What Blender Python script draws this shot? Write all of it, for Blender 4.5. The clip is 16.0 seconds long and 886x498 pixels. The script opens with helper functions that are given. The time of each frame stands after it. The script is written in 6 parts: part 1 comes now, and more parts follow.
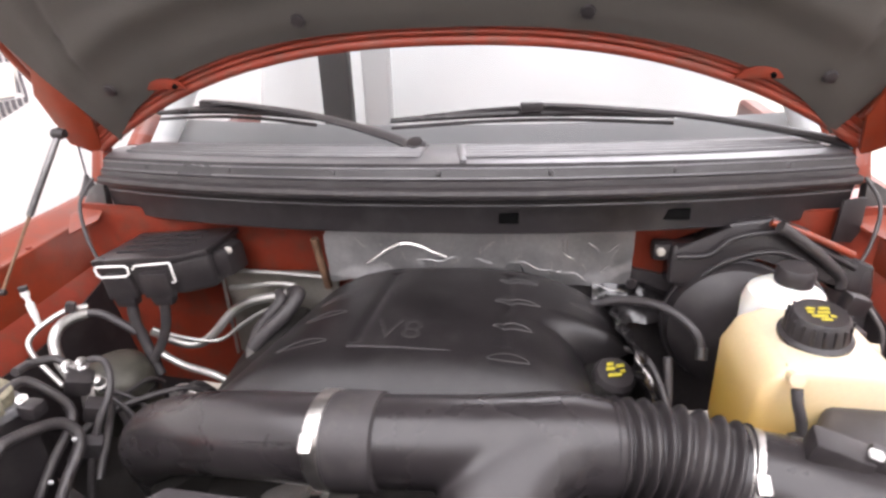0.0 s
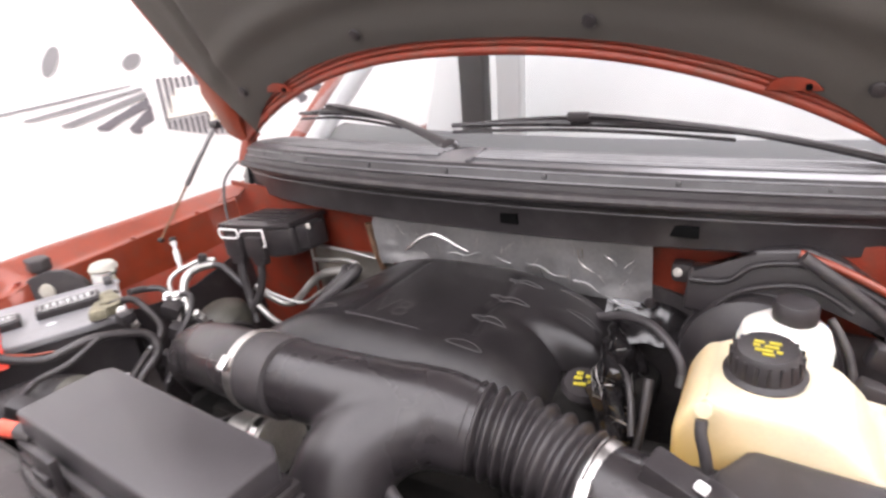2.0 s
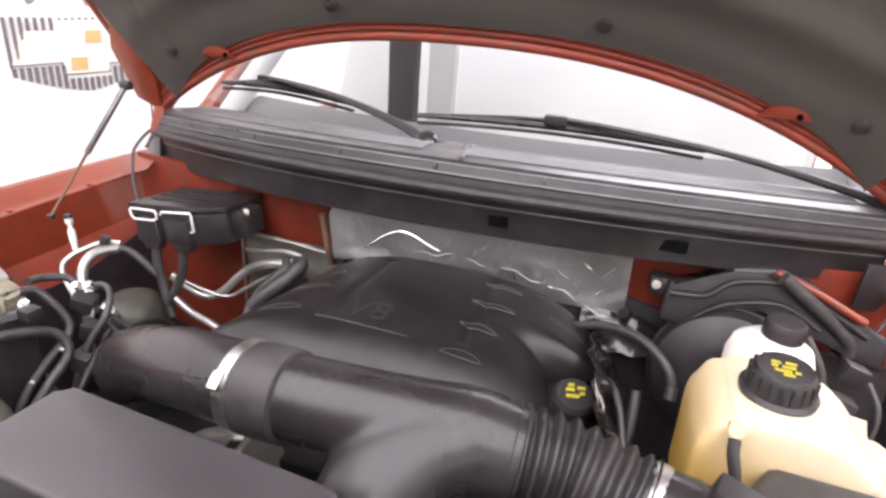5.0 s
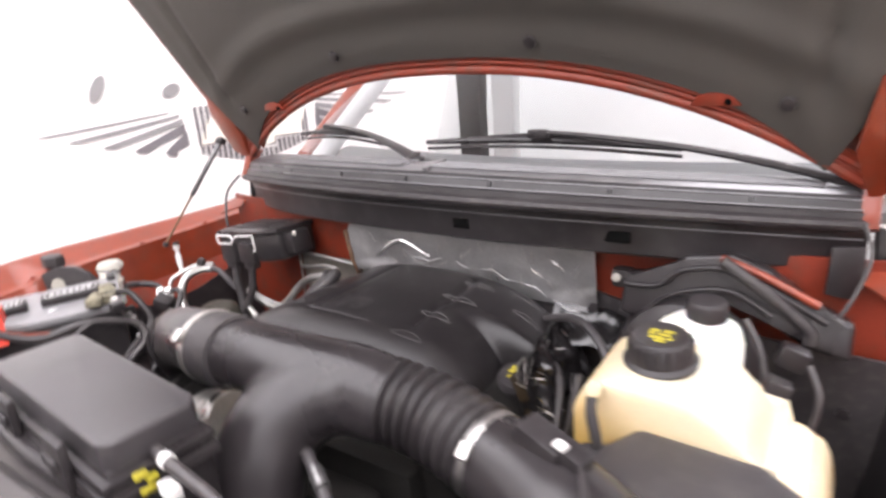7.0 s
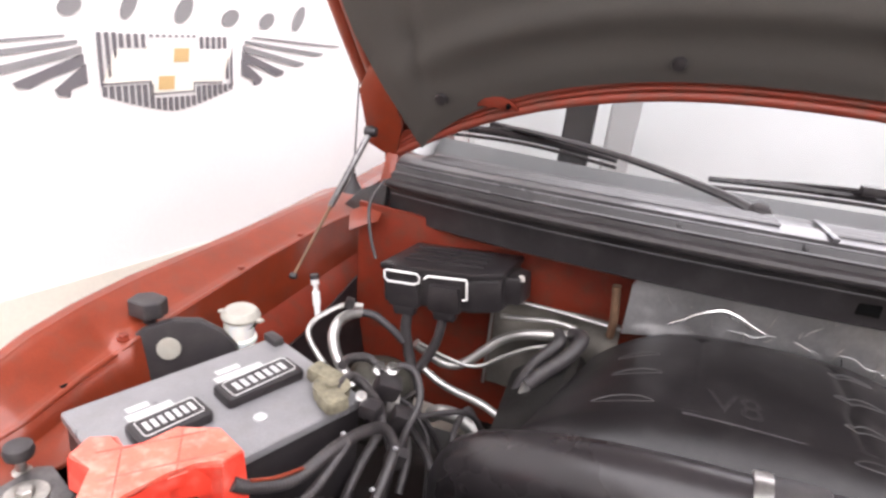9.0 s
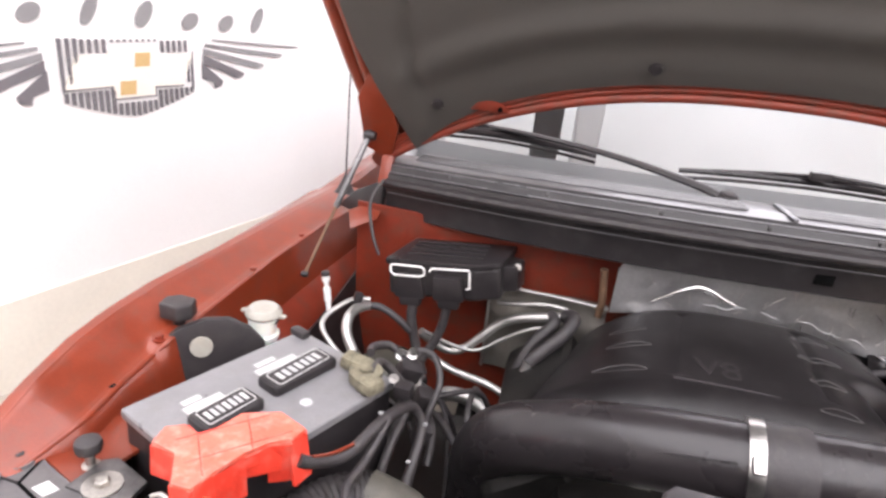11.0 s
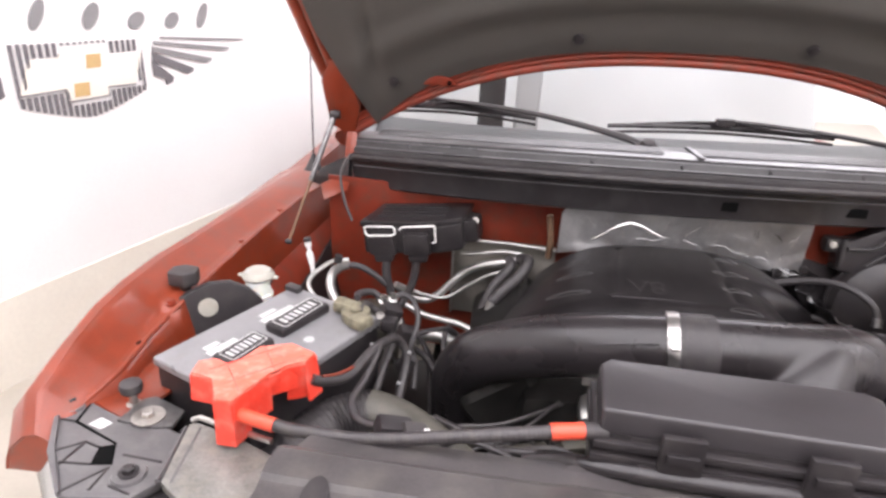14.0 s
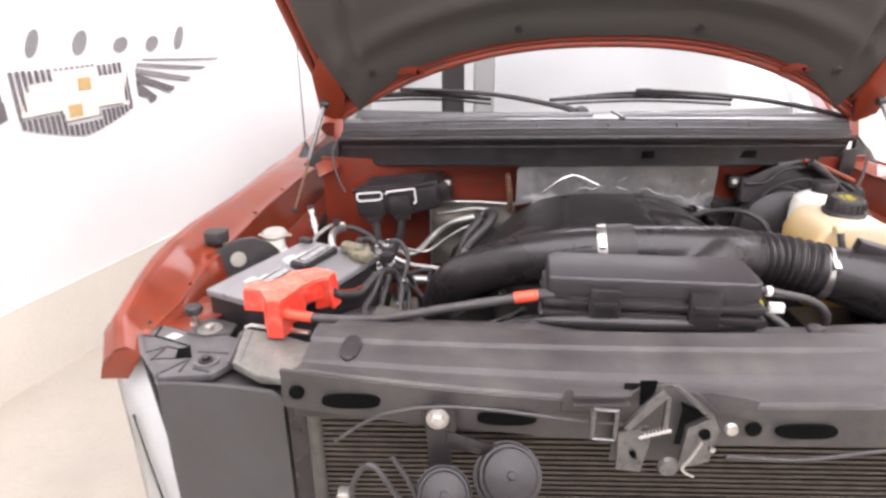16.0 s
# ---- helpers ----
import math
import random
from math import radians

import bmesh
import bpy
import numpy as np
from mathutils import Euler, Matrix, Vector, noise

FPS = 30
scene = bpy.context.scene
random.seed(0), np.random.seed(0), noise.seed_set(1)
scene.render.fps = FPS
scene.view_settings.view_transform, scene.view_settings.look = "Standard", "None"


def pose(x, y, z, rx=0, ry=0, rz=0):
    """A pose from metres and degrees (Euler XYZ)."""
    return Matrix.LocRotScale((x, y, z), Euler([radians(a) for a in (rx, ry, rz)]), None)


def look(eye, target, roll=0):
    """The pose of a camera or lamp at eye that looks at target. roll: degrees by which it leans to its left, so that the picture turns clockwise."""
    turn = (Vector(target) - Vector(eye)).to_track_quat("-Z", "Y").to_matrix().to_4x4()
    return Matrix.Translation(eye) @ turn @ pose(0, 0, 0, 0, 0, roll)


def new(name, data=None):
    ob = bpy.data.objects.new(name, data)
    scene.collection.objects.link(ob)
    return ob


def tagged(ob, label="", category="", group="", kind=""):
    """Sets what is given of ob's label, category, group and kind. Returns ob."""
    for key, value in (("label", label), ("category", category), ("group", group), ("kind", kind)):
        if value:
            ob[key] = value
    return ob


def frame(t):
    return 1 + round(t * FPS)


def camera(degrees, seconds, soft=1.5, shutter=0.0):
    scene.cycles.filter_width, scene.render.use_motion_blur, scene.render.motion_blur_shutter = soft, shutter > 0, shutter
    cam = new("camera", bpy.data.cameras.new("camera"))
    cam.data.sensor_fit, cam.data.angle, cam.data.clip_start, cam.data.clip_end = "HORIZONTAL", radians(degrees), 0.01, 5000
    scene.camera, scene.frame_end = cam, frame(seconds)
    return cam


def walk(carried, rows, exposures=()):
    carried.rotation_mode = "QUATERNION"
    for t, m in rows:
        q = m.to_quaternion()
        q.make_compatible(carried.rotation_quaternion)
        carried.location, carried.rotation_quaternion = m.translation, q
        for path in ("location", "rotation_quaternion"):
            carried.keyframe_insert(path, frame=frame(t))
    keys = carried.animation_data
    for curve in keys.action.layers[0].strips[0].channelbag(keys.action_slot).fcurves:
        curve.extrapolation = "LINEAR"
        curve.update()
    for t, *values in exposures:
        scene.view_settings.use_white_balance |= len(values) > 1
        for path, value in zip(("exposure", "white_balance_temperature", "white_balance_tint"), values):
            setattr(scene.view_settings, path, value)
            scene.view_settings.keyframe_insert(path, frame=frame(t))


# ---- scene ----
cam = camera(70.0, 16.0, soft=2.7, shutter=0.4)
PATH = [
    (0, (0.1177, 0.1251, 1.5812), (-0.0640, 1.4711, 0.9447), -2.54),
    (0.5, (0.2183, 0.1680, 1.5845), (-0.0608, 1.4979, 0.9493), -3.32),
    (1, (0.2213, 0.1741, 1.5931), (-0.0705, 1.5052, 0.9662), -3.71),
    (1.5, (0.2892, 0.1939, 1.5432), (-0.1054, 1.5347, 0.9986), -5.71),
    (2, (0.5024, 0.1561, 1.5487), (-0.2400, 1.3355, 0.9937), -5.14),
    (2.5, (0.5623, 0.1310, 1.5760), (-0.2800, 1.2552, 1.0500), -7.65),
    (3, (0.5622, 0.1260, 1.5793), (-0.1793, 1.3100, 1.0331), -4.52),
    (3.5, (0.4232, 0.0858, 1.5686), (-0.2298, 1.3193, 1.0191), -1.41),
    (4, (0.2656, 0.1018, 1.5517), (-0.1608, 1.4230, 0.9838), 3.75),
    (4.5, (0.2214, 0.1229, 1.5510), (-0.1225, 1.4590, 0.9625), 4.31),
    (6.8, (0.7376, 0.1457, 1.5274), (-0.1410, 1.2465, 1.0115), -2.66),
    (7, (0.6701, 0.1546, 1.5061), (-0.1698, 1.3091, 1.0462), -4.59),
    (7.5, (0.1696, 0.0464, 1.5843), (-0.3067, 1.3393, 0.9914), -1.50),
    (8, (-0.0796, 0.0816, 1.5673), (-0.5160, 1.4068, 1.0164), 0.32),
    (8.5, (-0.1914, 0.1010, 1.5527), (-0.5815, 1.4399, 1.0001), 4.61),
    (11, (-0.3313, -0.0065, 1.5771), (-0.5642, 1.3669, 1.0206), 5.60),
    (11.5, (-0.3239, -0.0256, 1.5769), (-0.4739, 1.3190, 0.9291), 5.37),
    (12, (-0.2953, -0.0574, 1.5859), (-0.4747, 1.2906, 0.9528), 4.79),
    (12.5, (-0.3174, -0.1048, 1.5794), (-0.4775, 1.2523, 0.9608), 4.53),
    (13, (-0.3381, -0.1425, 1.5867), (-0.4966, 1.2255, 0.9922), 3.44),
    (13.5, (-0.3359, -0.1591, 1.5931), (-0.5069, 1.2133, 1.0124), 3.49),
    (14, (-0.3239, -0.1732, 1.5907), (-0.4508, 1.2011, 1.0030), 2.44),
    (14.5, (-0.2682, -0.2500, 1.6005), (-0.3063, 1.1266, 1.0059), 3.40),
    (15, (-0.2208, -0.3403, 1.5709), (-0.3099, 1.0333, 0.9748), 0.66),
    (15.5, (-0.2803, -0.4302, 1.5608), (-0.3046, 0.9497, 0.9733), 0.93),
    (16, (-0.3196, -0.4794, 1.5748), (-0.3794, 0.9113, 1.0157), -0.73),
]
walk(cam, [(t, look(eye, target, roll)) for t, eye, target, roll in PATH], [(0.0, 0.09), (4.5, 0.07), (7.0, 0.08), (8.5, -0.03), (11.0, -0.10), (16.0, -0.10)])

# ---- world and light ----
world = bpy.data.worlds.new("world")
scene.world = world
world.use_nodes = True
world.node_tree.nodes["Background"].inputs[0].default_value = (0.97, 0.98, 1.0, 1)
world.node_tree.nodes["Background"].inputs[1].default_value = 0.10


def area_lamp(name, loc, target, sx, sy, watts, colour=(0.962, 0.918, 1.05)):
    data = bpy.data.lights.new(name, "AREA")
    data.shape, data.size, data.size_y, data.energy, data.color = "RECTANGLE", sx, sy, watts, colour
    ob = new(name, data)
    ob.matrix_world = look(loc, target)
    return ob


CEIL = 3.9
PANELS = [(0.9, -1.2, 7.2, 5.2, 350), (2.1, 5.7, 4.6, 5.0, 320)]
for px, py, sx, sy, watts in PANELS:
    area_lamp("added_ceiling_lamp", (px, py, CEIL - 0.14), (px, py + 0.0001, 0), sx, sy, watts)


# ---- materials ----
def mat(name, base, rough=0.5, metal=0.0, var=0.18, scale=9.0, fine=140.0, bump=0.08, coat=0.0, dirt=None, dirt_amt=0.35,
        sub=0.0, spec=0.5, anis=None):
    m = bpy.data.materials.new(name)
    m.use_nodes = True
    nt = m.node_tree
    b = nt.nodes["Principled BSDF"]
    tc = nt.nodes.new("ShaderNodeTexCoord")
    geo = nt.nodes.new("ShaderNodeNewGeometry")
    n1 = nt.nodes.new("ShaderNodeTexNoise")
    n1.inputs["Scale"].default_value, n1.inputs["Detail"].default_value = scale, 5
    n2 = nt.nodes.new("ShaderNodeTexNoise")
    n2.inputs["Scale"].default_value, n2.inputs["Detail"].default_value = fine, 3
    for n in (n1, n2):
        nt.links.new(geo.outputs["Position"], n.inputs["Vector"])
    r1 = nt.nodes.new("ShaderNodeMapRange")
    r1.inputs[1].default_value, r1.inputs[2].default_value = 0.3, 0.7
    r1.inputs[3].default_value, r1.inputs[4].default_value = 1 - var, 1 + var
    nt.links.new(n1.outputs["Fac"], r1.inputs[0])
    r2 = nt.nodes.new("ShaderNodeMapRange")
    r2.inputs[1].default_value, r2.inputs[2].default_value = 0.3, 0.7
    r2.inputs[3].default_value, r2.inputs[4].default_value = 1 - var * 0.5, 1 + var * 0.5
    nt.links.new(n2.outputs["Fac"], r2.inputs[0])
    mu = nt.nodes.new("ShaderNodeMath")
    mu.operation = "MULTIPLY"
    nt.links.new(r1.outputs[0], mu.inputs[0])
    nt.links.new(r2.outputs[0], mu.inputs[1])
    col = nt.nodes.new("ShaderNodeMix")
    col.data_type, col.blend_type = "RGBA", "MULTIPLY"
    col.inputs[0].default_value = 1.0
    col.inputs[6].default_value = (*base, 1)
    nt.links.new(mu.outputs[0], col.inputs[7])
    out = col.outputs[2]
    if dirt:
        n3 = nt.nodes.new("ShaderNodeTexNoise")
        n3.inputs["Scale"].default_value, n3.inputs["Detail"].default_value = scale * 2.3, 8
        nt.links.new(geo.outputs["Position"], n3.inputs["Vector"])
        r3 = nt.nodes.new("ShaderNodeMapRange")
        r3.inputs[1].default_value, r3.inputs[2].default_value = 0.48, 0.72
        r3.inputs[3].default_value, r3.inputs[4].default_value = 0.0, dirt_amt
        nt.links.new(n3.outputs["Fac"], r3.inputs[0])
        dm = nt.nodes.new("ShaderNodeMix")
        dm.data_type = "RGBA"
        nt.links.new(r3.outputs[0], dm.inputs[0])
        nt.links.new(out, dm.inputs[6])
        dm.inputs[7].default_value = (*dirt, 1)
        out = dm.outputs[2]
    nt.links.new(out, b.inputs["Base Color"])
    rr = nt.nodes.new("ShaderNodeMapRange")
    rr.inputs[1].default_value, rr.inputs[2].default_value = 0.3, 0.7
    rr.inputs[3].default_value, rr.inputs[4].default_value = max(0.02, rough * 0.82), min(1, rough * 1.18)
    nt.links.new(n1.outputs["Fac"], rr.inputs[0])
    nt.links.new(rr.outputs[0], b.inputs["Roughness"])
    b.inputs["Metallic"].default_value = metal
    b.inputs["Specular IOR Level"].default_value = spec
    b.inputs["Coat Weight"].default_value = coat
    b.inputs["Coat Roughness"].default_value = 0.08
    if sub:
        b.inputs["Subsurface Weight"].default_value = sub
        b.inputs["Subsurface Radius"].default_value = (0.03, 0.02, 0.012)
        b.inputs["Subsurface Scale"].default_value = 1.0
    if bump:
        bp = nt.nodes.new("ShaderNodeBump")
        bp.inputs["Strength"].default_value, bp.inputs["Distance"].default_value = bump, 0.002
        nt.links.new(n2.outputs["Fac"], bp.inputs["Height"])
        nt.links.new(bp.outputs[0], b.inputs["Normal"])
    return m


def foil_mat(name, base):
    m = mat(name, base, 0.5, 0.85, var=0.12, scale=14, bump=0)
    nt = m.node_tree
    b = nt.nodes["Principled BSDF"]
    geo = nt.nodes.new("ShaderNodeNewGeometry")
    v = nt.nodes.new("ShaderNodeTexVoronoi")
    v.inputs["Scale"].default_value = 42
    n = nt.nodes.new("ShaderNodeTexNoise")
    n.inputs["Scale"].default_value, n.inputs["Detail"].default_value = 26, 6
    bp = nt.nodes.new("ShaderNodeBump")
    bp.inputs["Strength"].default_value, bp.inputs["Distance"].default_value = 0.3, 0.003
    ad = nt.nodes.new("ShaderNodeMath")
    ad.operation = "ADD"
    nt.links.new(geo.outputs["Position"], v.inputs["Vector"])
    nt.links.new(geo.outputs["Position"], n.inputs["Vector"])
    nt.links.new(v.outputs["Distance"], ad.inputs[0])
    nt.links.new(n.outputs["Fac"], ad.inputs[1])
    nt.links.new(ad.outputs[0], bp.inputs["Height"])
    nt.links.new(bp.outputs[0], b.inputs["Normal"])
    return m


def glass_mat(name, tint, ior):
    m = bpy.data.materials.new(name)
    m.use_nodes = True
    nt = m.node_tree
    nt.nodes.remove(nt.nodes["Principled BSDF"])
    tr = nt.nodes.new("ShaderNodeBsdfTransparent")
    tr.inputs[0].default_value = (*tint, 1)
    gl = nt.nodes.new("ShaderNodeBsdfGlossy")
    gl.inputs["Roughness"].default_value = 0.015
    fr = nt.nodes.new("ShaderNodeFresnel")
    fr.inputs[0].default_value = ior
    mx = nt.nodes.new("ShaderNodeMixShader")
    nt.links.new(fr.outputs[0], mx.inputs[0])
    nt.links.new(tr.outputs[0], mx.inputs[1])
    nt.links.new(gl.outputs[0], mx.inputs[2])
    nt.links.new(mx.outputs[0], nt.nodes["Material Output"].inputs[0])
    return m


def glow_mat(name, colour, strength):
    m = bpy.data.materials.new(name)
    m.use_nodes = True
    b = m.node_tree.nodes["Principled BSDF"]
    b.inputs["Emission Color"].default_value = (*colour, 1)
    b.inputs["Emission Strength"].default_value = strength
    return m


WALLW = mat("white_wall_paint", (0.80, 0.79, 0.78), 0.6, var=0.03, scale=1.5, fine=90, bump=0.05)
CEILW = mat("white_ceiling", (0.82, 0.82, 0.81), 0.7, var=0.03, scale=2, fine=60, bump=0.05)
FLOORM = mat("beige_floor", (0.44, 0.405, 0.345), 0.4, var=0.08, scale=2.2, fine=60, bump=0.04, dirt=(0.35, 0.315, 0.265), dirt_amt=0.4)
FLOOR_BAND = mat("beige_floor_band", (0.70, 0.66, 0.58), 0.6, var=0.06, scale=2.2, fine=60, bump=0.04)
RED = mat("red_paint", (0.190, 0.029, 0.0105), 0.38, 0.1, var=0.16, scale=16, fine=420, bump=0.05, coat=0.35, dirt=(0.14, 0.045, 0.03), dirt_amt=0.5, spec=0.4)
RED_DULL = mat("dull_red_paint", (0.190, 0.026, 0.011), 0.45, 0.1, var=0.16, scale=14, fine=300, bump=0.05, dirt=(0.09, 0.05, 0.035), dirt_amt=0.55)
PAD = mat("hood_liner", (0.052, 0.047, 0.041), 0.8, var=0.14, scale=5, fine=600, bump=0.25)
BLACK = mat("black_plastic", (0.022, 0.0188, 0.0198), 0.42, var=0.22, scale=14, fine=420, bump=0.12, dirt=(0.052, 0.046, 0.044), dirt_amt=0.4, spec=0.4)
ENGR = mat("lit_rib_plastic", (0.026, 0.023, 0.023), 0.45, var=0.3, scale=60, fine=420, bump=0.08, spec=0.5)
ENGC = mat("engine_cover_plastic", (0.013, 0.0112, 0.0118), 0.36, var=0.3, scale=12, fine=420, bump=0.14, dirt=(0.034, 0.031, 0.030), dirt_amt=0.4, spec=0.36)
BLACK_S = mat("satin_black_plastic", (0.021, 0.018, 0.019), 0.29, var=0.16, scale=10, fine=300, bump=0.06, dirt=(0.034, 0.030, 0.029), dirt_amt=0.3, spec=0.42)
GREY_P = mat("grey_plastic", (0.034, 0.030, 0.0315), 0.5, var=0.12, scale=12, fine=500, bump=0.12, dirt=(0.075, 0.07, 0.065), dirt_amt=0.4)
LIDP = mat("fuse_lid_plastic", (0.038, 0.034, 0.036), 0.36, var=0.10, scale=10, fine=420, bump=0.06, dirt=(0.030, 0.026, 0.027), dirt_amt=0.25, spec=0.5)
COVERP = mat("dusty_support_plastic", (0.058, 0.052, 0.052), 0.42, var=0.2, scale=8, fine=260, bump=0.12, dirt=(0.120, 0.110, 0.096), dirt_amt=0.38, spec=0.3)
COWLT = mat("pale_glossy_cowl_plastic", (0.085, 0.082, 0.086), 0.33, var=0.16, scale=10, fine=300, bump=0.06, spec=0.8, coat=0.0, dirt=(0.16, 0.155, 0.155), dirt_amt=0.45)
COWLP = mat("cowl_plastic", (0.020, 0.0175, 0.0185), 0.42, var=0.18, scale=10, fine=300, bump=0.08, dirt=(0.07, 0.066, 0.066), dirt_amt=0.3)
RUBBER = mat("black_rubber", (0.029, 0.025, 0.026), 0.55, var=0.25, scale=30, fine=400, bump=0.1, dirt=(0.075, 0.068, 0.06), dirt_amt=0.35)
HOLE_SHADE = mat("hole_shade", (0.004, 0.004, 0.004), 0.9, var=0.1, bump=0, spec=0.05)
SHEET = mat("glossy_black_sheet", (0.012, 0.0105, 0.011), 0.20, var=0.15, scale=20, fine=200, bump=0.03, spec=0.7)
CABLE = mat("cable_jacket", (0.038, 0.033, 0.034), 0.45, var=0.2, scale=40, fine=400, bump=0.15, dirt=(0.08, 0.07, 0.06), dirt_amt=0.4)
FOIL = foil_mat("heat_shield_foil", (0.42, 0.415, 0.415))
OLIVED = mat("dark_olive_metal", (0.042, 0.039, 0.030), 0.5, 0.2, var=0.3, scale=22, fine=300, bump=0.12, dirt=(0.075, 0.069, 0.055), dirt_amt=0.4)
OLIVE = mat("dusty_olive_rubber", (0.062, 0.057, 0.046), 0.55, var=0.2, scale=22, fine=300, bump=0.12, dirt=(0.12, 0.108, 0.085), dirt_amt=0.4)
RUST = mat("rusty_steel", (0.15, 0.085, 0.05), 0.7, 0.2, var=0.3, scale=60, fine=400, bump=0.3)
FOIL_B = foil_mat("bright_foil", (0.50, 0.50, 0.50))
FOIL_D = foil_mat("dull_foil", (0.30, 0.28, 0.25))
ALU = mat("aluminium_pipe", (0.46, 0.45, 0.43), 0.42, 0.9, var=0.16, scale=30, fine=260, bump=0.06)
STEEL = mat("steel", (0.50, 0.48, 0.46), 0.34, 1.0, var=0.2, scale=40, fine=300, bump=0.08)
CHROME = mat("polished_steel", (0.62, 0.61, 0.60), 0.24, 1.0, var=0.08, scale=40, bump=0.02)
ZINC = mat("dull_zinc", (0.42, 0.40, 0.37), 0.42, 0.9, var=0.25, scale=30, fine=260, bump=0.12)
IRON = mat("dark_cast_metal", (0.020, 0.0185, 0.017), 0.55, 0.5, var=0.3, scale=24, fine=200, bump=0.2)
TANK = mat("coolant_tank_plastic", (0.62, 0.565, 0.44), 0.36, var=0.08, scale=12, fine=200, bump=0.03, sub=0.35)
def fluid_level(m, low, z0, z1):
    """Tints a translucent tank for its fluid, between the leaning heights z0 and z1; the lean puts light passing
    through into the colour.
    """
    nt = m.node_tree
    b = nt.nodes["Principled BSDF"]
    link = b.inputs["Base Color"].links[0]
    src = link.from_socket
    geo = nt.nodes.new("ShaderNodeNewGeometry")
    sep = nt.nodes.new("ShaderNodeSeparateXYZ")
    nt.links.new(geo.outputs["Position"], sep.inputs[0])
    mr = nt.nodes.new("ShaderNodeMapRange")
    mr.interpolation_type = "SMOOTHSTEP"
    mr.inputs[1].default_value, mr.inputs[2].default_value = z0, z1
    mr.inputs[3].default_value, mr.inputs[4].default_value = 1.0, 0.0
    tilt = nt.nodes.new("ShaderNodeMath")
    tilt.operation = "MULTIPLY_ADD"
    tilt.inputs[1].default_value = 0.42
    nt.links.new(sep.outputs[0], tilt.inputs[0])
    nt.links.new(sep.outputs[2], tilt.inputs[2])
    nt.links.new(tilt.outputs[0], mr.inputs[0])
    mx = nt.nodes.new("ShaderNodeMix")
    mx.data_type = "RGBA"
    nt.links.new(mr.outputs[0], mx.inputs[0])
    nt.links.new(src, mx.inputs[6])
    mx.inputs[7].default_value = (*low, 1)
    nt.links.new(mx.outputs[2], b.inputs["Base Color"])


fluid_level(TANK, (0.55, 0.340, 0.072), 1.175, 1.385)
TANKW = mat("white_tank_plastic", (0.80, 0.78, 0.72), 0.38, var=0.05, scale=12, fine=200, bump=0.03, sub=0.3)
REDP = mat("red_plastic", (0.72, 0.05, 0.028), 0.36, var=0.10, scale=20, fine=300, bump=0.05, dirt=(0.68, 0.28, 0.22), dirt_amt=0.4, spec=0.8)
RED_SHEEN = mat("sheen_and_dust_red_plastic", (0.72, 0.13, 0.085), 0.40, var=0.16, scale=34, fine=300, bump=0.05, dirt=(0.74, 0.34, 0.27), dirt_amt=0.6, spec=0.6)
REDTAPE = mat("red_tape", (0.62, 0.07, 0.035), 0.4, var=0.1, scale=30, bump=0.05)
DUSTO = mat("olive_dusted_metal", (0.15, 0.145, 0.132), 0.34, var=0.3, scale=30, fine=260, bump=0.15, dirt=(0.20, 0.185, 0.15), dirt_amt=0.55)
DUSTY = mat("dusty_grey_plastic", (0.088, 0.083, 0.085), 0.40, var=0.15, scale=16, fine=260, bump=0.10, dirt=(0.15, 0.142, 0.137), dirt_amt=0.45)
GREASE = mat("greasy_steel", (0.16, 0.155, 0.155), 0.33, 0.8, var=0.2, scale=40, fine=300, bump=0.06, dirt=(0.03, 0.026, 0.024), dirt_amt=0.35)
LAMP_GLARE = mat("painted_lamp_glare", (0.90, 0.90, 0.90), 0.4, 0.0, var=0.04, scale=12, bump=0)
WHITEP = mat("white_plastic", (0.75, 0.74, 0.72), 0.45, var=0.06, scale=20, bump=0.03, dirt=(0.4, 0.36, 0.3), dirt_amt=0.25)
CREAM = mat("cream_plastic", (0.36, 0.345, 0.30), 0.5, var=0.08, scale=20, bump=0.03, dirt=(0.3, 0.25, 0.18), dirt_amt=0.3)
LABEL = mat("paper_label", (0.48, 0.475, 0.465), 0.55, var=0.1, scale=80, fine=500, bump=0.02)
LABEL_G = mat("grey_print", (0.42, 0.42, 0.42), 0.5, var=0.1, scale=60, bump=0)
YELLOW = mat("yellow_print", (0.40, 0.34, 0.03), 0.5, var=0.15, scale=200, bump=0)
MURAL = mat("grey_mural_paint", (0.14, 0.132, 0.142), 0.6, var=0.08, scale=6, bump=0.02)
MURAL_L = mat("pale_mural_paint", (0.23, 0.225, 0.23), 0.6, var=0.08, scale=6, bump=0.02)
GOLD = mat("tan_mural_paint", (0.55, 0.38, 0.17), 0.6, var=0.08, scale=6, bump=0.02)
GOLD_L = mat("cream_mural_paint", (0.78, 0.74, 0.66), 0.6, var=0.05, scale=6, bump=0.02)
CORR = mat("corroded_lead", (0.20, 0.18, 0.125), 0.7, 0.3, var=0.4, scale=90, fine=500, bump=0.5)
FIN = mat("condenser_fin", (0.10, 0.093, 0.087), 0.5, 0.6, var=0.25, scale=30, fine=300, bump=0.2)
FINL = mat("condenser_tube", (0.085, 0.072, 0.064), 0.45, 0.8, var=0.25, scale=30, fine=300, bump=0.1)
LINING = mat("pale_cab_lining", (0.62, 0.625, 0.62), 0.6, var=0.05, scale=4, fine=300, bump=0.05)
BATTOP = mat("battery_top_plastic", (0.195, 0.19, 0.196), 0.32, var=0.12, scale=14, fine=400, bump=0.1, dirt=(0.14, 0.13, 0.12), dirt_amt=0.3)
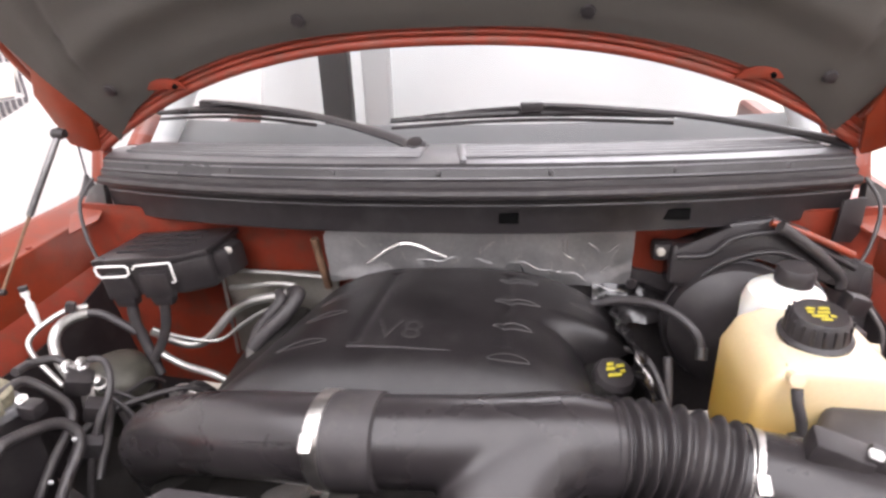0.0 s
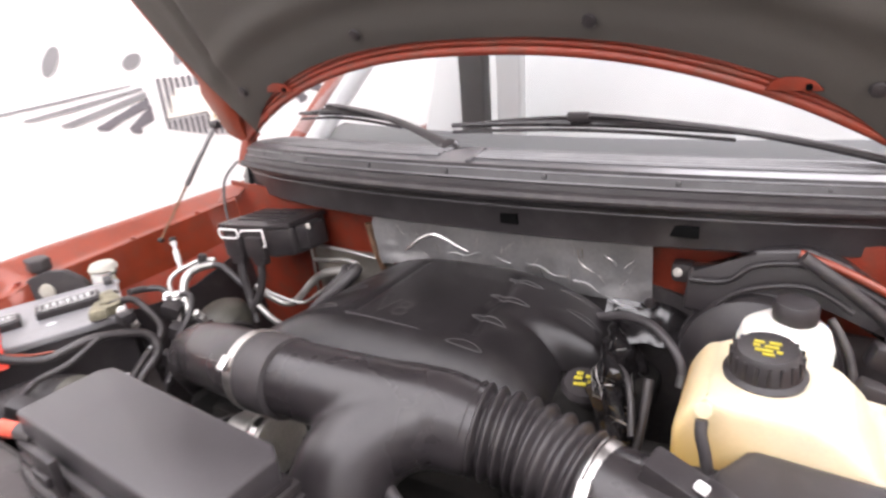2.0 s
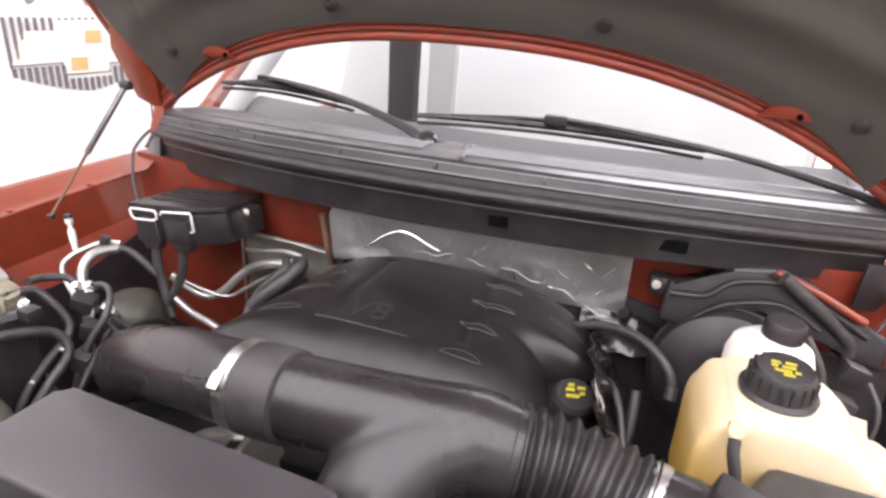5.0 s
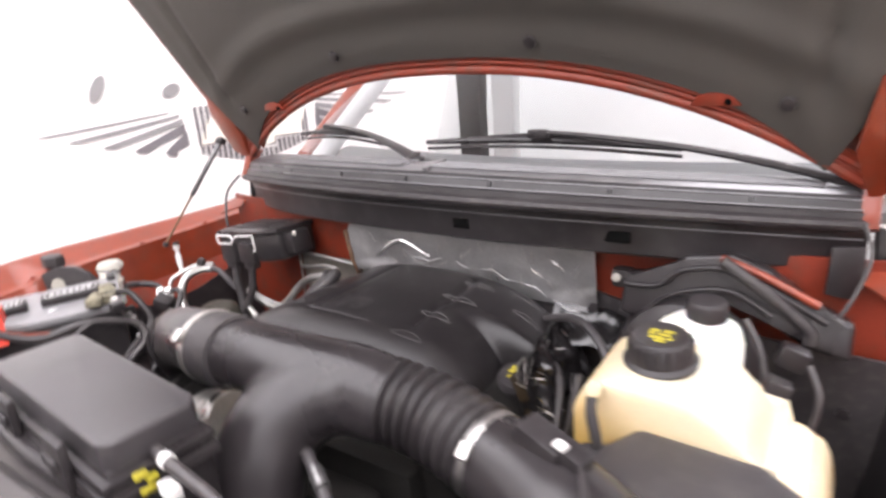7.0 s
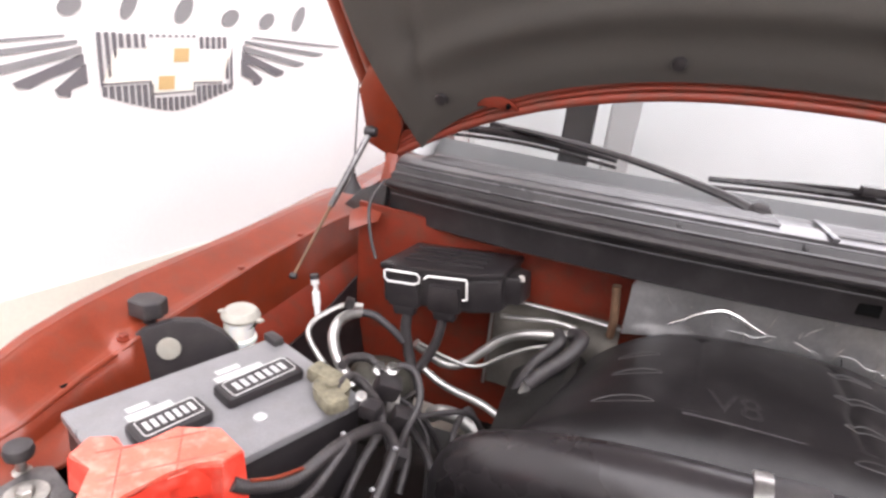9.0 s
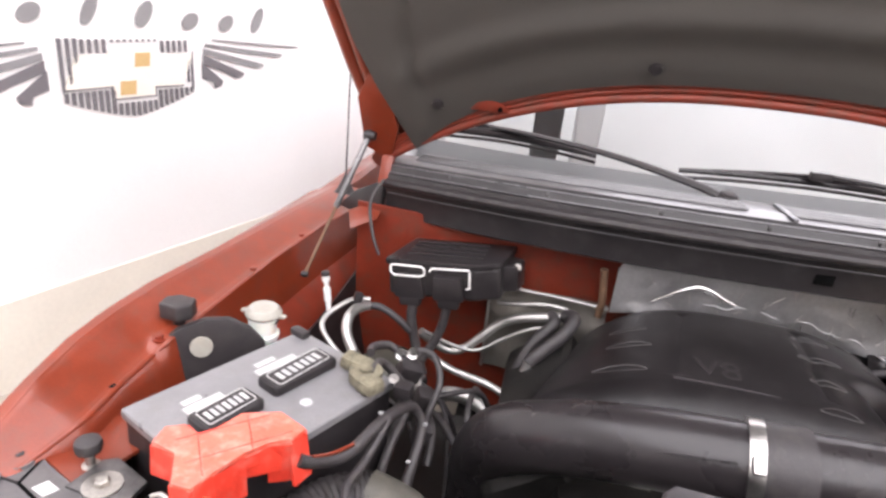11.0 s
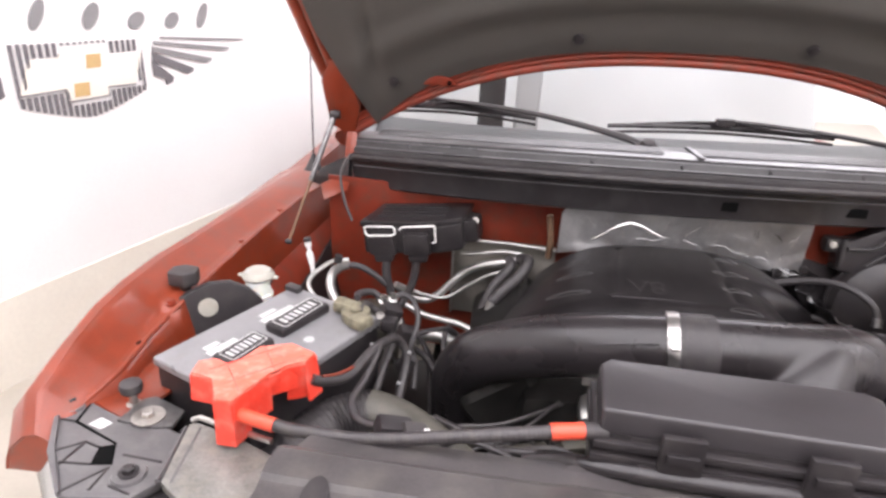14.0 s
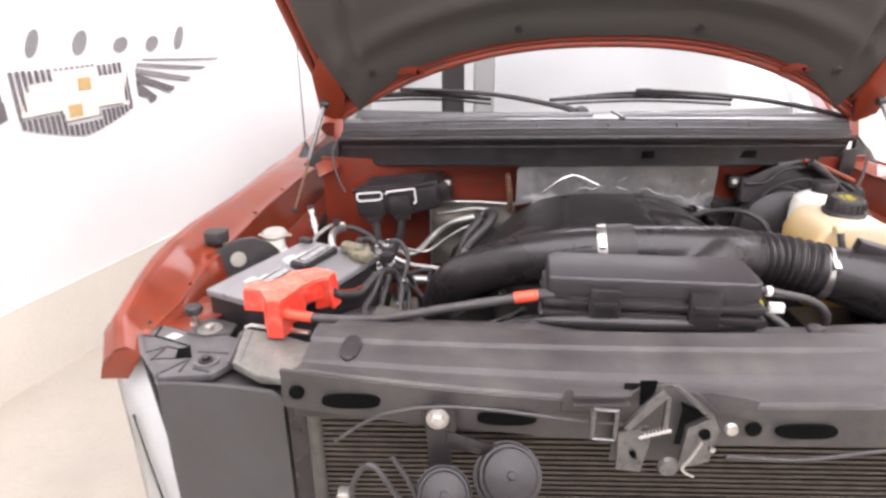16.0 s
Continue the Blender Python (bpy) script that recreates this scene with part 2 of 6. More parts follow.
DEFL = mat("deflector_plastic", (0.060, 0.056, 0.058), 0.6, var=0.15, scale=9, fine=300, bump=0.12, dirt=(0.045, 0.043, 0.04), dirt_amt=0.35)
DASHG = mat("grey_dashboard_vinyl", (0.14, 0.14, 0.143), 0.6, var=0.1, scale=20, fine=500, bump=0.15)
DASH = mat("dashboard_vinyl", (0.03, 0.03, 0.032), 0.65, var=0.1, scale=20, fine=500, bump=0.15)
GLASS = glass_mat("windscreen_glass", (0.90, 0.92, 0.92), 1.42)
LENS = glass_mat("lamp_lens", (0.98, 0.98, 0.98), 1.5)
GLOW = glow_mat("lamp_diffuser", (1.0, 0.98, 0.96), 2.5)


# ---- mesh helpers ----
def origin_of(ob):
    o = Vector((0, 0, 0))
    while ob:
        o += Vector(ob.location)
        ob = ob.parent
    return o


def part(name, bm, material, parent=None, label="", sharp=35):
    """Links a bmesh, built in world metres, as one mesh under a thing or a part."""
    me = bpy.data.meshes.new(name)
    bmesh.ops.recalc_face_normals(bm, faces=bm.faces)
    bm.to_mesh(me)
    bm.free()
    return mesh_part(name, me, material, parent, label, sharp)


def mesh_part(name, me, material, parent=None, label="", sharp=35):
    if material:
        me.materials.append(material)
    me.polygons.foreach_set("use_smooth", [True] * len(me.polygons))
    me.set_sharp_from_angle(angle=radians(sharp))
    ob = new(name, me)
    if parent:
        ob.parent = parent
        me.transform(Matrix.Translation(-origin_of(parent)))
    if label:
        ob["label"] = label
    return ob


def thing(name, loc, label, category, group="", kind=""):
    ob = new(name)
    ob.location = loc
    ob.empty_display_size = 0.05
    return tagged(ob, label, category, group, kind)


def shift(ob, dx, dy, dz):
    """Moves a thing with all its parts."""
    ob.location = Vector(ob.location) + Vector((dx, dy, dz))
    return ob


def box_bm(c, s, rot=(0, 0, 0), bevel=0.003, seg=2, taper=1.0, bm=None):
    """A rounded box; taper narrows its top."""
    own = bm is None
    bm = bm or bmesh.new()
    r = bmesh.ops.create_cube(bm, size=1.0)
    vs = r["verts"]
    for v in vs:
        k = taper if v.co.z > 0 else 1.0
        v.co = Vector((v.co.x * s[0] * k, v.co.y * s[1] * k, v.co.z * s[2]))
    if bevel:
        es = list({e for v in vs for e in v.link_edges})
        g = bmesh.ops.bevel(bm, geom=es, offset=min(bevel, min(s) * 0.45), segments=seg, affect="EDGES", profile=0.6)
        vs = list({v for f in g["faces"] for v in f.verts} | {v for v in vs if v.is_valid})
    bmesh.ops.transform(bm, matrix=Matrix.LocRotScale(c, Euler([radians(a) for a in rot]), None), verts=vs)
    return bm


def smooth_line(pts, n=8):
    pts = [Vector(p) for p in pts]
    if len(pts) < 3:
        return pts
    out = []
    for i in range(len(pts) - 1):
        p0, p1, p2, p3 = pts[max(i - 1, 0)], pts[i], pts[i + 1], pts[min(i + 2, len(pts) - 1)]
        for k in range(n):
            t = k / n
            out.append(0.5 * (2 * p1 + (p2 - p0) * t + (2 * p0 - 5 * p1 + 4 * p2 - p3) * t * t + (3 * p1 - p0 - 3 * p2 + p3) * t ** 3))
    return out + [pts[-1]]


def sweep_bm(line, radius, seg=12, squash=1.0, bm=None, caps=True):
    """A tube along a line of points; radius is a number or a function of the share of the way."""
    bm = bm or bmesh.new()
    line = [Vector(p) for p in line]
    up = Vector((0, 0, 1))
    rings = []
    n = len(line)
    side = None
    for i, p in enumerate(line):
        d = (line[min(i + 1, n - 1)] - line[max(i - 1, 0)]).normalized()
        if side is None:
            ref = up if abs(d.z) < 0.9 else Vector((1, 0, 0))
            side = d.cross(ref).normalized()
        else:
            side = (side - d * side.dot(d)).normalized()
        other = side.cross(d).normalized()
        r = radius(i / (n - 1)) if callable(radius) else radius
        rings.append([bm.verts.new(p + (side * math.cos(a) + other * math.sin(a) * squash) * r) for a in [2 * math.pi * k / seg for k in range(seg)]])
    for a, b in zip(rings, rings[1:]):
        for k in range(seg):
            bm.faces.new((a[k], a[(k + 1) % seg], b[(k + 1) % seg], b[k]))
    if caps:
        bm.faces.new(rings[0][::-1])
        bm.faces.new(rings[-1])
    return bm


def tube(name, pts, radius, material, parent, label="", seg=12, n=8, squash=1.0):
    """A round hose or wire; cable jackets are finely corrugated."""
    if material == CABLE and 0.0055 < radius < 0.010:
        line = smooth_line(pts, 40)
        length = sum((b - a).length for a, b in zip(line, line[1:]))
        waves = max(1, round(length / 0.0042))
        line = smooth_line(pts, max(n, int(6 * waves / max(1, len(pts) - 1))))
        return part(name, sweep_bm(line, lambda t: radius * (0.98 + 0.022 * math.cos(2 * math.pi * waves * t)), seg, squash), material, parent, label, 60)
    return part(name, sweep_bm(smooth_line(pts, n), radius, seg, squash), material, parent, label, 50)


def lathe_bm(profile, loc, axis=(0, 0, 1), seg=32, bm=None):
    """Turns (radius, height) pairs about an axis at loc."""
    bm = bm or bmesh.new()
    q = Vector(axis).to_track_quat("Z", "Y").to_matrix()
    rings = []
    for r, h in profile:
        if r < 1e-5:
            rings.append([bm.verts.new(Vector(loc) + q @ Vector((0, 0, h)))])
        else:
            rings.append([bm.verts.new(Vector(loc) + q @ Vector((r * math.cos(a), r * math.sin(a), h))) for a in [2 * math.pi * k / seg for k in range(seg)]])
    for a, b in zip(rings, rings[1:]):
        for k in range(seg):
            k2 = (k + 1) % seg
            if len(a) == 1 and len(b) == 1:
                continue
            if len(a) == 1:
                bm.faces.new((a[0], b[k2], b[k]))
            elif len(b) == 1:
                bm.faces.new((a[k], a[k2], b[0]))
            else:
                bm.faces.new((a[k], a[k2], b[k2], b[k]))
    for ring, flip in ((rings[0], True), (rings[-1], False)):
        if len(ring) > 2:
            bm.faces.new(ring[::-1] if flip else ring)
    return bm


def prism_bm(outline, depth, m, bevel=0.0, seg=2, bm=None):
    """A flat outline in local x, y drawn out along local z by depth, placed by the matrix m."""
    bm = bm or bmesh.new()
    a = [bm.verts.new((x, y, 0)) for x, y in outline]
    b = [bm.verts.new((x, y, depth)) for x, y in outline]
    n = len(a)
    bm.faces.new(a[::-1])
    top = bm.faces.new(b)
    for k in range(n):
        bm.faces.new((a[k], a[(k + 1) % n], b[(k + 1) % n], b[k]))
    vs = a + b
    if bevel:
        es = list({e for v in vs for e in v.link_edges})
        g = bmesh.ops.bevel(bm, geom=es, offset=bevel, segments=seg, affect="EDGES", profile=0.6)
        vs = list({v for f in g["faces"] for v in f.verts} | {v for v in vs if v.is_valid})
    bmesh.ops.transform(bm, matrix=m, verts=vs)
    return bm


def grid_bm(nu, nv, fn, thick=0.0, bm=None):
    """A sheet fn(u, v) with u, v in 0..1; with thick, closed behind along its normals."""
    bm = bm or bmesh.new()
    rows = [[bm.verts.new(fn(i / nu, j / nv)) for i in range(nu + 1)] for j in range(nv + 1)]
    for j in range(nv):
        for i in range(nu):
            bm.faces.new((rows[j][i], rows[j][i + 1], rows[j + 1][i + 1], rows[j + 1][i]))
    if thick:
        bm.normal_update()
        bmesh.ops.solidify(bm, geom=list(bm.faces), thickness=thick)
    return bm


def frame_m(o, xa, ya):
    """The matrix whose local x and y run along xa and ya, at o."""
    x = Vector(xa).normalized()
    z = x.cross(Vector(ya)).normalized()
    y = z.cross(x)
    m = Matrix((x, y, z)).transposed().to_4x4()
    m.translation = Vector(o)
    return m


def bolt(name, loc, axis, r, material, parent, label="", washer=1.6):
    bm = lathe_bm([(0, 0), (r * washer, 0), (r * washer, r * 0.25), (r * 1.05, r * 0.3)], loc, axis, 20)
    lathe_bm([(r, r * 0.3), (r, r * 1.0), (r * 0.8, r * 1.15), (0, r * 1.15)], loc, axis, 6, bm)
    return part(name, bm, material, parent, label)


# ---- room ----
WYAW = radians(17.5)
W_AL = Vector((math.sin(WYAW), math.cos(WYAW), 0))
W_IN = Vector((math.cos(WYAW), -math.sin(WYAW), 0))
W_P0 = Vector((-2.219, 1.862, 0))


def slab(name, c, s, material, rot=(0, 0, 0), label="", category=""):
    ob = part(name, box_bm(c, s, rot, 0), material)
    return tagged(ob, label, category, kind="structure")


slab("floor", (0.5, 2.0, -0.1), (16, 18, 0.2), FLOORM, label="pale beige sealed showroom floor", category="floor")
mid = W_P0 + W_AL * 0.0 - W_IN * 0.1
slab("wall_west", (mid.x, mid.y, CEIL / 2), (0.2, 24, CEIL), WALLW, (0, 0, -17.5), "white painted wall with a grey painted sign", "wall")
slab("wall_north", (0.5, 9.1, CEIL / 2), (18, 0.2, CEIL), WALLW, label="plain white painted showroom wall", category="wall")
slab("wall_east", (5.1, 2.0, CEIL / 2), (0.2, 18, CEIL), WALLW, label="plain white painted showroom wall", category="wall")
slab("wall_south", (0.0, -5.1, CEIL / 2), (18, 0.2, CEIL), WALLW, label="plain white painted showroom wall", category="wall")
slab("ceiling", (0.5, 2.0, CEIL + 0.1), (18, 18, 0.2), CEILW, label="white flat showroom ceiling", category="ceiling")
for px, py, wx, wy, watts in PANELS:
    fx = thing("ceiling_light", (px, py, CEIL), "added broad luminous ceiling panel, out of view, with a white diffuser", "ceiling light", "ceiling lights")
    for dx, dy, sx, sy in ((-wx / 2 - 0.03, 0, 0.05, wy + 0.1), (wx / 2 + 0.03, 0, 0.05, wy + 0.1), (0, -wy / 2 - 0.03, wx, 0.05), (0, wy / 2 + 0.03, wx, 0.05)):
        part("frame", box_bm((px + dx, py + dy, CEIL - 0.06), (sx, sy, 0.12), bevel=0.004), WHITEP, fx)
    part("diffuser", box_bm((px, py, CEIL - 0.06), (wx, wy, 0.02), bevel=0.004), GLOW, fx, "glowing white diffuser")


floor_band = part("trim", box_bm((W_P0.x + W_IN.x * 0.004, W_P0.y + W_IN.y * 0.004, 0.185), (0.008, 22, 0.37), (0, 0, -17.5), 0), FLOOR_BAND)
tagged(floor_band, "pale beige band added on the wall in place of farther floor", "trim", kind="structure")

# painted wall sign: plain shapes in grey and tan
sign = thing("wall_sign", W_P0 + Vector((0, 0, 1.1)), "large grey and tan sign painted on the white wall", "wall sign")


def wall_shape(name, pts, material, label=""):
    """A thin painted shape on the wall; pts run along it and up."""
    m = frame_m(W_P0 + W_IN * 0.004, W_AL, (0, 0, 1))
    return part(name, prism_bm(pts, 0.003, m), material, sign, label)


SA, SB = 0.197, 0.800          # the shield's sides along the wall
SM = (SA + SB) / 2
# a row of plain slanted painted blobs over the shield
for a, w, h in ((-0.20, 0.030, 0.060), (0.115, 0.040, 0.034), (0.335, 0.028, 0.056), (0.567, 0.036, 0.052), (0.792, 0.042, 0.036), (0.994, 0.040, 0.036), (1.19, 0.030, 0.058)):
    zb = 1.362 - 0.036 * (a - 0.1) + h
    blob = [(a + w * math.cos(t) + 0.45 * h * math.sin(t), zb + h * math.sin(t)) for t in [2 * math.pi * k / 18 for k in range(18)]]
    wall_shape("blob", blob, MURAL_L, "slanted grey painted blob")
# feathers on both sides
for sgn in (-1, 1):
    for k, (r0, z0, r1, z1, w) in enumerate(((0.412, 1.298, 0.985, 1.252, 0.010), (0.370, 1.281, 0.864, 1.214, 0.020), (0.358, 1.259, 0.732, 1.168, 0.029), (0.354, 1.233, 0.600, 1.130, 0.038), (0.348, 1.198, 0.466, 1.098, 0.052))):
        p = [(r0, z0), (r1, z1 + w * 0.25), (r1 - 0.012, z1 - w * 0.18), (r1 - 0.05, z1 - w * 0.35), (r0 + (r1 - r0) * 0.52, z0 + (z1 - z0) * 0.62 - w * 0.55), (r0, z0 - 0.006 - w * (0.1 + 0.28 * k))]
        p = [(SM + sgn * x, z) for x, z in p]
        wall_shape("feather", p[::-1] if sgn > 0 else p, MURAL if k > 2 else MURAL_L, "grey tapering painted stripe")


def shield_foot(a):
    """The shield's curved lower edge."""
    q = (a - SM) / (SB - SA) * 2
    return 1.0 + 0.080 * abs(q) ** 1.35


def panel_foot(a):
    if a < 0.398:
        return 1.122
    return 1.066 if a < 0.600 else 1.106


for k in range(22):
    a = SA + 0.006 + k * 0.0272
    lo, hi = shield_foot(a + 0.007), panel_foot(a) - 0.010
    wall_shape("bar", [(a, lo), (a + 0.0165, lo - 0.002), (a + 0.0165, hi), (a, hi)], MURAL, "dark grey upright bar")
for a, lo in ((0.199, 1.110), (0.229, 1.140), (0.257, 1.215)):
    wall_shape("bar", [(a, lo), (a + 0.013, lo + 0.01), (a + 0.015, 1.308), (a, 1.308)], MURAL)
for a, lo in ((0.763, 1.118), (0.785, 1.085)):
    wall_shape("bar", [(a, lo), (a + 0.011, lo), (a + 0.011, 1.22 if a < 0.77 else 1.25), (a, 1.18)], MURAL)
for k in range(4):
    a = 0.284 + 0.0295 * k
    wall_shape("bar", [(a, 1.253), (a + 0.0145, 1.253), (a + 0.0145, 1.304), (a, 1.304)], MURAL)
for k in range(5):
    a = 0.634 + 0.0295 * k
    wall_shape("bar", [(a, 1.247), (a + 0.0145, 1.247), (a + 0.0145, 1.295), (a, 1.295)], MURAL)
for k in range(8):
    a = 0.408 + 0.0275 * k
    wall_shape("dot", [(a, 1.292), (a + 0.013, 1.292), (a + 0.013, 1.302), (a, 1.302)], MURAL_L)
wall_shape("panel", [(0.204, 1.124), (0.405, 1.127), (0.402, 1.076), (0.592, 1.078), (0.598, 1.113), (0.738, 1.109), (0.795, 1.238), (0.60, 1.240), (0.585, 1.262), (0.40, 1.265), (0.385, 1.245), (0.262, 1.248)], GOLD_L, "pale cream stepped panel")
for p in ([(0.204, 1.117), (0.402, 1.120), (0.402, 1.127), (0.204, 1.124)], [(0.395, 1.069), (0.402, 1.069), (0.402, 1.124), (0.395, 1.124)], [(0.395, 1.069), (0.597, 1.071), (0.597, 1.078), (0.395, 1.076)], [(0.593, 1.071), (0.600, 1.071), (0.600, 1.112), (0.593, 1.112)], [(0.598, 1.106), (0.738, 1.102), (0.741, 1.109), (0.598, 1.113)]):
    wall_shape("panel_edge", p, MURAL_L, "thin grey edge")
for nm, a0, a1, z0, z1 in (("cross_head", 0.505, 0.573, 1.196, 1.250), ("cross_foot", 0.430, 0.500, 1.088, 1.142)):
    m = frame_m(W_P0 + W_IN * 0.0072, W_AL, (0, 0, 1))
    part(nm, prism_bm([(a0, z0), (a1, z0), (a1 + 0.006, z1), (a0 + 0.006, z1)], 0.002, m), GOLD, sign, "tan square")

# ---- pickup truck: body ----
truck = thing("pickup_truck", (0, 1.2, 0), "red pickup truck with its hood raised and engine bay open", "pickup truck")


def lerp_rows(rows, y):
    for a, b in zip(rows, rows[1:]):
        if y <= b[0]:
            t = (y - a[0]) / (b[0] - a[0])
            t = max(0.0, min(1.0, t))
            return [(pa[0] + (pb[0] - pa[0]) * t, pa[1] + (pb[1] - pa[1]) * t) for pa, pb in zip(a[1], b[1])]
    return rows[-1][1]


# (y, [(x, z) from the inner wall's foot over ledge and crest to the sill])
FENDER = [
    (0.420, [(0.80, 0.97), (0.866, 1.020), (0.872, 1.022), (0.890, 1.034), (0.906, 1.030), (0.930, 1.008), (0.938, 0.990), (0.943, 0.972)]),
    (0.455, [(0.80, 0.98), (0.868, 1.040), (0.876, 1.044), (0.904, 1.070), (0.920, 1.068), (0.943, 1.040), (0.952, 1.00), (0.956, 0.962)]),
    (0.54, [(0.80, 0.93), (0.846, 1.056), (0.856, 1.060), (0.908, 1.096), (0.920, 1.096), (0.946, 1.066), (0.958, 1.01), (0.962, 0.945)]),
    (0.62, [(0.80, 0.92), (0.848, 1.064), (0.858, 1.068), (0.915, 1.107), (0.927, 1.108), (0.952, 1.080), (0.964, 1.01), (0.967, 0.94)]),
    (0.685, [(0.80, 0.91), (0.848, 1.068), (0.862, 1.071), (0.917, 1.110), (0.930, 1.111), (0.955, 1.083), (0.968, 1.00), (0.978, 0.78)]),
    (0.70, [(0.80, 0.90), (0.836, 1.080), (0.866, 1.082), (0.917, 1.111), (0.930, 1.112), (0.955, 1.084), (0.970, 1.00), (0.982, 0.66)]),
    (0.80, [(0.80, 0.90), (0.832, 1.083), (0.850, 1.085), (0.914, 1.112), (0.928, 1.113), (0.955, 1.085), (0.972, 1.00), (0.985, 0.62)]),
    (1.00, [(0.79, 0.90), (0.824, 1.089), (0.838, 1.091), (0.890, 1.113), (0.904, 1.114), (0.945, 1.085), (0.975, 1.01), (0.99, 0.62)]),
    (1.20, [(0.755, 0.92), (0.796, 1.100), (0.811, 1.102), (0.866, 1.116), (0.880, 1.117), (0.930, 1.090), (0.975, 1.02), (0.99, 0.62)]),
    (1.42, [(0.70, 0.95), (0.737, 1.112), (0.752, 1.113), (0.830, 1.120), (0.848, 1.120), (0.915, 1.095), (0.97, 1.02), (0.99, 0.62)]),
]
for sgn in (-1, 1):
    def fender_at(u, v, sgn=sgn):
        y = 0.420 + 1.0 * v
        pts = lerp_rows(FENDER, y)
        f = u * (len(pts) - 1)
        i = min(int(f), len(pts) - 2)
        t = f - i
        p1, p2 = pts[i], pts[i + 1]
        x = p1[0] + (p2[0] - p1[0]) * t
        z = p1[1] + (p2[1] - p1[1]) * t
        return Vector((sgn * x, y, z))
    fe = part("fender", grid_bm(42, 84, fender_at, 0.004), RED, truck, "glossy red front fender with a folded inner flange", 60)
    for k, r_ in ((1, 0.0045), (3, 0.0035)):
        line = [(sgn * lerp_rows(FENDER, y)[k][0], y, lerp_rows(FENDER, y)[k][1] + 0.001) for y in [0.46 + 0.955 * i / 60 for i in range(61)]]
        part("fold", sweep_bm(line, r_, 8), RED, fe, "folded edge of worn red paint", 60)
    for y in (0.60, 0.86, 1.04, 1.22):
        q = lerp_rows(FENDER, y)
        part("hole", lathe_bm([(0, 0), (0.006, 0), (0.005, 0.0015), (0, 0.0015)], (sgn * (q[2][0] - 0.004), y, q[2][1] + 0.001), (0, 0, 1), 14), HOLE_SHADE, fe, "small dark hole")
    for y in (0.70, 0.95, 1.12):
        q = lerp_rows(FENDER, y)
        bolt("bolt", (sgn * (q[1][0] + q[2][0]) / 2, y, (q[1][1] + q[2][1]) / 2 + 0.001), (0, 0, 1), 0.006, RED_DULL, fe, "painted fender bolt")
    part("inner_fender", grid_bm(6, 12, lambda u, v, s=sgn: Vector((s * (lerp_rows(FENDER, 0.455 + 0.965 * v)[0][0] - 0.06 * u * (1 - u) * 2 - 0.05 * u + 0.012), 0.455 + 0.965 * v, lerp_rows(FENDER, 0.455 + 0.965 * v)[0][1] + 0.045 + 0.055 * min(1.0, max(0.0, v - 0.12) / 0.10) - 0.16 * u)), 0.004), RED_DULL, truck, "dull red inner wing panel")
    part("dark_wing_sheet", grid_bm(6, 12, lambda u, v, s=sgn: Vector((s * (lerp_rows(FENDER, 0.455 + 0.965 * v)[0][0] - 0.045 - 0.06 * u), 0.455 + 0.965 * v, lerp_rows(FENDER, 0.455 + 0.965 * v)[0][1] + 0.02 + 0.065 * min(1.0, max(0.0, v - 0.10) / 0.10) - 0.36 * u + 0.03 * math.sin(9 * v))), 0.004), BLACK, truck, "added black sheet darkening the bay below the inner wing")
    part("door", box_bm((sgn * 0.945, 2.02, 0.76), (0.07, 1.15, 0.58), bevel=0.03, seg=3), RED, truck, "red front door")
    part("sill", box_bm((sgn * 0.93, 2.0, 0.45), (0.10, 1.25, 0.16), bevel=0.03), RED, truck)
    tyre = part("wheel", lathe_bm([(0.20, -0.10), (0.36, -0.12), (0.385, -0.09), (0.39, 0), (0.385, 0.09), (0.36, 0.12), (0.20, 0.10)], (sgn * 0.84, 0.92, 0.39), (1, 0, 0), 48), RUBBER, truck, "black tyre under the fender")
    part("rim", lathe_bm([(0, -0.06), (0.20, -0.09), (0.21, 0.09), (0, 0.06)], (sgn * 0.84, 0.92, 0.39), (1, 0, 0), 32), STEEL, tyre)
    tyre = part("wheel", lathe_bm([(0.20, -0.10), (0.36, -0.12), (0.385, -0.09), (0.39, 0), (0.385, 0.09), (0.36, 0.12), (0.20, 0.10)], (sgn * 0.84, 3.6, 0.39), (1, 0, 0), 48), RUBBER, truck, "black tyre")
    part("rim", lathe_bm([(0, -0.06), (0.20, -0.09), (0.21, 0.09), (0, 0.06)], (sgn * 0.84, 3.6, 0.39), (1, 0, 0), 32), STEEL, tyre)

# cab: pillars, roof, back wall, dash
for sgn in (-1, 1):
    tube("windscreen_pillar", [(sgn * 0.735, 1.42, 1.20), (sgn * 0.71, 1.72, 1.42), (sgn * 0.66, 2.05, 1.64), (sgn * 0.62, 2.25, 1.74)], 0.032, RED, truck, "red windscreen pillar", 12)
    tube("pillar_trim", [(sgn * 0.700, 1.44, 1.20), (sgn * 0.675, 1.74, 1.42), (sgn * 0.63, 2.06, 1.63), (sgn * 0.59, 2.24, 1.72)], 0.030, LINING, truck, "pale inner pillar trim", 12)
    part("rear_pillar", box_bm((sgn * 0.76, 2.75, 1.46), (0.08, 0.28, 0.56), (0, sgn * -14, 0), 0.03), LINING, truck, "pale inner rear pillar")
part("roof", grid_bm(16, 12, lambda u, v: Vector(((u - 0.5) * 1.30, 2.26 + 0.69 * v, 1.76 + 0.04 * math.sin(math.pi * v) + 0.03 * math.sin(math.pi * u))), 0.02), RED, truck, "red cab roof")
part("cab_back", box_bm((0, 2.92, 0.88), (1.86, 0.05, 0.66), bevel=0.02), LINING, truck, "pale lined back wall of the cab")
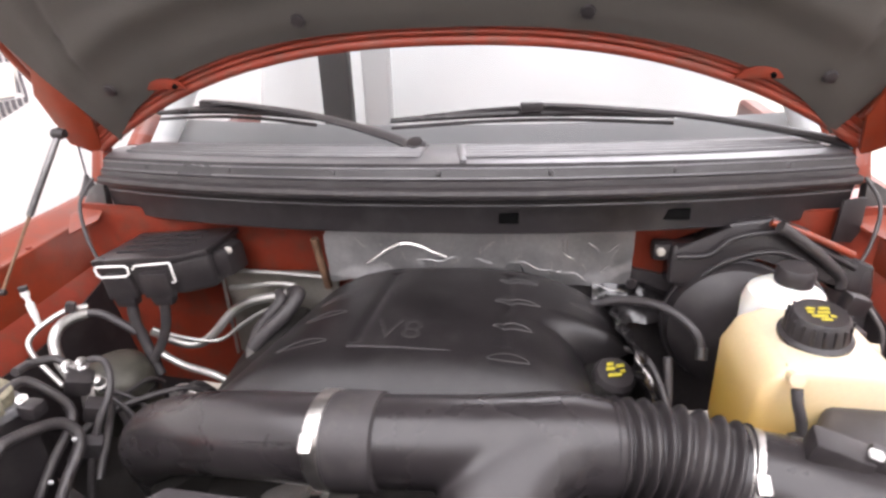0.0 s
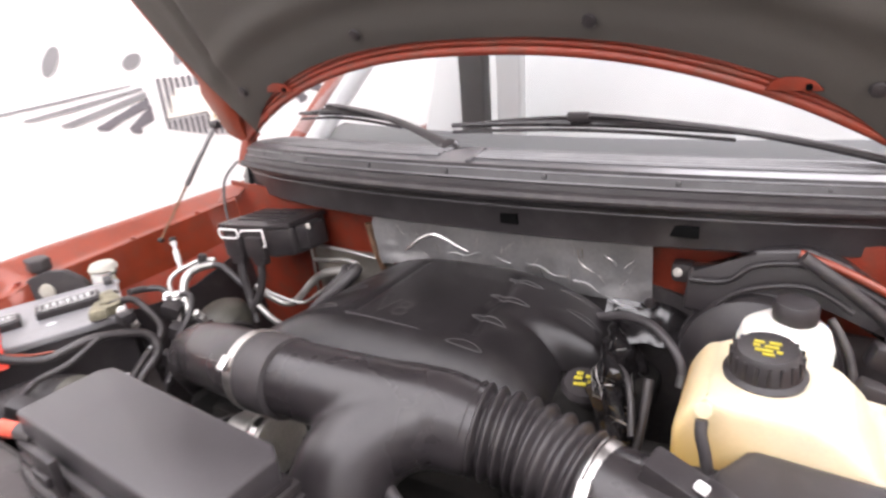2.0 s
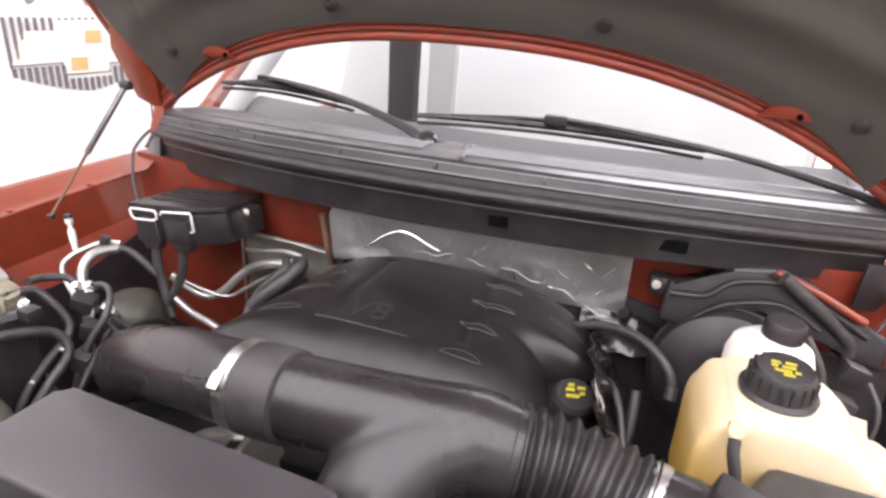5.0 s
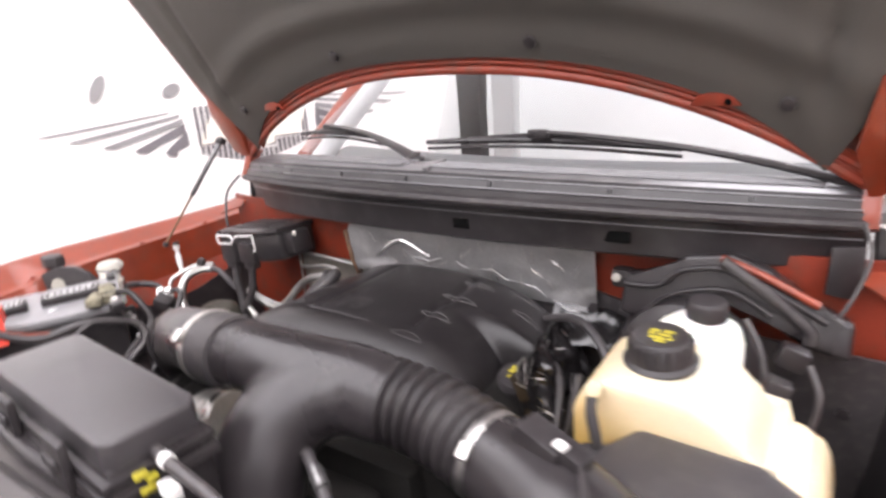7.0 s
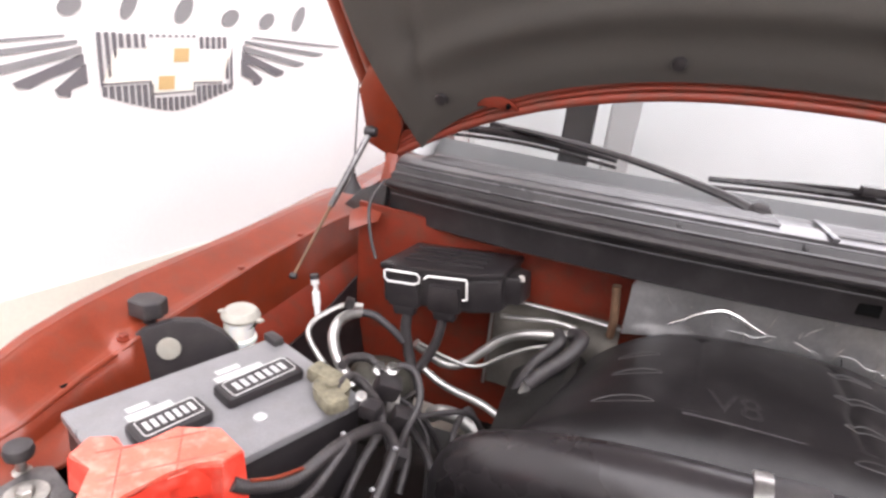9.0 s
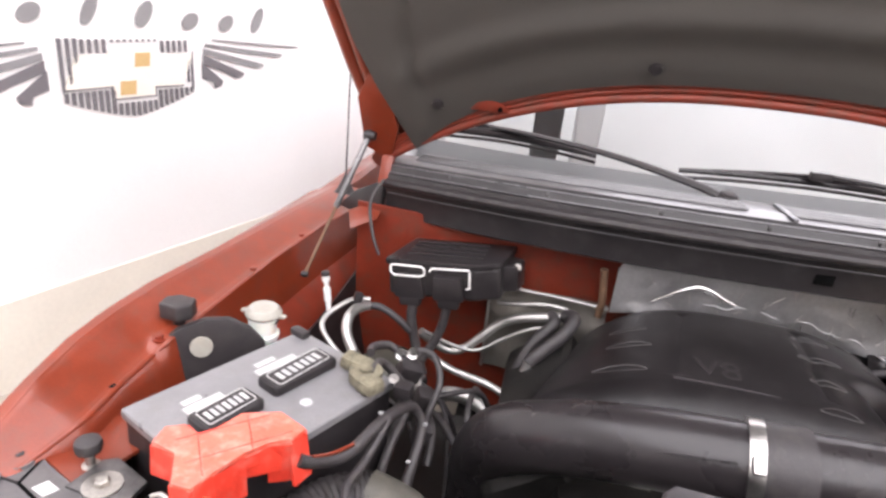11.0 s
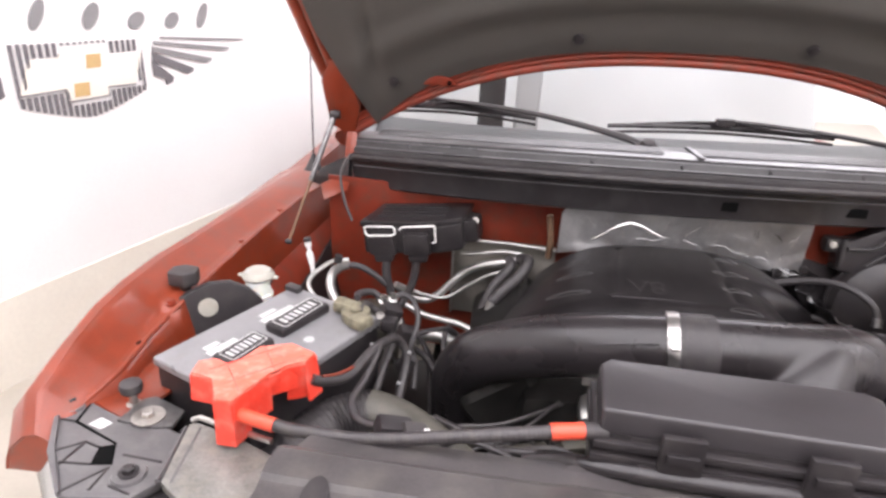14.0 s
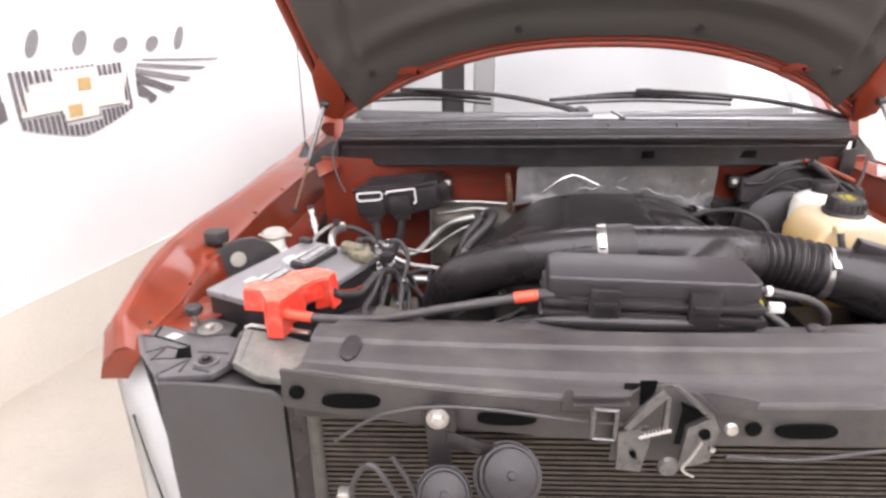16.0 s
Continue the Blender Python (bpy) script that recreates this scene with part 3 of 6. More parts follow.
part("pale_screen_panel", box_bm((0, 2.12, 1.22), (1.42, 0.10, 1.05), (-24, 0, 0), 0.04, 3), LINING, truck, "added pale panel giving the windscreen its brightness")
part("dark_band", prism_bm([(-0.045, -0.36), (0.035, -0.36), (0.038, 0.10), (0.066, 0.36), (-0.030, 0.36), (-0.040, 0.10)], 0.05, frame_m((-0.372, 1.825, 1.36), (1, 0, 0), (0, 0, 1)), 0.012, 3), DASH, truck, "added dark upright making a dark band in the windscreen")
tube("band_curve", [(-0.300, 1.790, 1.78), (-0.318, 1.785, 1.66), (-0.335, 1.785, 1.58), (-0.345, 1.785, 1.50), (-0.345, 1.785, 1.36)], 0.010, BLACK_S, truck, "added black curve beside the dark band", 10)
part("pale_band", prism_bm([(-0.045, -0.36), (0.030, -0.36), (0.036, 0.10), (0.062, 0.36), (-0.020, 0.36), (-0.038, 0.10)], 0.05, frame_m((-0.262, 1.835, 1.36), (1, 0, 0), (0, 0, 1)), 0.02, 4), LINING, truck, "added pale upright making a pale band in the windscreen")
part("bed", box_bm((0, 3.95, 0.78), (1.92, 1.95, 0.50), bevel=0.04), RED, truck, "red cargo bed")
part("chassis", box_bm((0, 2.3, 0.45), (1.0, 4.6, 0.14), bevel=0.02), IRON, truck)
part("dashboard", grid_bm(20, 8, lambda u, v: Vector(((u - 0.5) * 1.40, 1.29 + 0.22 * v + 0.34 * (u - 0.5) ** 2, 1.212 - 0.02 * math.cos(math.pi * v))), 0.02), DASHG, truck, "grey vinyl dashboard behind the windscreen")
part("cab_floor", box_bm((0, 2.2, 0.62), (1.80, 1.4, 0.05), bevel=0.01), DASH, truck)
# windscreen
def screen_at(u, v):
    x = (u - 0.5) * (1.44 - 0.24 * v)
    y0 = 1.215 + 0.36 * x * x
    return Vector((x, y0 + 0.80 * v + 0.02 * math.sin(math.pi * v), 1.265 + 0.49 * v - 0.03 * x * x))


ws = part("windscreen", grid_bm(36, 16, screen_at), GLASS, truck, "curved clear windscreen with bright reflections", 80)
ws.visible_shadow = False

# cowl: swept profile
def cowl_y(x):
    return 0.958 + 0.45 * x * x


def cowl_dz(x):
    return -0.055 * (x / 0.66) ** 2 * 0.8


COWL = [(0.080, 1.190), (0.048, 1.191), (0.036, 1.197), (0.030, 1.243), (0.024, 1.256), (0.008, 1.260), (0.0, 1.266), (0.002, 1.275), (0.012, 1.278), (0.014, 1.286), (0.022, 1.288),
        (0.028, 1.300), (0.036, 1.306), (0.058, 1.310), (0.085, 1.309), (0.11, 1.307), (0.14, 1.302), (0.19, 1.292), (0.26, 1.272)]


def cowl_at(u, v):
    x = (u - 0.5) * 1.32
    f = v * (len(COWL) - 1)
    i = min(int(f + 1e-6), len(COWL) - 2)
    t = f - i
    dy = COWL[i][0] + (COWL[i + 1][0] - COWL[i][0]) * t
    z = COWL[i][1] + (COWL[i + 1][1] - COWL[i][1]) * t
    return Vector((x, cowl_y(x) + dy * (1 - 0.25 * abs(x)), z + cowl_dz(x)))


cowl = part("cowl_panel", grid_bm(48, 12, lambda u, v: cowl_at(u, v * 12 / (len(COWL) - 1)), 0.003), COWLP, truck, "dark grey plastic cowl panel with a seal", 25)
part("cowl_top", grid_bm(48, len(COWL) - 13, lambda u, v: cowl_at(u, (12 + v * (len(COWL) - 13)) / (len(COWL) - 1)), 0.003), COWLT, cowl, "glossy cowl top with louvres, paler than the face", 25)
for k in range(7):
    dy = 0.058 + 0.016 * k
    for x0, x1 in ((-0.60, -0.03), (0.03, 0.60)):
        line = [(x, cowl_y(x) + dy, 1.3110 + cowl_dz(x) - 0.013 * (k / 6) ** 2) for x in [x0 + (x1 - x0) * i / 14 for i in range(15)]]
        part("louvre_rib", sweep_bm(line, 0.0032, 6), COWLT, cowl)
line = [(x, cowl_y(x) + 0.004, 1.2705 + cowl_dz(x)) for x in [-0.65 + 1.3 * i / 40 for i in range(41)]]
part("hood_seal", sweep_bm(line, 0.0075, 8), RUBBER, cowl, "black rubber hood seal")
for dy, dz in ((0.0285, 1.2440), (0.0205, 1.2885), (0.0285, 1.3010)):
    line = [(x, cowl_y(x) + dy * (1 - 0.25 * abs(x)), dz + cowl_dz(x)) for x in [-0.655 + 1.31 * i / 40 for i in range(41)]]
    part("raised_edge", sweep_bm(line, 0.0016, 6), COWLT, cowl, "glossy raised edge, paler than the face")
for x in (-0.52, -0.34, -0.16, 0.0, 0.16, 0.34, 0.52):
    part("clip", lathe_bm([(0, 0), (0.0045, 0), (0.004, 0.003), (0, 0.004)], (x, cowl_y(x) + 0.024, 1.295 + cowl_dz(x)), (0, -1, 0.4), 12), COWLP, cowl, "black push clip")
for x, w in ((0.10, 0.03), (0.335, 0.07)):
    part("slot", box_bm((x, cowl_y(x) + 0.0325, 1.223 + cowl_dz(x)), (w, 0.006, 0.018), bevel=0.002), HOLE_SHADE, cowl)
part("centre_joint", box_bm((0.03, 1.030, 1.3105), (0.010, 0.075, 0.006), (2, 0, 8), 0.0025), COWLT, cowl, "raised joint between the cowl halves")
part("end_bracket", prism_bm([(0, 0), (0.034, -0.006), (0.046, 0.012), (0.044, 0.072), (0.004, 0.070)], 0.006, frame_m((0.618, 1.128, 1.132), (1, 0.25, 0), (0, 0, 1)), 0.002), COWLP, cowl, "dusty black end bracket")
part("bracket_hole", lathe_bm([(0, 0), (0.006, 0), (0.006, 0.002), (0, 0.002)], (0.638, 1.1315, 1.168), (0.24, -0.97, 0), 14), HOLE_SHADE, cowl)
for sgn in (-1, 1):
    part("corner_gusset", prism_bm([(0, 0), (0.15, 0.0), (0.09, 0.05), (0.0, 0.095)], 0.012, frame_m((sgn * 0.67, 1.17, 1.13), (sgn * 0.8, 0.6, 0), (0, 0.1, 1)), 0.003), ENGC, cowl, "black filler panel beside the cowl")


for sgn in (-1, 1):
    tube("ground_wire", [(sgn * 0.655, 1.14, 1.235), (sgn * 0.668, 1.105, 1.20), (sgn * 0.655, 1.08, 1.15), (sgn * 0.635, 1.065, 1.11)], 0.0032, CABLE, truck, "thin black wire", 8)
    # pressed corner of the inner wing beside the cowl
    part("corner_plate", prism_bm([(0, 0), (0.055, 0.004), (0.072, 0.030), (0.050, 0.055), (0.010, 0.050)], 0.004, frame_m((sgn * 0.705, 1.100, 1.138), (-sgn * 0.8, 0.45, 0.25), (0, 0.85, 0.45)), 0.0015), RED, truck, "worn red corner plate")


# wipers
def wiper(pivot, clip, a, b, label):
    w = thing("wiper", pivot, label, "wiper", "wipers")
    pv, c, a, b = Vector(pivot), Vector(clip), Vector(a), Vector(b)
    d = c - pv
    part("pivot_cap", lathe_bm([(0, -0.01), (0.016, -0.01), (0.017, 0.008), (0.012, 0.014), (0, 0.015)], pv, (0, -0.4, 1), 20), BLACK_S, w)
    arm = [pv, pv + d * 0.12 + Vector((0, 0, 0.012)), pv + d * 0.45 + Vector((0, 0, 0.022)), pv + d * 0.8 + Vector((0, 0, 0.018)), c + Vector((0, -0.004, 0.012))]
    part("arm", sweep_bm(smooth_line(arm, 8), lambda t: 0.0135 - 0.008 * t, 10, 0.6), GREY_P, w, "dark grey tapering wiper arm", 50)
    mid = (a + b) / 2
    bow = lambda t: a + (b - a) * t + Vector((0, -0.004, 0.010 * math.sin(math.pi * t)))
    bl = part("blade", sweep_bm([bow(i / 20) + Vector((0, 0, 0.006)) for i in range(21)], lambda t: 0.0045 + 0.003 * math.sin(math.pi * t), 8), BLACK_S, w, "black wiper blade")
    part("squeegee", sweep_bm([bow(i / 20) + Vector((0, 0.002, -0.007)) for i in range(21)], 0.0035, 6), RUBBER, bl)
    part("clip", box_bm(c + Vector((0, -0.004, 0.008)), (0.040, 0.016, 0.016), (0, 0, math.degrees(math.atan2(b.y - a.y, b.x - a.x))), 0.004), BLACK, w)
    part("bridge", sweep_bm(smooth_line([a + (b - a) * 0.12 + Vector((0, 0, 0.012)), mid + Vector((0, -0.004, 0.026)), a + (b - a) * 0.9 + Vector((0, 0, 0.012))], 8), 0.0035, 6), BLACK, w)
    return w


wiper((-0.047, 1.080, 1.304), (-0.490, 1.310, 1.322), (-0.612, 1.328, 1.304), (-0.26, 1.250, 1.308), "black wiper lying at the foot of the windscreen")
wiper((0.655, 1.200, 1.266), (0.135, 1.222, 1.328), (-0.110, 1.206, 1.312), (0.382, 1.268, 1.300), "black wiper lying at the foot of the windscreen")

# ---- hood ----
HA = radians(65)
H_UP = Vector((0, -math.cos(HA), math.sin(HA)))
H_N = Vector((0, -math.sin(HA), -math.cos(HA)))
H_O = Vector((0, 1.187, 1.264))
HLEN = 1.12


def hood_pt(x, s, d=0.0):
    return H_O + Vector((x, 0, 0)) + H_UP * s + H_N * d


def arch(x):
    """Height along the hood of its rear edge."""
    q = min(abs(x) / 0.66, 1.0)
    return 0.210 * (1 - q ** 2.35)


def half_w(s):
    return 0.655 + 0.36 * min(s, 0.16) + 0.25 * max(0, s - 0.16)


def hood_map(u, v, inset=0.0, d=0.0, bulge=0.0):
    """u, v in 0..1 over the hood from its rear arch to its front edge."""
    q = (u - 0.5) * 2
    x0 = q * 0.655
    s0 = arch(x0) + inset
    s = s0 + (HLEN - inset - s0) * v
    x = q * (half_w(s) - inset)
    return hood_pt(x, s, d - bulge * (1 - q * q))


hood = part("hood", grid_bm(40, 30, lambda u, v: hood_map(u, v, 0, -0.045, 0.03), 0.006), RED, truck, "raised red hood seen from below", 60)


def liner_at(u, v):
    q = (u - 0.5) * 2
    x0 = q * 0.655
    s0 = arch(x0) + 0.034
    s = s0 + (HLEN - 0.07 - s0) * v
    x = q * (half_w(s) - 0.03 - 0.045 * max(0, 1 - s / 0.25))
    h = 0.0
    rise = s - s0
    h += 0.016 * math.exp(-((rise - 0.115) / 0.030) ** 2) * (1 - 0.85 * abs(q) ** 6)
    h += 0.012 / (1 + math.exp(-(rise - 0.15) / 0.012)) * (1 if abs(q) < 0.8 else max(0, (0.92 - abs(q)) / 0.12))
    h -= 0.014 * math.exp(-((abs(x) - 0.585 - 0.06 * s) / 0.010) ** 2) * (1 / (1 + math.exp(-(s - 0.17) / 0.01)))
    h -= 0.012 * math.exp(-((rise - 0.40) / 0.05) ** 2) * (1 if abs(q) < 0.5 else 0.4)
    edge = min(rise, (1 - abs(q)) * 0.6, 0.03) / 0.03
    return hood_pt(x, s, 0.004 + h * min(1, edge) + 0.006 * min(1, edge))


part("liner", grid_bm(96, 72, liner_at, 0.004), PAD, hood, "dark grey-brown moulded hood liner", 70)
# red rear lip: two rolled beads along the arch
for off, r, d in ((0.008, 0.0085, -0.004), (0.022, 0.0045, -0.0042), (0.033, 0.0045, -0.0046)):
    line = []
    for i in range(61):
        x = -0.655 + 1.31 * i / 60
        line.append(hood_pt(x * (1 - off * 0.4), arch(x) + off, d))
    part("rear_lip", sweep_bm(line, r, 10), RED_DULL, hood, "rolled red rear edge of the hood", 60)
part("lip_web", grid_bm(60, 2, lambda u, v: hood_pt((u - 0.5) * 1.31, arch((u - 0.5) * 1.31) + 0.045 * v, -0.004), 0.003), RED_DULL, hood)
for sgn in (-1, 1):
    line = [hood_pt(sgn * half_w(s), s, -0.026) for s in [HLEN * i / 30 for i in range(31)]]
    part("side_edge", sweep_bm(line, 0.014, 10), RED, hood, "folded red side edge of the hood", 60)
    line = [hood_pt(sgn * (half_w(s) - 0.024), s, -0.016) for s in [0.02 + (HLEN - 0.04) * i / 30 for i in range(31)]]
    part("side_flange", sweep_bm(line, 0.012, 8, 0.8), RED, hood, "", 60)
    part("corner_patch", prism_bm([(0, 0), (0.05, 0.03), (0.055, 0.14), (0.03, 0.19), (0.0, 0.19), (-0.02, 0.08)], 0.010,
                                  frame_m(hood_pt(sgn * 0.655, 0.0, 0.004), (sgn, 0, 0), H_UP) if sgn > 0 else frame_m(hood_pt(sgn * 0.655, 0.0, 0.004), (-1, 0, 0), H_UP), 0.003), RED, hood, "red hinge corner of the hood")
    part("hinge", box_bm(hood_pt(sgn * 0.66, -0.01, 0.01), (0.025, 0.03, 0.075), (-25, 0, 0), 0.006), RED, hood, "red hood hinge")
    bm = prism_bm([(-0.036, 0), (0.036, 0), (0.024, 0.016), (0.008, 0.021), (-0.008, 0.021), (-0.024, 0.016)], 0.004, frame_m(hood_pt(sgn * 0.462, arch(0.462) + 0.028, 0.004), (1, 0, 0), H_UP), 0.003)
    tab = part("tab", bm, RED_DULL, hood, "red tab on the hood's rear edge")
    part("hole", lathe_bm([(0, -0.003), (0.0042, -0.003), (0.0042, 0.003), (0, 0.003)], hood_pt(sgn * 0.462 + 0.018, arch(0.462) + 0.036, 0.009), tuple(H_N), 14), HOLE_SHADE, tab)
    for x, s in ((0.555, 0.155), (0.205, 0.268)):
        part("liner_clip", lathe_bm([(0, 0), (0.011, 0), (0.0095, 0.004), (0.005, 0.005), (0, 0.005)], hood_pt(sgn * x, s, 0.016), tuple(H_N), 18), BLACK, hood, "round black liner clip")


# gas struts
def strut(sgn):
    top, bot = Vector((sgn * 0.683, 1.122, 1.322)), Vector((sgn * 0.737, 0.955, 1.098))
    st = thing("gas_strut", bot, "grey gas strut with a thin dull rod holding the hood", "gas strut", "hood struts")
    m = top + (bot - top) * 0.52
    part("cylinder", sweep_bm([top, m, m + (bot - top) * 0.012], lambda t: 0.0058 if t < 0.95 else 0.004, 14), GREASE, st)
    part("rod", sweep_bm([m, bot], 0.0028, 10), RUST, st, "thin dull brown steel rod")
    part("ball_socket", lathe_bm([(0, -0.009), (0.009, -0.009), (0.011, 0), (0.008, 0.012), (0, 0.012)], top, (1, 0, 0), 14), BLACK, st)
    part("ball_socket", lathe_bm([(0, -0.006), (0.005, -0.006), (0.006, 0), (0.005, 0.006), (0, 0.006)], bot, (1, 0, 0), 12), BLACK, st)


strut(-1)
strut(1)

# ---- firewall and bay floor ----
part("firewall", grid_bm(24, 10, lambda u, v: Vector(((u - 0.5) * 1.42, 1.115 + 0.06 * ((u - 0.5) * 2) ** 2 - 0.02 * v, 0.78 + 0.40 * v)), 0.006), RED_DULL, truck, "dull red firewall")
part("bay_floor", box_bm((0, 0.72, 0.70), (1.40, 0.85, 0.06), bevel=0.01), IRON, truck, "dark underside of the engine bay")


def wrinkle(v, amt=0.006, sc=24):
    return amt * noise.noise(Vector((v.x * sc, v.y * sc, v.z * sc)))


def heat_shield_at(u, v):
    x = -0.200 + 0.50 * u
    top = 1.202 - 0.020 * u - 0.030 * max(0.0, 1 - u / 0.06) ** 2
    low = 1.080 - 0.020 * u + 0.014 * math.sin(u * 9) * (1 - u)
    z = low + (top - low) * v
    p = Vector((x, 1.046 + 0.04 * u - 0.012 * v, z))
    p.y -= wrinkle(p, 0.004, 13) + wrinkle(p, 0.007, 48) * (1 - v) ** 2
    return p


hs = part("heat_shield", grid_bm(60, 14, heat_shield_at, 0.003), FOIL, None, "", 40)
tagged(hs, "crinkled silver foil heat shield on the firewall", "heat shield")


def heat_skirt_at(u, v):
    x = 0.235 + 0.13 * u
    p = Vector((x, 1.07 + 0.05 * u - 0.06 * v, 1.075 - 0.045 * v - 0.02 * u))
    p.y -= wrinkle(p, 0.014, 22) + wrinkle(p, 0.003, 48)
    return p


rnd = random.Random(4)
for k in range(30):
    u0, v0 = 0.04 + rnd.random() ** 0.6 * 0.93, 0.12 + rnd.random() * 0.7
    du, dv = (rnd.random() - 0.4) * 0.07, (rnd.random() - 0.5) * 0.45
    crease = [heat_shield_at(min(1, max(0, u0 + du * i / 6)), min(1, max(0, v0 + dv * i / 6 + 0.04 * rnd.random()))) + Vector((0, -0.0030, 0)) for i in range(7)]
    part("crease", sweep_bm(crease, lambda t, w=0.0002 + 0.0006 * rnd.random(): 0.0003 + w * math.sin(math.pi * t), 6), STEEL if k % 3 else CHROME, hs, "bright strand drawing a glint on a foil crease")
edge = smooth_line([(-0.135, 1.038, 1.120), (-0.116, 1.034, 1.134), (-0.095, 1.032, 1.150), (-0.068, 1.031, 1.162), (-0.045, 1.032, 1.158), (-0.020, 1.033, 1.146), (0.0, 1.034, 1.138)], 8)
part("rolled_edge", sweep_bm(edge, lambda t: 0.0016 + 0.0022 * math.sin(math.pi * t), 8), CHROME, hs, "bright rolled foil edge")
for x0, x1 in ((-0.05, 0.02), (0.045, 0.075), (0.10, 0.17), (0.19, 0.225), (0.235, 0.285)):
    edge = [Vector((x, 1.047 + 0.02 * x, 1.127 - 0.95 * max(0.0, x - 0.03) ** 2 + 0.003 * math.sin(70 * x) + 0.002 * math.sin(161 * x))) for x in [x0 + (x1 - x0) * i / 16 for i in range(17)]]
    part("rolled_edge", sweep_bm(edge, lambda t: 0.0004 + 0.0013 * math.sin(math.pi * t), 8), FOIL_B, hs, "crumpled foil edge with its glint put into a brighter colour")
part("loose_flap", grid_bm(44, 26, heat_skirt_at, 0.002), SHEET, hs, "loose crumpled foil edge, coloured black for dark reflections", 40)


def foil2_at(u, v):
    x = -0.415 + 0.215 * u
    p = Vector((x, 1.095 - 0.015 * u + 0.0 * v, 0.90 + 0.178 * v))
    p.y -= wrinkle(p, 0.008, 20)
    return p


hs2 = part("foil_insulation", grid_bm(30, 20, foil2_at, 0.004), FOIL_D, None, "", 40)
tagged(hs2, "dull crinkled foil insulation patch on the firewall", "heat shield")
part("edge_bead", sweep_bm([(-0.417, 1.088, 1.079), (-0.30, 1.076, 1.081), (-0.20, 1.07, 1.076)], 0.004, 8), ALU, hs2)
part("edge_bead", sweep_bm([(-0.418, 1.088, 1.079), (-0.418, 1.088, 0.90)], 0.003, 8), ALU, hs2)
tube("post", [(-0.215, 1.07, 1.06), (-0.215, 1.055, 1.10), (-0.222, 1.05, 1.16)], 0.007, RUST, hs2, "rusty bracket post")

# ---- relay module box on the firewall ----
mod = thing("relay_box", (-0.47, 1.02, 1.05), "black plastic relay box with two white latches on the firewall", "relay box")
mm = frame_m((-0.596, 1.011, 1.060), (0.142, -0.010, 0.016), (0.012, 0.13, 0))
part("case", prism_bm([(0, 0), (0.160, 0), (0.205, 0.02), (0.215, 0.11), (0.02, 0.115)], 0.062, mm, 0.008, 3), BLACK, mod)
part("lid", prism_bm([(-0.003, -0.003), (0.163, -0.003), (0.208, 0.017), (0.218, 0.112), (0.018, 0.118)], 0.012, mm @ Matrix.Translation((0, 0, 0.060)), 0.004), BLACK_S, mod, "glossy black lid")
for k in range(4):
    part("lid_rib", prism_bm([(0.03, 0.026 + 0.022 * k), (0.17, 0.026 + 0.022 * k), (0.17, 0.030 + 0.022 * k), (0.03, 0.030 + 0.022 * k)], 0.003, mm @ Matrix.Translation((0, 0, 0.072)), 0.001), BLACK, mod)
for x0, pts in ((0.010, ((0.0, 0.062), (0.0, 0.050), (0.006, 0.044), (0.054, 0.044), (0.062, 0.048), (0.063, 0.058), (0.058, 0.063), (0.004, 0.064), (0.0, 0.060))), (0.082, ((0.0, 0.056), (0.006, 0.062), (0.072, 0.064), (0.073, 0.060), (0.073, 0.030), (0.066, 0.028)))):
    part("latch", sweep_bm([mm @ Vector((x0 + a, -0.011, b)) for a, b in pts], 0.0021, 8), WHITEP, mod, "white plastic latch", 60)
    part("connector", prism_bm([(0.003, 0), (0.061, 0), (0.058, 0.046), (0.006, 0.046)], 0.026, mm @ Matrix.Translation((x0, 0.014, 0.0)) @ Matrix.Rotation(math.pi / 2, 4, "X"), 0.006), BLACK, mod, "black plug connector")
    part("plug_foot", prism_bm([(0.014, -0.016), (0.050, -0.016), (0.053, 0.002), (0.011, 0.002)], 0.020, mm @ Matrix.Translation((x0, 0.010, 0.0)) @ Matrix.Rotation(math.pi / 2, 4, "X"), 0.004), BLACK, mod)
part("mounting_ear", prism_bm([(0.19, 0.030), (0.232, 0.036), (0.240, 0.08), (0.20, 0.10)], 0.05, mm @ Matrix.Translation((0, 0, 0.010)), 0.008), BLACK, mod)
bolt("bolt", (-0.372, 1.040, 1.140), (0.25, -1, 0.35), 0.0045, ZINC, mod, "bright bolt")
bolt("bolt", (-0.405, 1.032, 1.098), (0.25, -1, 0.2), 0.0045, ZINC, mod, "bright bolt")
tube("wiring", [mm @ Vector((0.046, 0.0, -0.012)), (-0.548, 1.002, 1.02), (-0.535, 0.998, 0.97), (-0.515, 0.985, 0.92)], 0.0095, RUBBER, mod, "black taped wiring")
tube("wiring", [mm @ Vector((0.110, 0.0, -0.012)), (-0.490, 1.0, 1.02), (-0.502, 0.995, 0.985), (-0.520, 0.985, 0.95)], 0.0085, RUBBER, mod)

fi = part("firewall_dark_sheet", grid_bm(24, 10, lambda u, v: Vector((0.16 + 0.55 * u, 1.078 + 0.055 * u - 0.008 * math.sin(7 * u) * math.sin(5 * v), 0.80 + 0.28 * v - 0.015 * u - 0.03 * u * u * v + 0.045 * v * max(0.0, 1 - u / 0.40))), 0.008), RUBBER)
tagged(fi, "added black sheet darkening the lower firewall", "insulation mat")
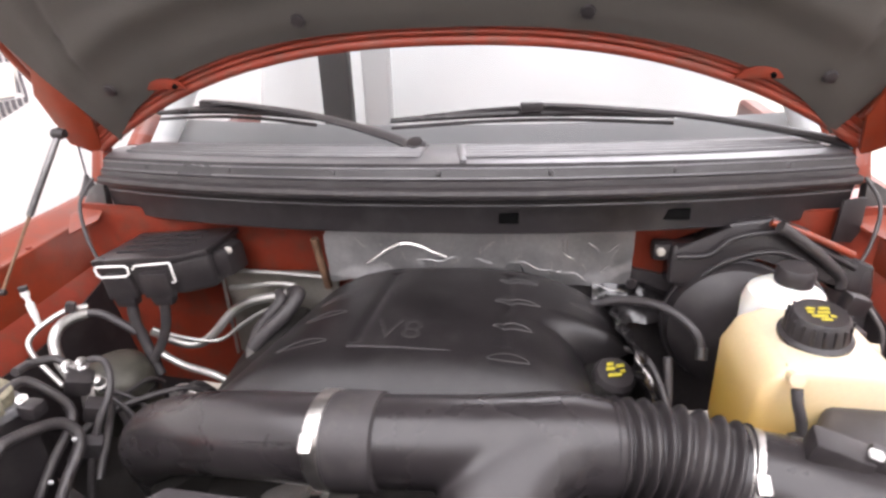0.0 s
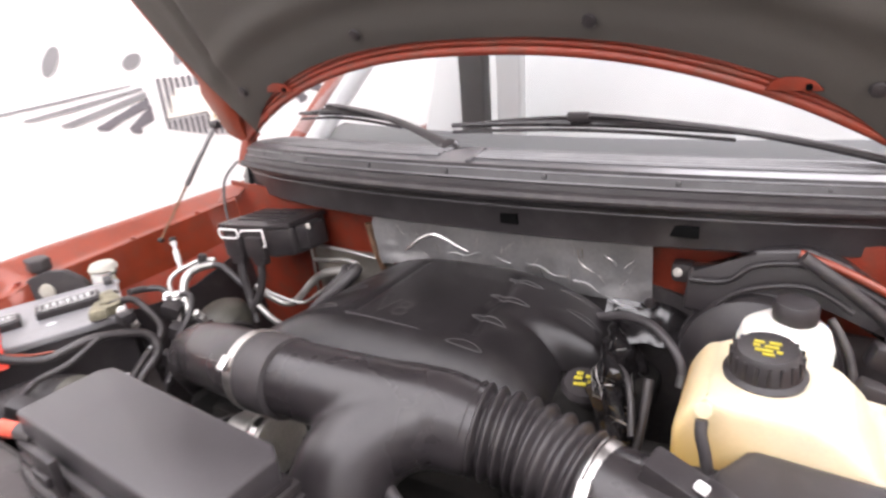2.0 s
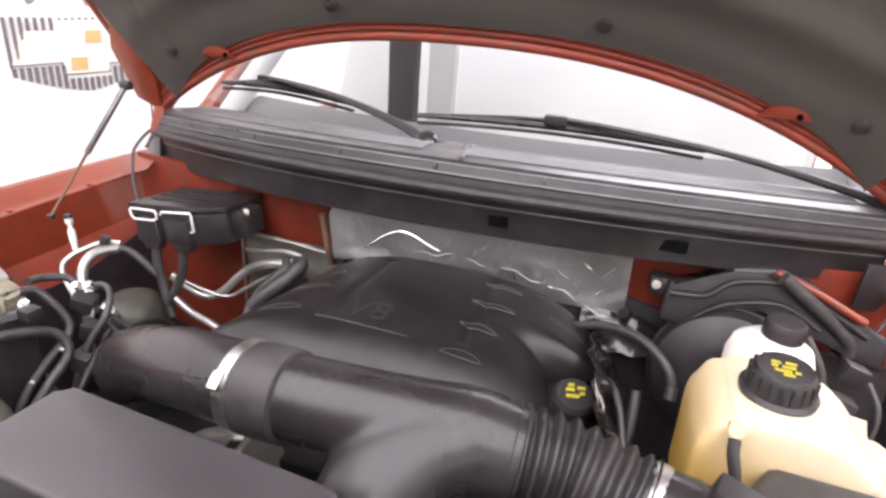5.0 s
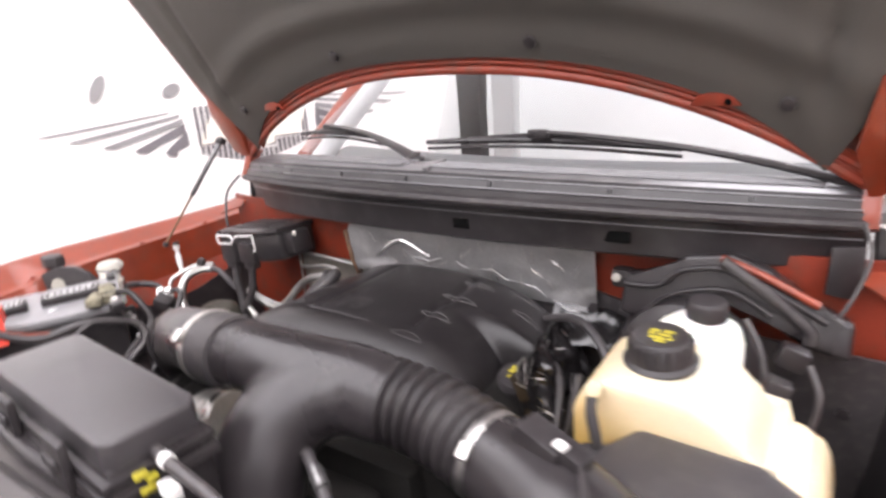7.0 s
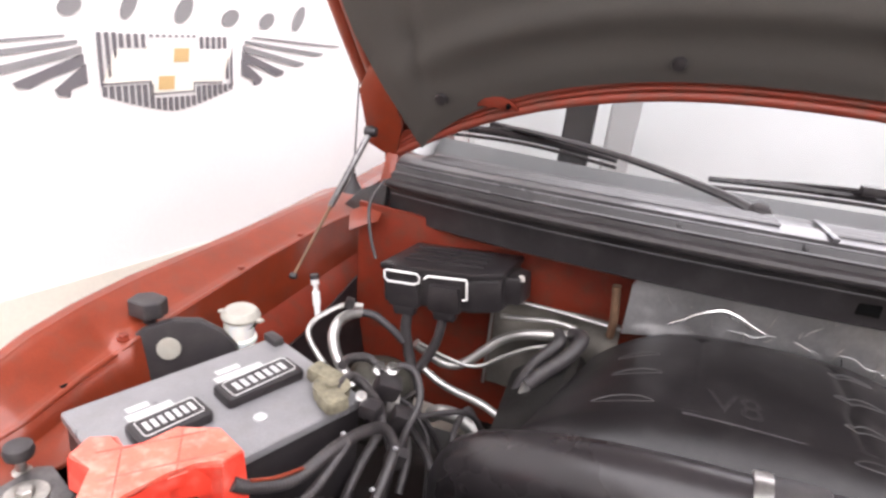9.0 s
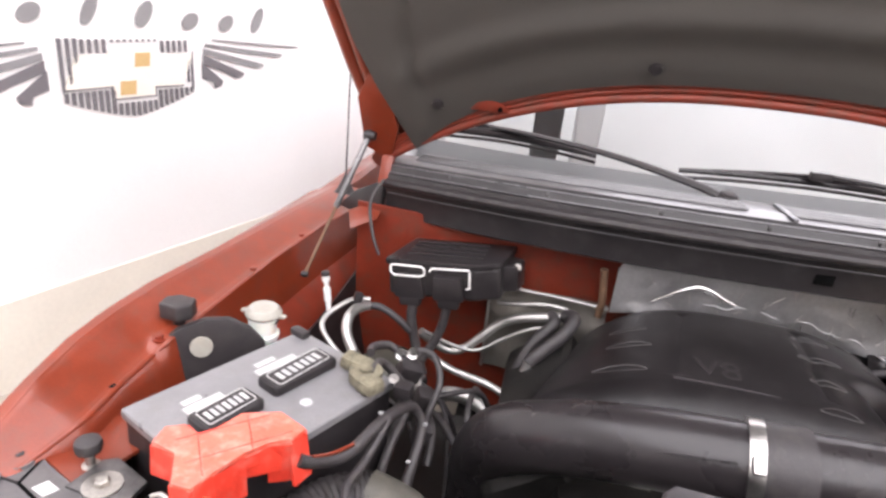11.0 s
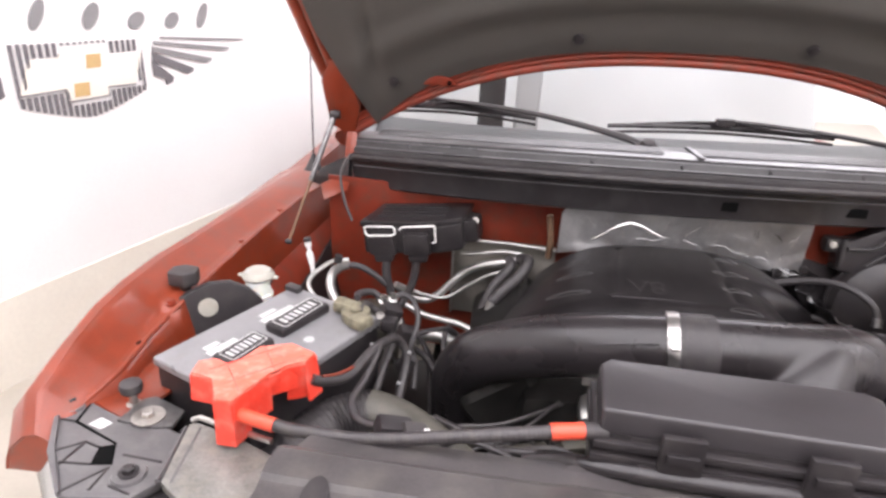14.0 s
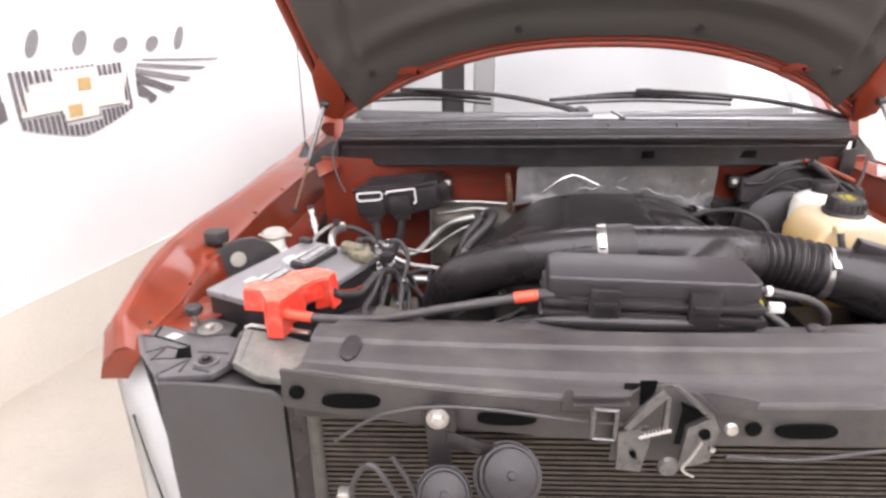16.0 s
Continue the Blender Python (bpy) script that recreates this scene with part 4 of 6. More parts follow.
for x, y, z in ((0.30, 1.082, 1.075), (0.42, 1.094, 0.95), (0.55, 1.108, 1.03), (0.66, 1.118, 0.96)):
    part("push_pin", lathe_bm([(0, 0), (0.009, 0), (0.008, 0.004), (0, 0.005)], (x, y - 0.010, z), (0, -1, 0.1), 14), BLACK_S, fi, "round black push pin")

# ---- brake booster, master cylinder reservoir, black cover ----
bb = thing("brake_booster", (0.44, 1.05, 0.98), "round black brake booster on the firewall", "brake booster")
part("shell", lathe_bm([(0, 0), (0.09, 0), (0.105, 0.012), (0.107, 0.035), (0.10, 0.055), (0.07, 0.075), (0.03, 0.08), (0, 0.08)], (0.46, 1.075, 1.015), (-0.1, -1, 0.12), 40), BLACK, bb)
part("rim_band", lathe_bm([(0.105, 0.022), (0.110, 0.024), (0.110, 0.034), (0.105, 0.036)], (0.46, 1.075, 1.015), (-0.1, -1, 0.12), 40), BLACK, bb)

gc = thing("firewall_cover", (0.45, 1.10, 1.10), "black plastic cover on the driver side of the firewall", "cover")
outline = [(-0.105, -0.03), (-0.10, 0.035), (-0.05, 0.038), (-0.015, 0.070), (0.05, 0.078), (0.10, 0.060), (0.16, 0.020), (0.205, 0.0), (0.205, -0.05), (0.15, -0.04), (0.09, 0.0), (0.03, 0.02), (-0.02, 0.005), (-0.05, -0.04)]
part("shell", prism_bm(outline, 0.05, frame_m((0.455, 1.105, 1.105), (1, 0.03, 0), (0, 0.25, 1)), 0.008, 3), BLACK_S, gc)
tube("raised_rib", [(0.36, 1.05, 1.135), (0.41, 1.05, 1.14), (0.445, 1.052, 1.168), (0.51, 1.055, 1.176), (0.56, 1.055, 1.155), (0.63, 1.06, 1.115)], 0.0045, BLACK, gc, "", 8)
tube("raised_rib", [(0.40, 1.043, 1.105), (0.44, 1.043, 1.135), (0.51, 1.045, 1.148), (0.565, 1.045, 1.12)], 0.004, BLACK, gc, "", 8)
part("lug", box_bm((0.345, 1.085, 1.132), (0.034, 0.03, 0.032), bevel=0.010), BLACK, gc)
bolt("bolt", (0.340, 1.066, 1.136), (0, -1, 0.25), 0.0044, ZINC, gc, "bright bolt")
tube("red_pipe", [(0.495, 1.060, 1.190), (0.55, 1.058, 1.172), (0.62, 1.055, 1.140)], 0.006, RED, gc, "thin red metal edge")
tube("hose", [(0.500, 1.038, 1.194), (0.545, 1.042, 1.162), (0.585, 1.050, 1.128), (0.610, 1.056, 1.102), (0.613, 1.056, 1.084)], 0.0090, RUBBER, gc, "black rubber hose", 12)
part("wire_block", box_bm((0.600, 0.985, 1.095), (0.036, 0.026, 0.030), (0, 20, 10), 0.006), BLACK, gc)
part("wire_plug", box_bm((0.588, 0.955, 1.060), (0.03, 0.025, 0.03), (0, 20, 10), 0.004), GREY_P, gc, "pale grey plug")
tube("wiring", [(0.62, 0.98, 1.09), (0.635, 0.96, 1.06), (0.63, 0.945, 1.02), (0.61, 0.93, 0.99)], 0.004, CABLE, gc)
tube("wiring", [(0.54, 1.0, 1.13), (0.565, 0.985, 1.09), (0.575, 0.965, 1.04), (0.57, 0.95, 1.0)], 0.005, CABLE, gc)

br = thing("brake_fluid_reservoir", (0.49, 0.975, 1.0), "white plastic brake fluid reservoir with a black cap", "fluid reservoir")
part("bottle", lathe_bm([(0, 0), (0.050, 0), (0.055, 0.01), (0.056, 0.105), (0.050, 0.124), (0.036, 0.134), (0.023, 0.140), (0, 0.140)], (0.492, 0.960, 1.003), (0, 0, 1), 28), TANKW, br)
part("spout", box_bm((0.462, 0.950, 1.105), (0.022, 0.05, 0.05), (0, -12, 0), 0.01), TANKW, br)
part("cap", lathe_bm([(0, 0), (0.025, 0), (0.026, 0.004), (0.026, 0.020), (0.023, 0.025), (0, 0.026)], (0.500, 0.960, 1.141), (0, 0, 1), 28), BLACK, br, "black screw cap")

# ---- coolant reservoir ----
cr = thing("coolant_reservoir", (0.53, 0.82, 0.93), "translucent tank of yellow coolant with a black cap", "coolant reservoir")
prof = [(0.0, -0.155), (0.0, -0.02), (0.018, 0.016), (0.05, 0.028), (0.135, 0.024), (0.165, 0.006), (0.19, -0.018), (0.205, -0.050), (0.235, -0.056), (0.262, -0.072), (0.27, -0.10), (0.278, -0.22), (0.20, -0.24), (0.05, -0.20)]
part("tank", prism_bm(prof, 0.145, frame_m((0.398, 0.905, 1.118), (1, 0.04, 0), (0, 0, 1)), 0.018, 4), TANK, cr, "cream-yellow translucent tank body", 60)
part("neck", lathe_bm([(0.034, 0), (0.034, 0.03), (0, 0.03)], (0.487, 0.832, 1.132), (0, -0.08, 1), 28), TANKW, cr)
capbm = lathe_bm([(0, 0), (0.042, 0), (0.043, 0.005), (0.038, 0.009), (0.034, 0.031), (0.030, 0.036), (0.025, 0.035), (0, 0.034)], (0.487, 0.832, 1.145), (0, -0.08, 1), 40)
cap = part("cap", capbm, BLACK, cr, "black screw cap with yellow print")
for k in range(18):
    a = 2 * math.pi * k / 18
    part("grip", box_bm((0.487 + 0.0355 * math.cos(a), 0.830 + 0.0355 * math.sin(a), 1.166 - 0.08 * 0.0355 * math.sin(a) * -1), (0.004, 0.004, 0.020), (0, 0, math.degrees(a)), 0.001), BLACK, cap)
for dx, dy, sx in ((-0.009, 0.010, 0.010), (0.007, 0.011, 0.012), (-0.011, 0.003, 0.007), (0.004, 0.003, 0.014), (-0.003, -0.005, 0.018), (0.012, -0.005, 0.006), (0.002, -0.012, 0.012)):
    part("print_bar", box_bm((0.487 + dx, 0.829 + dy, 1.1795 + 0.08 * dy), (sx, 0.0045, 0.0016), (4.6, 0, 0), 0), YELLOW, cap, "yellow printed bar")
part("nipple", lathe_bm([(0.007, 0), (0.007, 0.012), (0.009, 0.013), (0.009, 0.018), (0, 0.018)], (0.438, 0.764, 1.135), (0, -0.9, 0.25), 14), TANK, cr, "pale moulded spout")
part("hose_clip", box_bm((0.447, 0.729, 1.066), (0.030, 0.020, 0.022), (20, 0, 10), 0.004), BLACK, cr, "black spring clip")
tube("overflow_hose", [(0.438, 0.744, 1.130), (0.439, 0.738, 1.115), (0.447, 0.733, 1.085), (0.456, 0.730, 1.02)], 0.0066, GREY_P, cr, "grey-black rubber hose", 12)
shift(cr, -0.008, 0.0, -0.011)

# ---- intake duct ----
duct = thing("air_intake_duct", (0.1, 0.65, 1.05), "black plastic air intake duct with ribbed bellows and steel clamps", "air intake duct")
R = 0.047
pipe_bm = sweep_bm(smooth_line([(-0.372, 0.790, 0.86), (-0.374, 0.778, 0.93), (-0.366, 0.755, 0.985), (-0.335, 0.722, 1.038), (-0.255, 0.682, 1.088), (-0.165, 0.650, 1.120), (-0.072, 0.630, 1.136), (0.03, 0.632, 1.138), (0.11, 0.645, 1.131), (0.17, 0.660, 1.120), (0.220, 0.668, 1.108)], 8),
                   lambda t: R + 0.006 * math.exp(-((t - 0.90) / 0.09) ** 2), 32)
sweep_bm(smooth_line([(0.212, 0.666, 1.107), (0.165, 0.656, 1.114), (0.126, 0.630, 1.113), (0.096, 0.588, 1.088), (0.092, 0.552, 1.038), (0.102, 0.530, 0.975), (0.125, 0.515, 0.905)], 10), lambda t: R + 0.004 + 0.008 * min(1, t * 1.6), 32, bm=pipe_bm)
pipe = part("pipe", pipe_bm, BLACK_S, duct, "smooth black elbow pipe with a branch bending down", 80)
rm_ = pipe.modifiers.new("merge", "REMESH")
rm_.mode, rm_.voxel_size, rm_.use_smooth_shade = "VOXEL", 0.004, True
sm_ = pipe.modifiers.new("soften", "SMOOTH")
sm_.factor, sm_.iterations = 0.5, 14
part("pipe_seam", sweep_bm(smooth_line([(-0.10, 0.592, 1.163), (-0.165, 0.608, 1.146), (-0.25, 0.638, 1.114), (-0.330, 0.678, 1.062)], 8), 0.0012, 6), BLACK_S, duct, "thin mould seam")


def bellow_r(t):
    return 0.049 + 0.0045 * math.cos(t * 2 * math.pi * 9)


bel = [(0.208, 0.668, 1.110), (0.272, 0.674, 1.100), (0.345, 0.664, 1.086)]
part("bellows", sweep_bm(smooth_line(bel, 60), bellow_r, 32), BLACK, duct, "ribbed black rubber bellows", 60)
part("maf_pipe", sweep_bm(smooth_line([(0.338, 0.665, 1.087), (0.400, 0.650, 1.077), (0.460, 0.626, 1.066), (0.53, 0.597, 1.056)], 8), lambda t: 0.047 + 0.017 * min(1, t * 1.6), 28), BLACK_S, duct, "black sensor pipe", 60)
for name, c, d, rr in (("clamp", (-0.071, 0.630, 1.1362), (1, -0.16, 0.14), 0.0505), ("clamp", (0.350, 0.663, 1.083), (1, -0.12, -0.16), 0.051), ("clamp", (0.123, 0.517, 0.910), (0.35, -0.22, -1), 0.060)):
    cl = part(name, lathe_bm([(rr - 0.002, -0.008), (rr + 0.001, -0.008), (rr + 0.0016, 0), (rr + 0.001, 0.008), (rr - 0.002, 0.008)], c, d, 40), STEEL, duct, "bright worm-drive hose clamp")
    q = Vector(d).normalized()
    sidev = Vector((0, -0.8, 0.6)) if abs(q.z) < 0.7 else Vector((-0.3, -1, 0))
    sidev = (sidev - q * sidev.dot(q)).normalized()
    part("screw_block", box_bm(Vector(c) + sidev * (rr + 0.005), (0.013, 0.020, 0.009), (35 if abs(q.z) < 0.7 else 80, 0, 0), 0.003), STEEL, cl)
part("cuff", lathe_bm([(R - 0.004, -0.030), (R + 0.0035, -0.028), (R + 0.0045, 0.0), (R + 0.0035, 0.028), (R - 0.004, 0.030)], (-0.046, 0.6285, 1.1375), (1, -0.07, 0.07), 36), RUBBER, duct, "black rubber cuff")
part("cuff", lathe_bm([(0.045, -0.02), (0.0505, -0.018), (0.0505, 0.018), (0.045, 0.02)], (0.375, 0.659, 1.080), (1, -0.12, -0.16), 36), RUBBER, duct)
sens = part("air_sensor", box_bm((0.425, 0.648, 1.134), (0.055, 0.034, 0.026), (0, 14, -14), 0.005), BLACK, duct, "black airflow sensor plug")
part("plug", box_bm((0.462, 0.638, 1.134), (0.030, 0.024, 0.020), (0, 14, -18), 0.004), BLACK, sens)
part("clip", box_bm((0.450, 0.634, 1.147), (0.012, 0.010, 0.006), (0, 14, -14), 0.002), WHITEP, sens)
tube("wire", [(0.470, 0.632, 1.136), (0.492, 0.590, 1.128), (0.505, 0.556, 1.090), (0.495, 0.535, 1.040), (0.46, 0.52, 1.0)], 0.0025, GREY_P, sens, "grey sensor wire", 8)
tube("crankcase_hose", [(0.115, 0.600, 1.075), (0.16, 0.575, 1.068), (0.21, 0.548, 1.050), (0.245, 0.52, 1.02), (0.25, 0.50, 0.96)], 0.008, GREY_P, duct, "dull grey breather hose", 12)
part("hose_tag", sweep_bm([(0.178, 0.566, 1.066), (0.20, 0.554, 1.058)], 0.0095, 12), GREASE, duct)

shift(duct, 0.0, -0.015, -0.006)
ab = thing("air_filter_box", (0.58, 0.60, 0.95), "dark grey plastic air filter box lid", "air filter box")
part("lid", prism_bm([(0.0, 0.0), (0.13, -0.01), (0.20, -0.06), (0.22, -0.30), (-0.02, -0.30), (-0.03, -0.05)], 0.10, frame_m((0.475, 0.775, 0.985), (1, 0.02, 0), (0, 1, 0.04)), 0.022, 4), GREY_P, ab, "", 60)
part("body", box_bm((0.540, 0.605, 0.840), (0.38, 0.30, 0.23), bevel=0.02), BLACK, ab)

# ---- engine cover and engine ----
def cover_at(u, v):
    """u across, v from the rear edge to the front edge."""
    q = (u - 0.5) * 2
    y = 1.070 - 0.325 * v
    hw = 0.225 + 0.095 * min(1, v * 1.15) - 0.10 * max(0, v - 0.86)
    cxx = 0.005 - 0.01 * v
    x = cxx + q * hw + (0.03 * max(0, q) * (1 - v))
    if q > 0:
        k = max(0.0, min(1.0, (v - 0.36) / 0.12))
        x -= q * q * 0.085 * k * k * (3 - 2 * k)
    z = 1.110 - 0.022 * v - 0.080 * abs(q) ** 3.2
    if v > 0.74:
        z -= 0.050 * ((v - 0.74) / 0.26) ** 1.8
    if v < 0.10:
        z -= 0.03 * ((0.10 - v) / 0.10) ** 2
    if 0.12 < v < 0.70:
        z -= 0.004 * math.exp(-((abs(q) - 0.36) / 0.03) ** 2)
    return Vector((x, y, z))


ec = thing("engine_cover", (-0.03, 0.9, 1.0), "moulded black plastic engine cover with ribs", "engine cover")
part("shell", grid_bm(110, 130, cover_at, 0.005), ENGC, ec, "", 70)
for u, v, du, dv in ((0.07, 0.11, 0.05, 0.020), (0.16, 0.27, 0.055, 0.022), (0.18, 0.43, 0.06, 0.024), (0.18, 0.65, 0.065, 0.028), (0.18, 0.09, 0.05, 0.018), (0.71, 0.17, 0.055, 0.018), (0.70, 0.35, 0.058, 0.022), (0.71, 0.54, 0.06, 0.026), (0.69, 0.76, 0.056, 0.026), (0.86, 0.10, 0.05, 0.02), (0.90, 0.24, 0.05, 0.022), (0.91, 0.42, 0.05, 0.024)):
    lens = [cover_at(u + du * math.cos(t), v + 0.8 * dv * math.sin(t) * abs(math.sin(t)) ** 0.4 + 0.012 * math.cos(t) ** 2) + Vector((0, 0, 0.0052)) for t in [2 * math.pi * k / 28 for k in range(29)]]
    part("oval_rib", sweep_bm(lens, 0.0011, 6), ENGR, ec, "thin raised oval rib")
part("front_line", sweep_bm([(-0.118, 0.836, 1.0950), (-0.05, 0.832, 1.0975), (0.026, 0.829, 1.0965)], 0.0026, 8), GREY_P, ec, "raised line")
part("front_hole", prism_bm([(0.046 * math.cos(a), 0.026 * math.sin(a)) for a in [2 * math.pi * k / 28 for k in range(28)]], 0.004, frame_m((-0.045, 0.772, 1.064), (1, 0, 0), (0, 1, 0.75)), 0.001), HOLE_SHADE, ec, "dark oval opening")
txt = bpy.data.curves.new("lettering", "FONT")
txt.body, txt.size, txt.extrude, txt.align_x = "V8", 0.062, 0.0035, "CENTER"
tob = bpy.data.objects.new("lettering", txt)
tme = bpy.data.meshes.new_from_object(tob)
bpy.data.objects.remove(tob)
tme.transform(frame_m((-0.052, 0.853, 1.0972), (1, -0.05, 0), (0, 1, 0.07)))
mesh_part("lettering", tme, ENGR, ec, "raised black letters V8")
oc = part("oil_filler_cap", lathe_bm([(0, 0), (0.030, 0), (0.031, 0.012), (0.026, 0.020), (0, 0.021)], (0.252, 0.892, 1.012), (0.15, -0.3, 1), 28), BLACK, ec, "black oil filler cap with yellow print")
for dx, dy, sx in ((-0.008, 0.009, 0.009), (0.006, 0.009, 0.011), (-0.008, 0.001, 0.012), (0.009, 0.001, 0.007), (-0.003, -0.008, 0.018)):
    part("print_bar", box_bm((0.2555 + dx, 0.8855 + dy, 1.0345 + 0.3 * dy - 0.15 * dx), (sx, 0.0052, 0.002), (16, -8, 0), 0), YELLOW, oc)
part("filler_neck", lathe_bm([(0.034, -0.06), (0.030, 0.0), (0, 0)], (0.252, 0.892, 1.012), (0.15, -0.3, 1), 24), BLACK, ec)
eng = thing("engine", (0, 0.85, 0.75), "dark dusty engine under the cover", "engine")
part("block", box_bm((-0.02, 0.86, 0.86), (0.50, 0.42, 0.28), bevel=0.03), IRON, eng)
for sgn in (-1, 1):
    part("valve_cover", box_bm((-0.02 + sgn * 0.27, 0.88, 0.95), (0.14, 0.40, 0.10), (0, sgn * 35, 0), 0.03, 3), IRON, eng)
part("intake_plenum", box_bm((-0.02, 0.90, 1.02), (0.36, 0.26, 0.09), bevel=0.03), BLACK, eng)
thr = part("throttle_body", lathe_bm([(0, -0.052), (0.030, -0.052), (0.040, -0.046), (0.044, -0.030), (0.041, -0.010), (0.041, 0.012), (0.047, 0.013), (0.047, 0.022), (0.042, 0.023), (0.042, 0.05), (0, 0.05)], (-0.125, 0.632, 0.988), (1, -0.10, 0.30), 32), ALU, eng, "bright cast throttle body")
part("band", lathe_bm([(0.042, 0.026), (0.0445, 0.026), (0.0445, 0.042), (0.042, 0.042)], (-0.125, 0.632, 0.988), (1, -0.10, 0.30), 32), CHROME, thr, "bright clamp band")
part("clamp_screw", box_bm((-0.090, 0.586, 1.012), (0.014, 0.012, 0.024), (0, -15, 0), 0.003), STEEL, thr)
for a in (0.6, 2.2, 3.8, 5.4):
    part("flange_bolt", lathe_bm([(0, 0), (0.006, 0), (0.006, 0.007), (0, 0.008)], (-0.148, 0.635 + 0.040 * math.cos(a), 0.982 + 0.040 * math.sin(a)), (-1, 0.1, -0.3), 6), STEEL, thr, "small flange bolt")
part("front_cover", box_bm((-0.02, 0.62, 0.84), (0.42, 0.06, 0.26), bevel=0.02), IRON, eng)
for px, pz, pr in ((-0.18, 0.88, 0.06), (0.0, 0.80, 0.08), (0.17, 0.86, 0.055), (-0.08, 0.95, 0.035)):
    part("pulley", lathe_bm([(0, 0), (pr, 0), (pr * 0.92, 0.012), (pr, 0.024), (pr * 0.5, 0.03), (0, 0.03)], (px, 0.59, pz), (0, -1, 0), 28), IRON, eng)
for k, (a, b, c) in enumerate((((-0.30, 0.80, 1.0), (-0.24, 0.72, 0.98), (-0.15, 0.66, 0.95)), ((0.22, 0.98, 1.02), (0.30, 0.93, 1.03), (0.33, 0.86, 0.98)), ((-0.36, 0.62, 0.9), (-0.2, 0.60, 0.88), (-0.05, 0.60, 0.9)), ((-0.33, 0.58, 0.93), (-0.22, 0.55, 0.99), (-0.16, 0.54, 0.95)))):
    tube("wiring_loom", [a, b, c], 0.0052, CABLE, eng, "black wiring loom")
tube("heater_hose", [(0.22, 1.03, 1.055), (0.275, 1.01, 1.078), (0.318, 0.980, 1.090), (0.348, 0.955, 1.086), (0.372, 0.935, 1.068), (0.380, 0.925, 1.045)], 0.0066, GREY_P, eng, "grey-black heater hose", 14)
part("hose_end", sweep_bm([(0.380, 0.927, 1.050), (0.379, 0.920, 1.034)], 0.0082, 14), GREASE, eng, "dull metal hose end")
def sheet_at(u, v):
    p = Vector((0.280 + 0.055 * v - 0.02 * u, 0.82 + 0.23 * u, 1.068 - 0.14 * v))
    w = wrinkle(p, 0.018, 26) + wrinkle(p, 0.005, 48)
    return p + Vector((w, -w * 0.6, w * 0.4))


part("crinkled_sleeve", grid_bm(30, 24, sheet_at, 0.002), SHEET, eng, "crinkled glossy black insulation sheet", 50)
rnd = random.Random(31)
for k in range(26):
    u0, v0 = rnd.random() * 0.85, rnd.random() * 0.8
    du, dv = 0.05 + 0.12 * rnd.random(), (rnd.random() - 0.5) * 0.5
    crease = [sheet_at(u0 + du * i / 6, min(1.0, max(0.0, v0 + dv * i / 6))) + Vector((0.001, -0.002, 0.003)) for i in range(7)]
    part("crease", sweep_bm(crease, lambda t, w=0.0003 + 0.0008 * rnd.random(): 0.0002 + w * math.sin(math.pi * t), 5), STEEL if k % 4 else CHROME, eng, "bright strand drawing a highlight on the black sheet")
tube("dipstick_tube", [(0.335, 0.93, 1.03), (0.335, 0.90, 0.98), (0.33, 0.87, 0.93)], 0.007, CABLE, eng, "thin dark tube")

# ---- battery ----
bx = Vector((0.898, -0.439, 0)).normalized()
by = Vector((-0.379, -0.925, 0)).normalized()
B_F = Vector((-0.682, 0.798, 0))
BW, BL, BT, BB = 0.192, 0.280, 1.084, 0.885


def bpt(a, b, z):
    """A point of the battery: a across from the fender side, b from its rear edge to its front."""
    p = B_F + bx * a + by * b
    return Vector((p.x, p.y, z))


brot = math.degrees(math.atan2(bx.y, bx.x))
bat = thing("car_battery", bpt(BW / 2, BL / 2, BB), "grey-topped black car battery with caps and labels", "car battery")
part("case", box_bm(bpt(BW / 2, BL / 2, (BB + BT - 0.012) / 2), (BW - 0.006, BL - 0.006, BT - 0.012 - BB), (0, 0, brot), 0.006), BLACK, bat)
part("top", box_bm(bpt(BW / 2, BL / 2, BT - 0.007), (BW, BL, 0.014), (0, 0, brot), 0.004, 3), BATTOP, bat, "grey battery top")
for b0, ln in ((0.085, 0.106), (0.202, 0.084)):
    cs = part("cap_strip", box_bm(bpt(0.097, b0, BT + 0.007), (0.040, ln, 0.018), (0, 0, brot), 0.007, 3), BLACK, bat, "black vent cap strip with a white printed label")
    ring = [bpt(0.097 + p * 0.0155, b0 + q * (ln / 2 - 0.008), BT + 0.0163) for p, q in ((-1, -0.93), (-0.8, -1), (0.8, -1), (1, -0.93), (1, 0.93), (0.8, 1), (-0.8, 1), (-1, 0.93), (-1, -0.93))]
    part("label_outline", sweep_bm(ring, 0.0008, 6), LABEL, cs, "pale printed outline")
    for k in range(7):
        part("print_bar", box_bm(bpt(0.097, b0 - ln * 0.31 + ln * 0.103 * k, BT + 0.0164), (0.016, ln * 0.060, 0.0008), (0, 0, brot), 0), LABEL_G if k % 3 else LABEL, cs, "pale printed bar")
    part("top_label", box_bm(bpt(0.058, b0 + 0.004, BT + 0.0008), (0.018, ln * 0.62, 0.0014), (0, 0, brot), 0), LABEL, bat, "white print on the battery top")
    part("top_label", box_bm(bpt(0.040, b0 + 0.012, BT + 0.0008), (0.010, ln * 0.30, 0.0014), (0, 0, brot), 0), LABEL, bat)
part("vent", lathe_bm([(0, 0), (0.008, 0), (0.008, 0.002), (0, 0.002)], bpt(0.148, 0.118, BT), (0, 0, 1), 18), LABEL_G, bat)
part("lug", box_bm(bpt(0.02, 0.012, BT + 0.004), (0.03, 0.016, 0.012), (0, 0, brot), 0.004), GREY_P, bat)
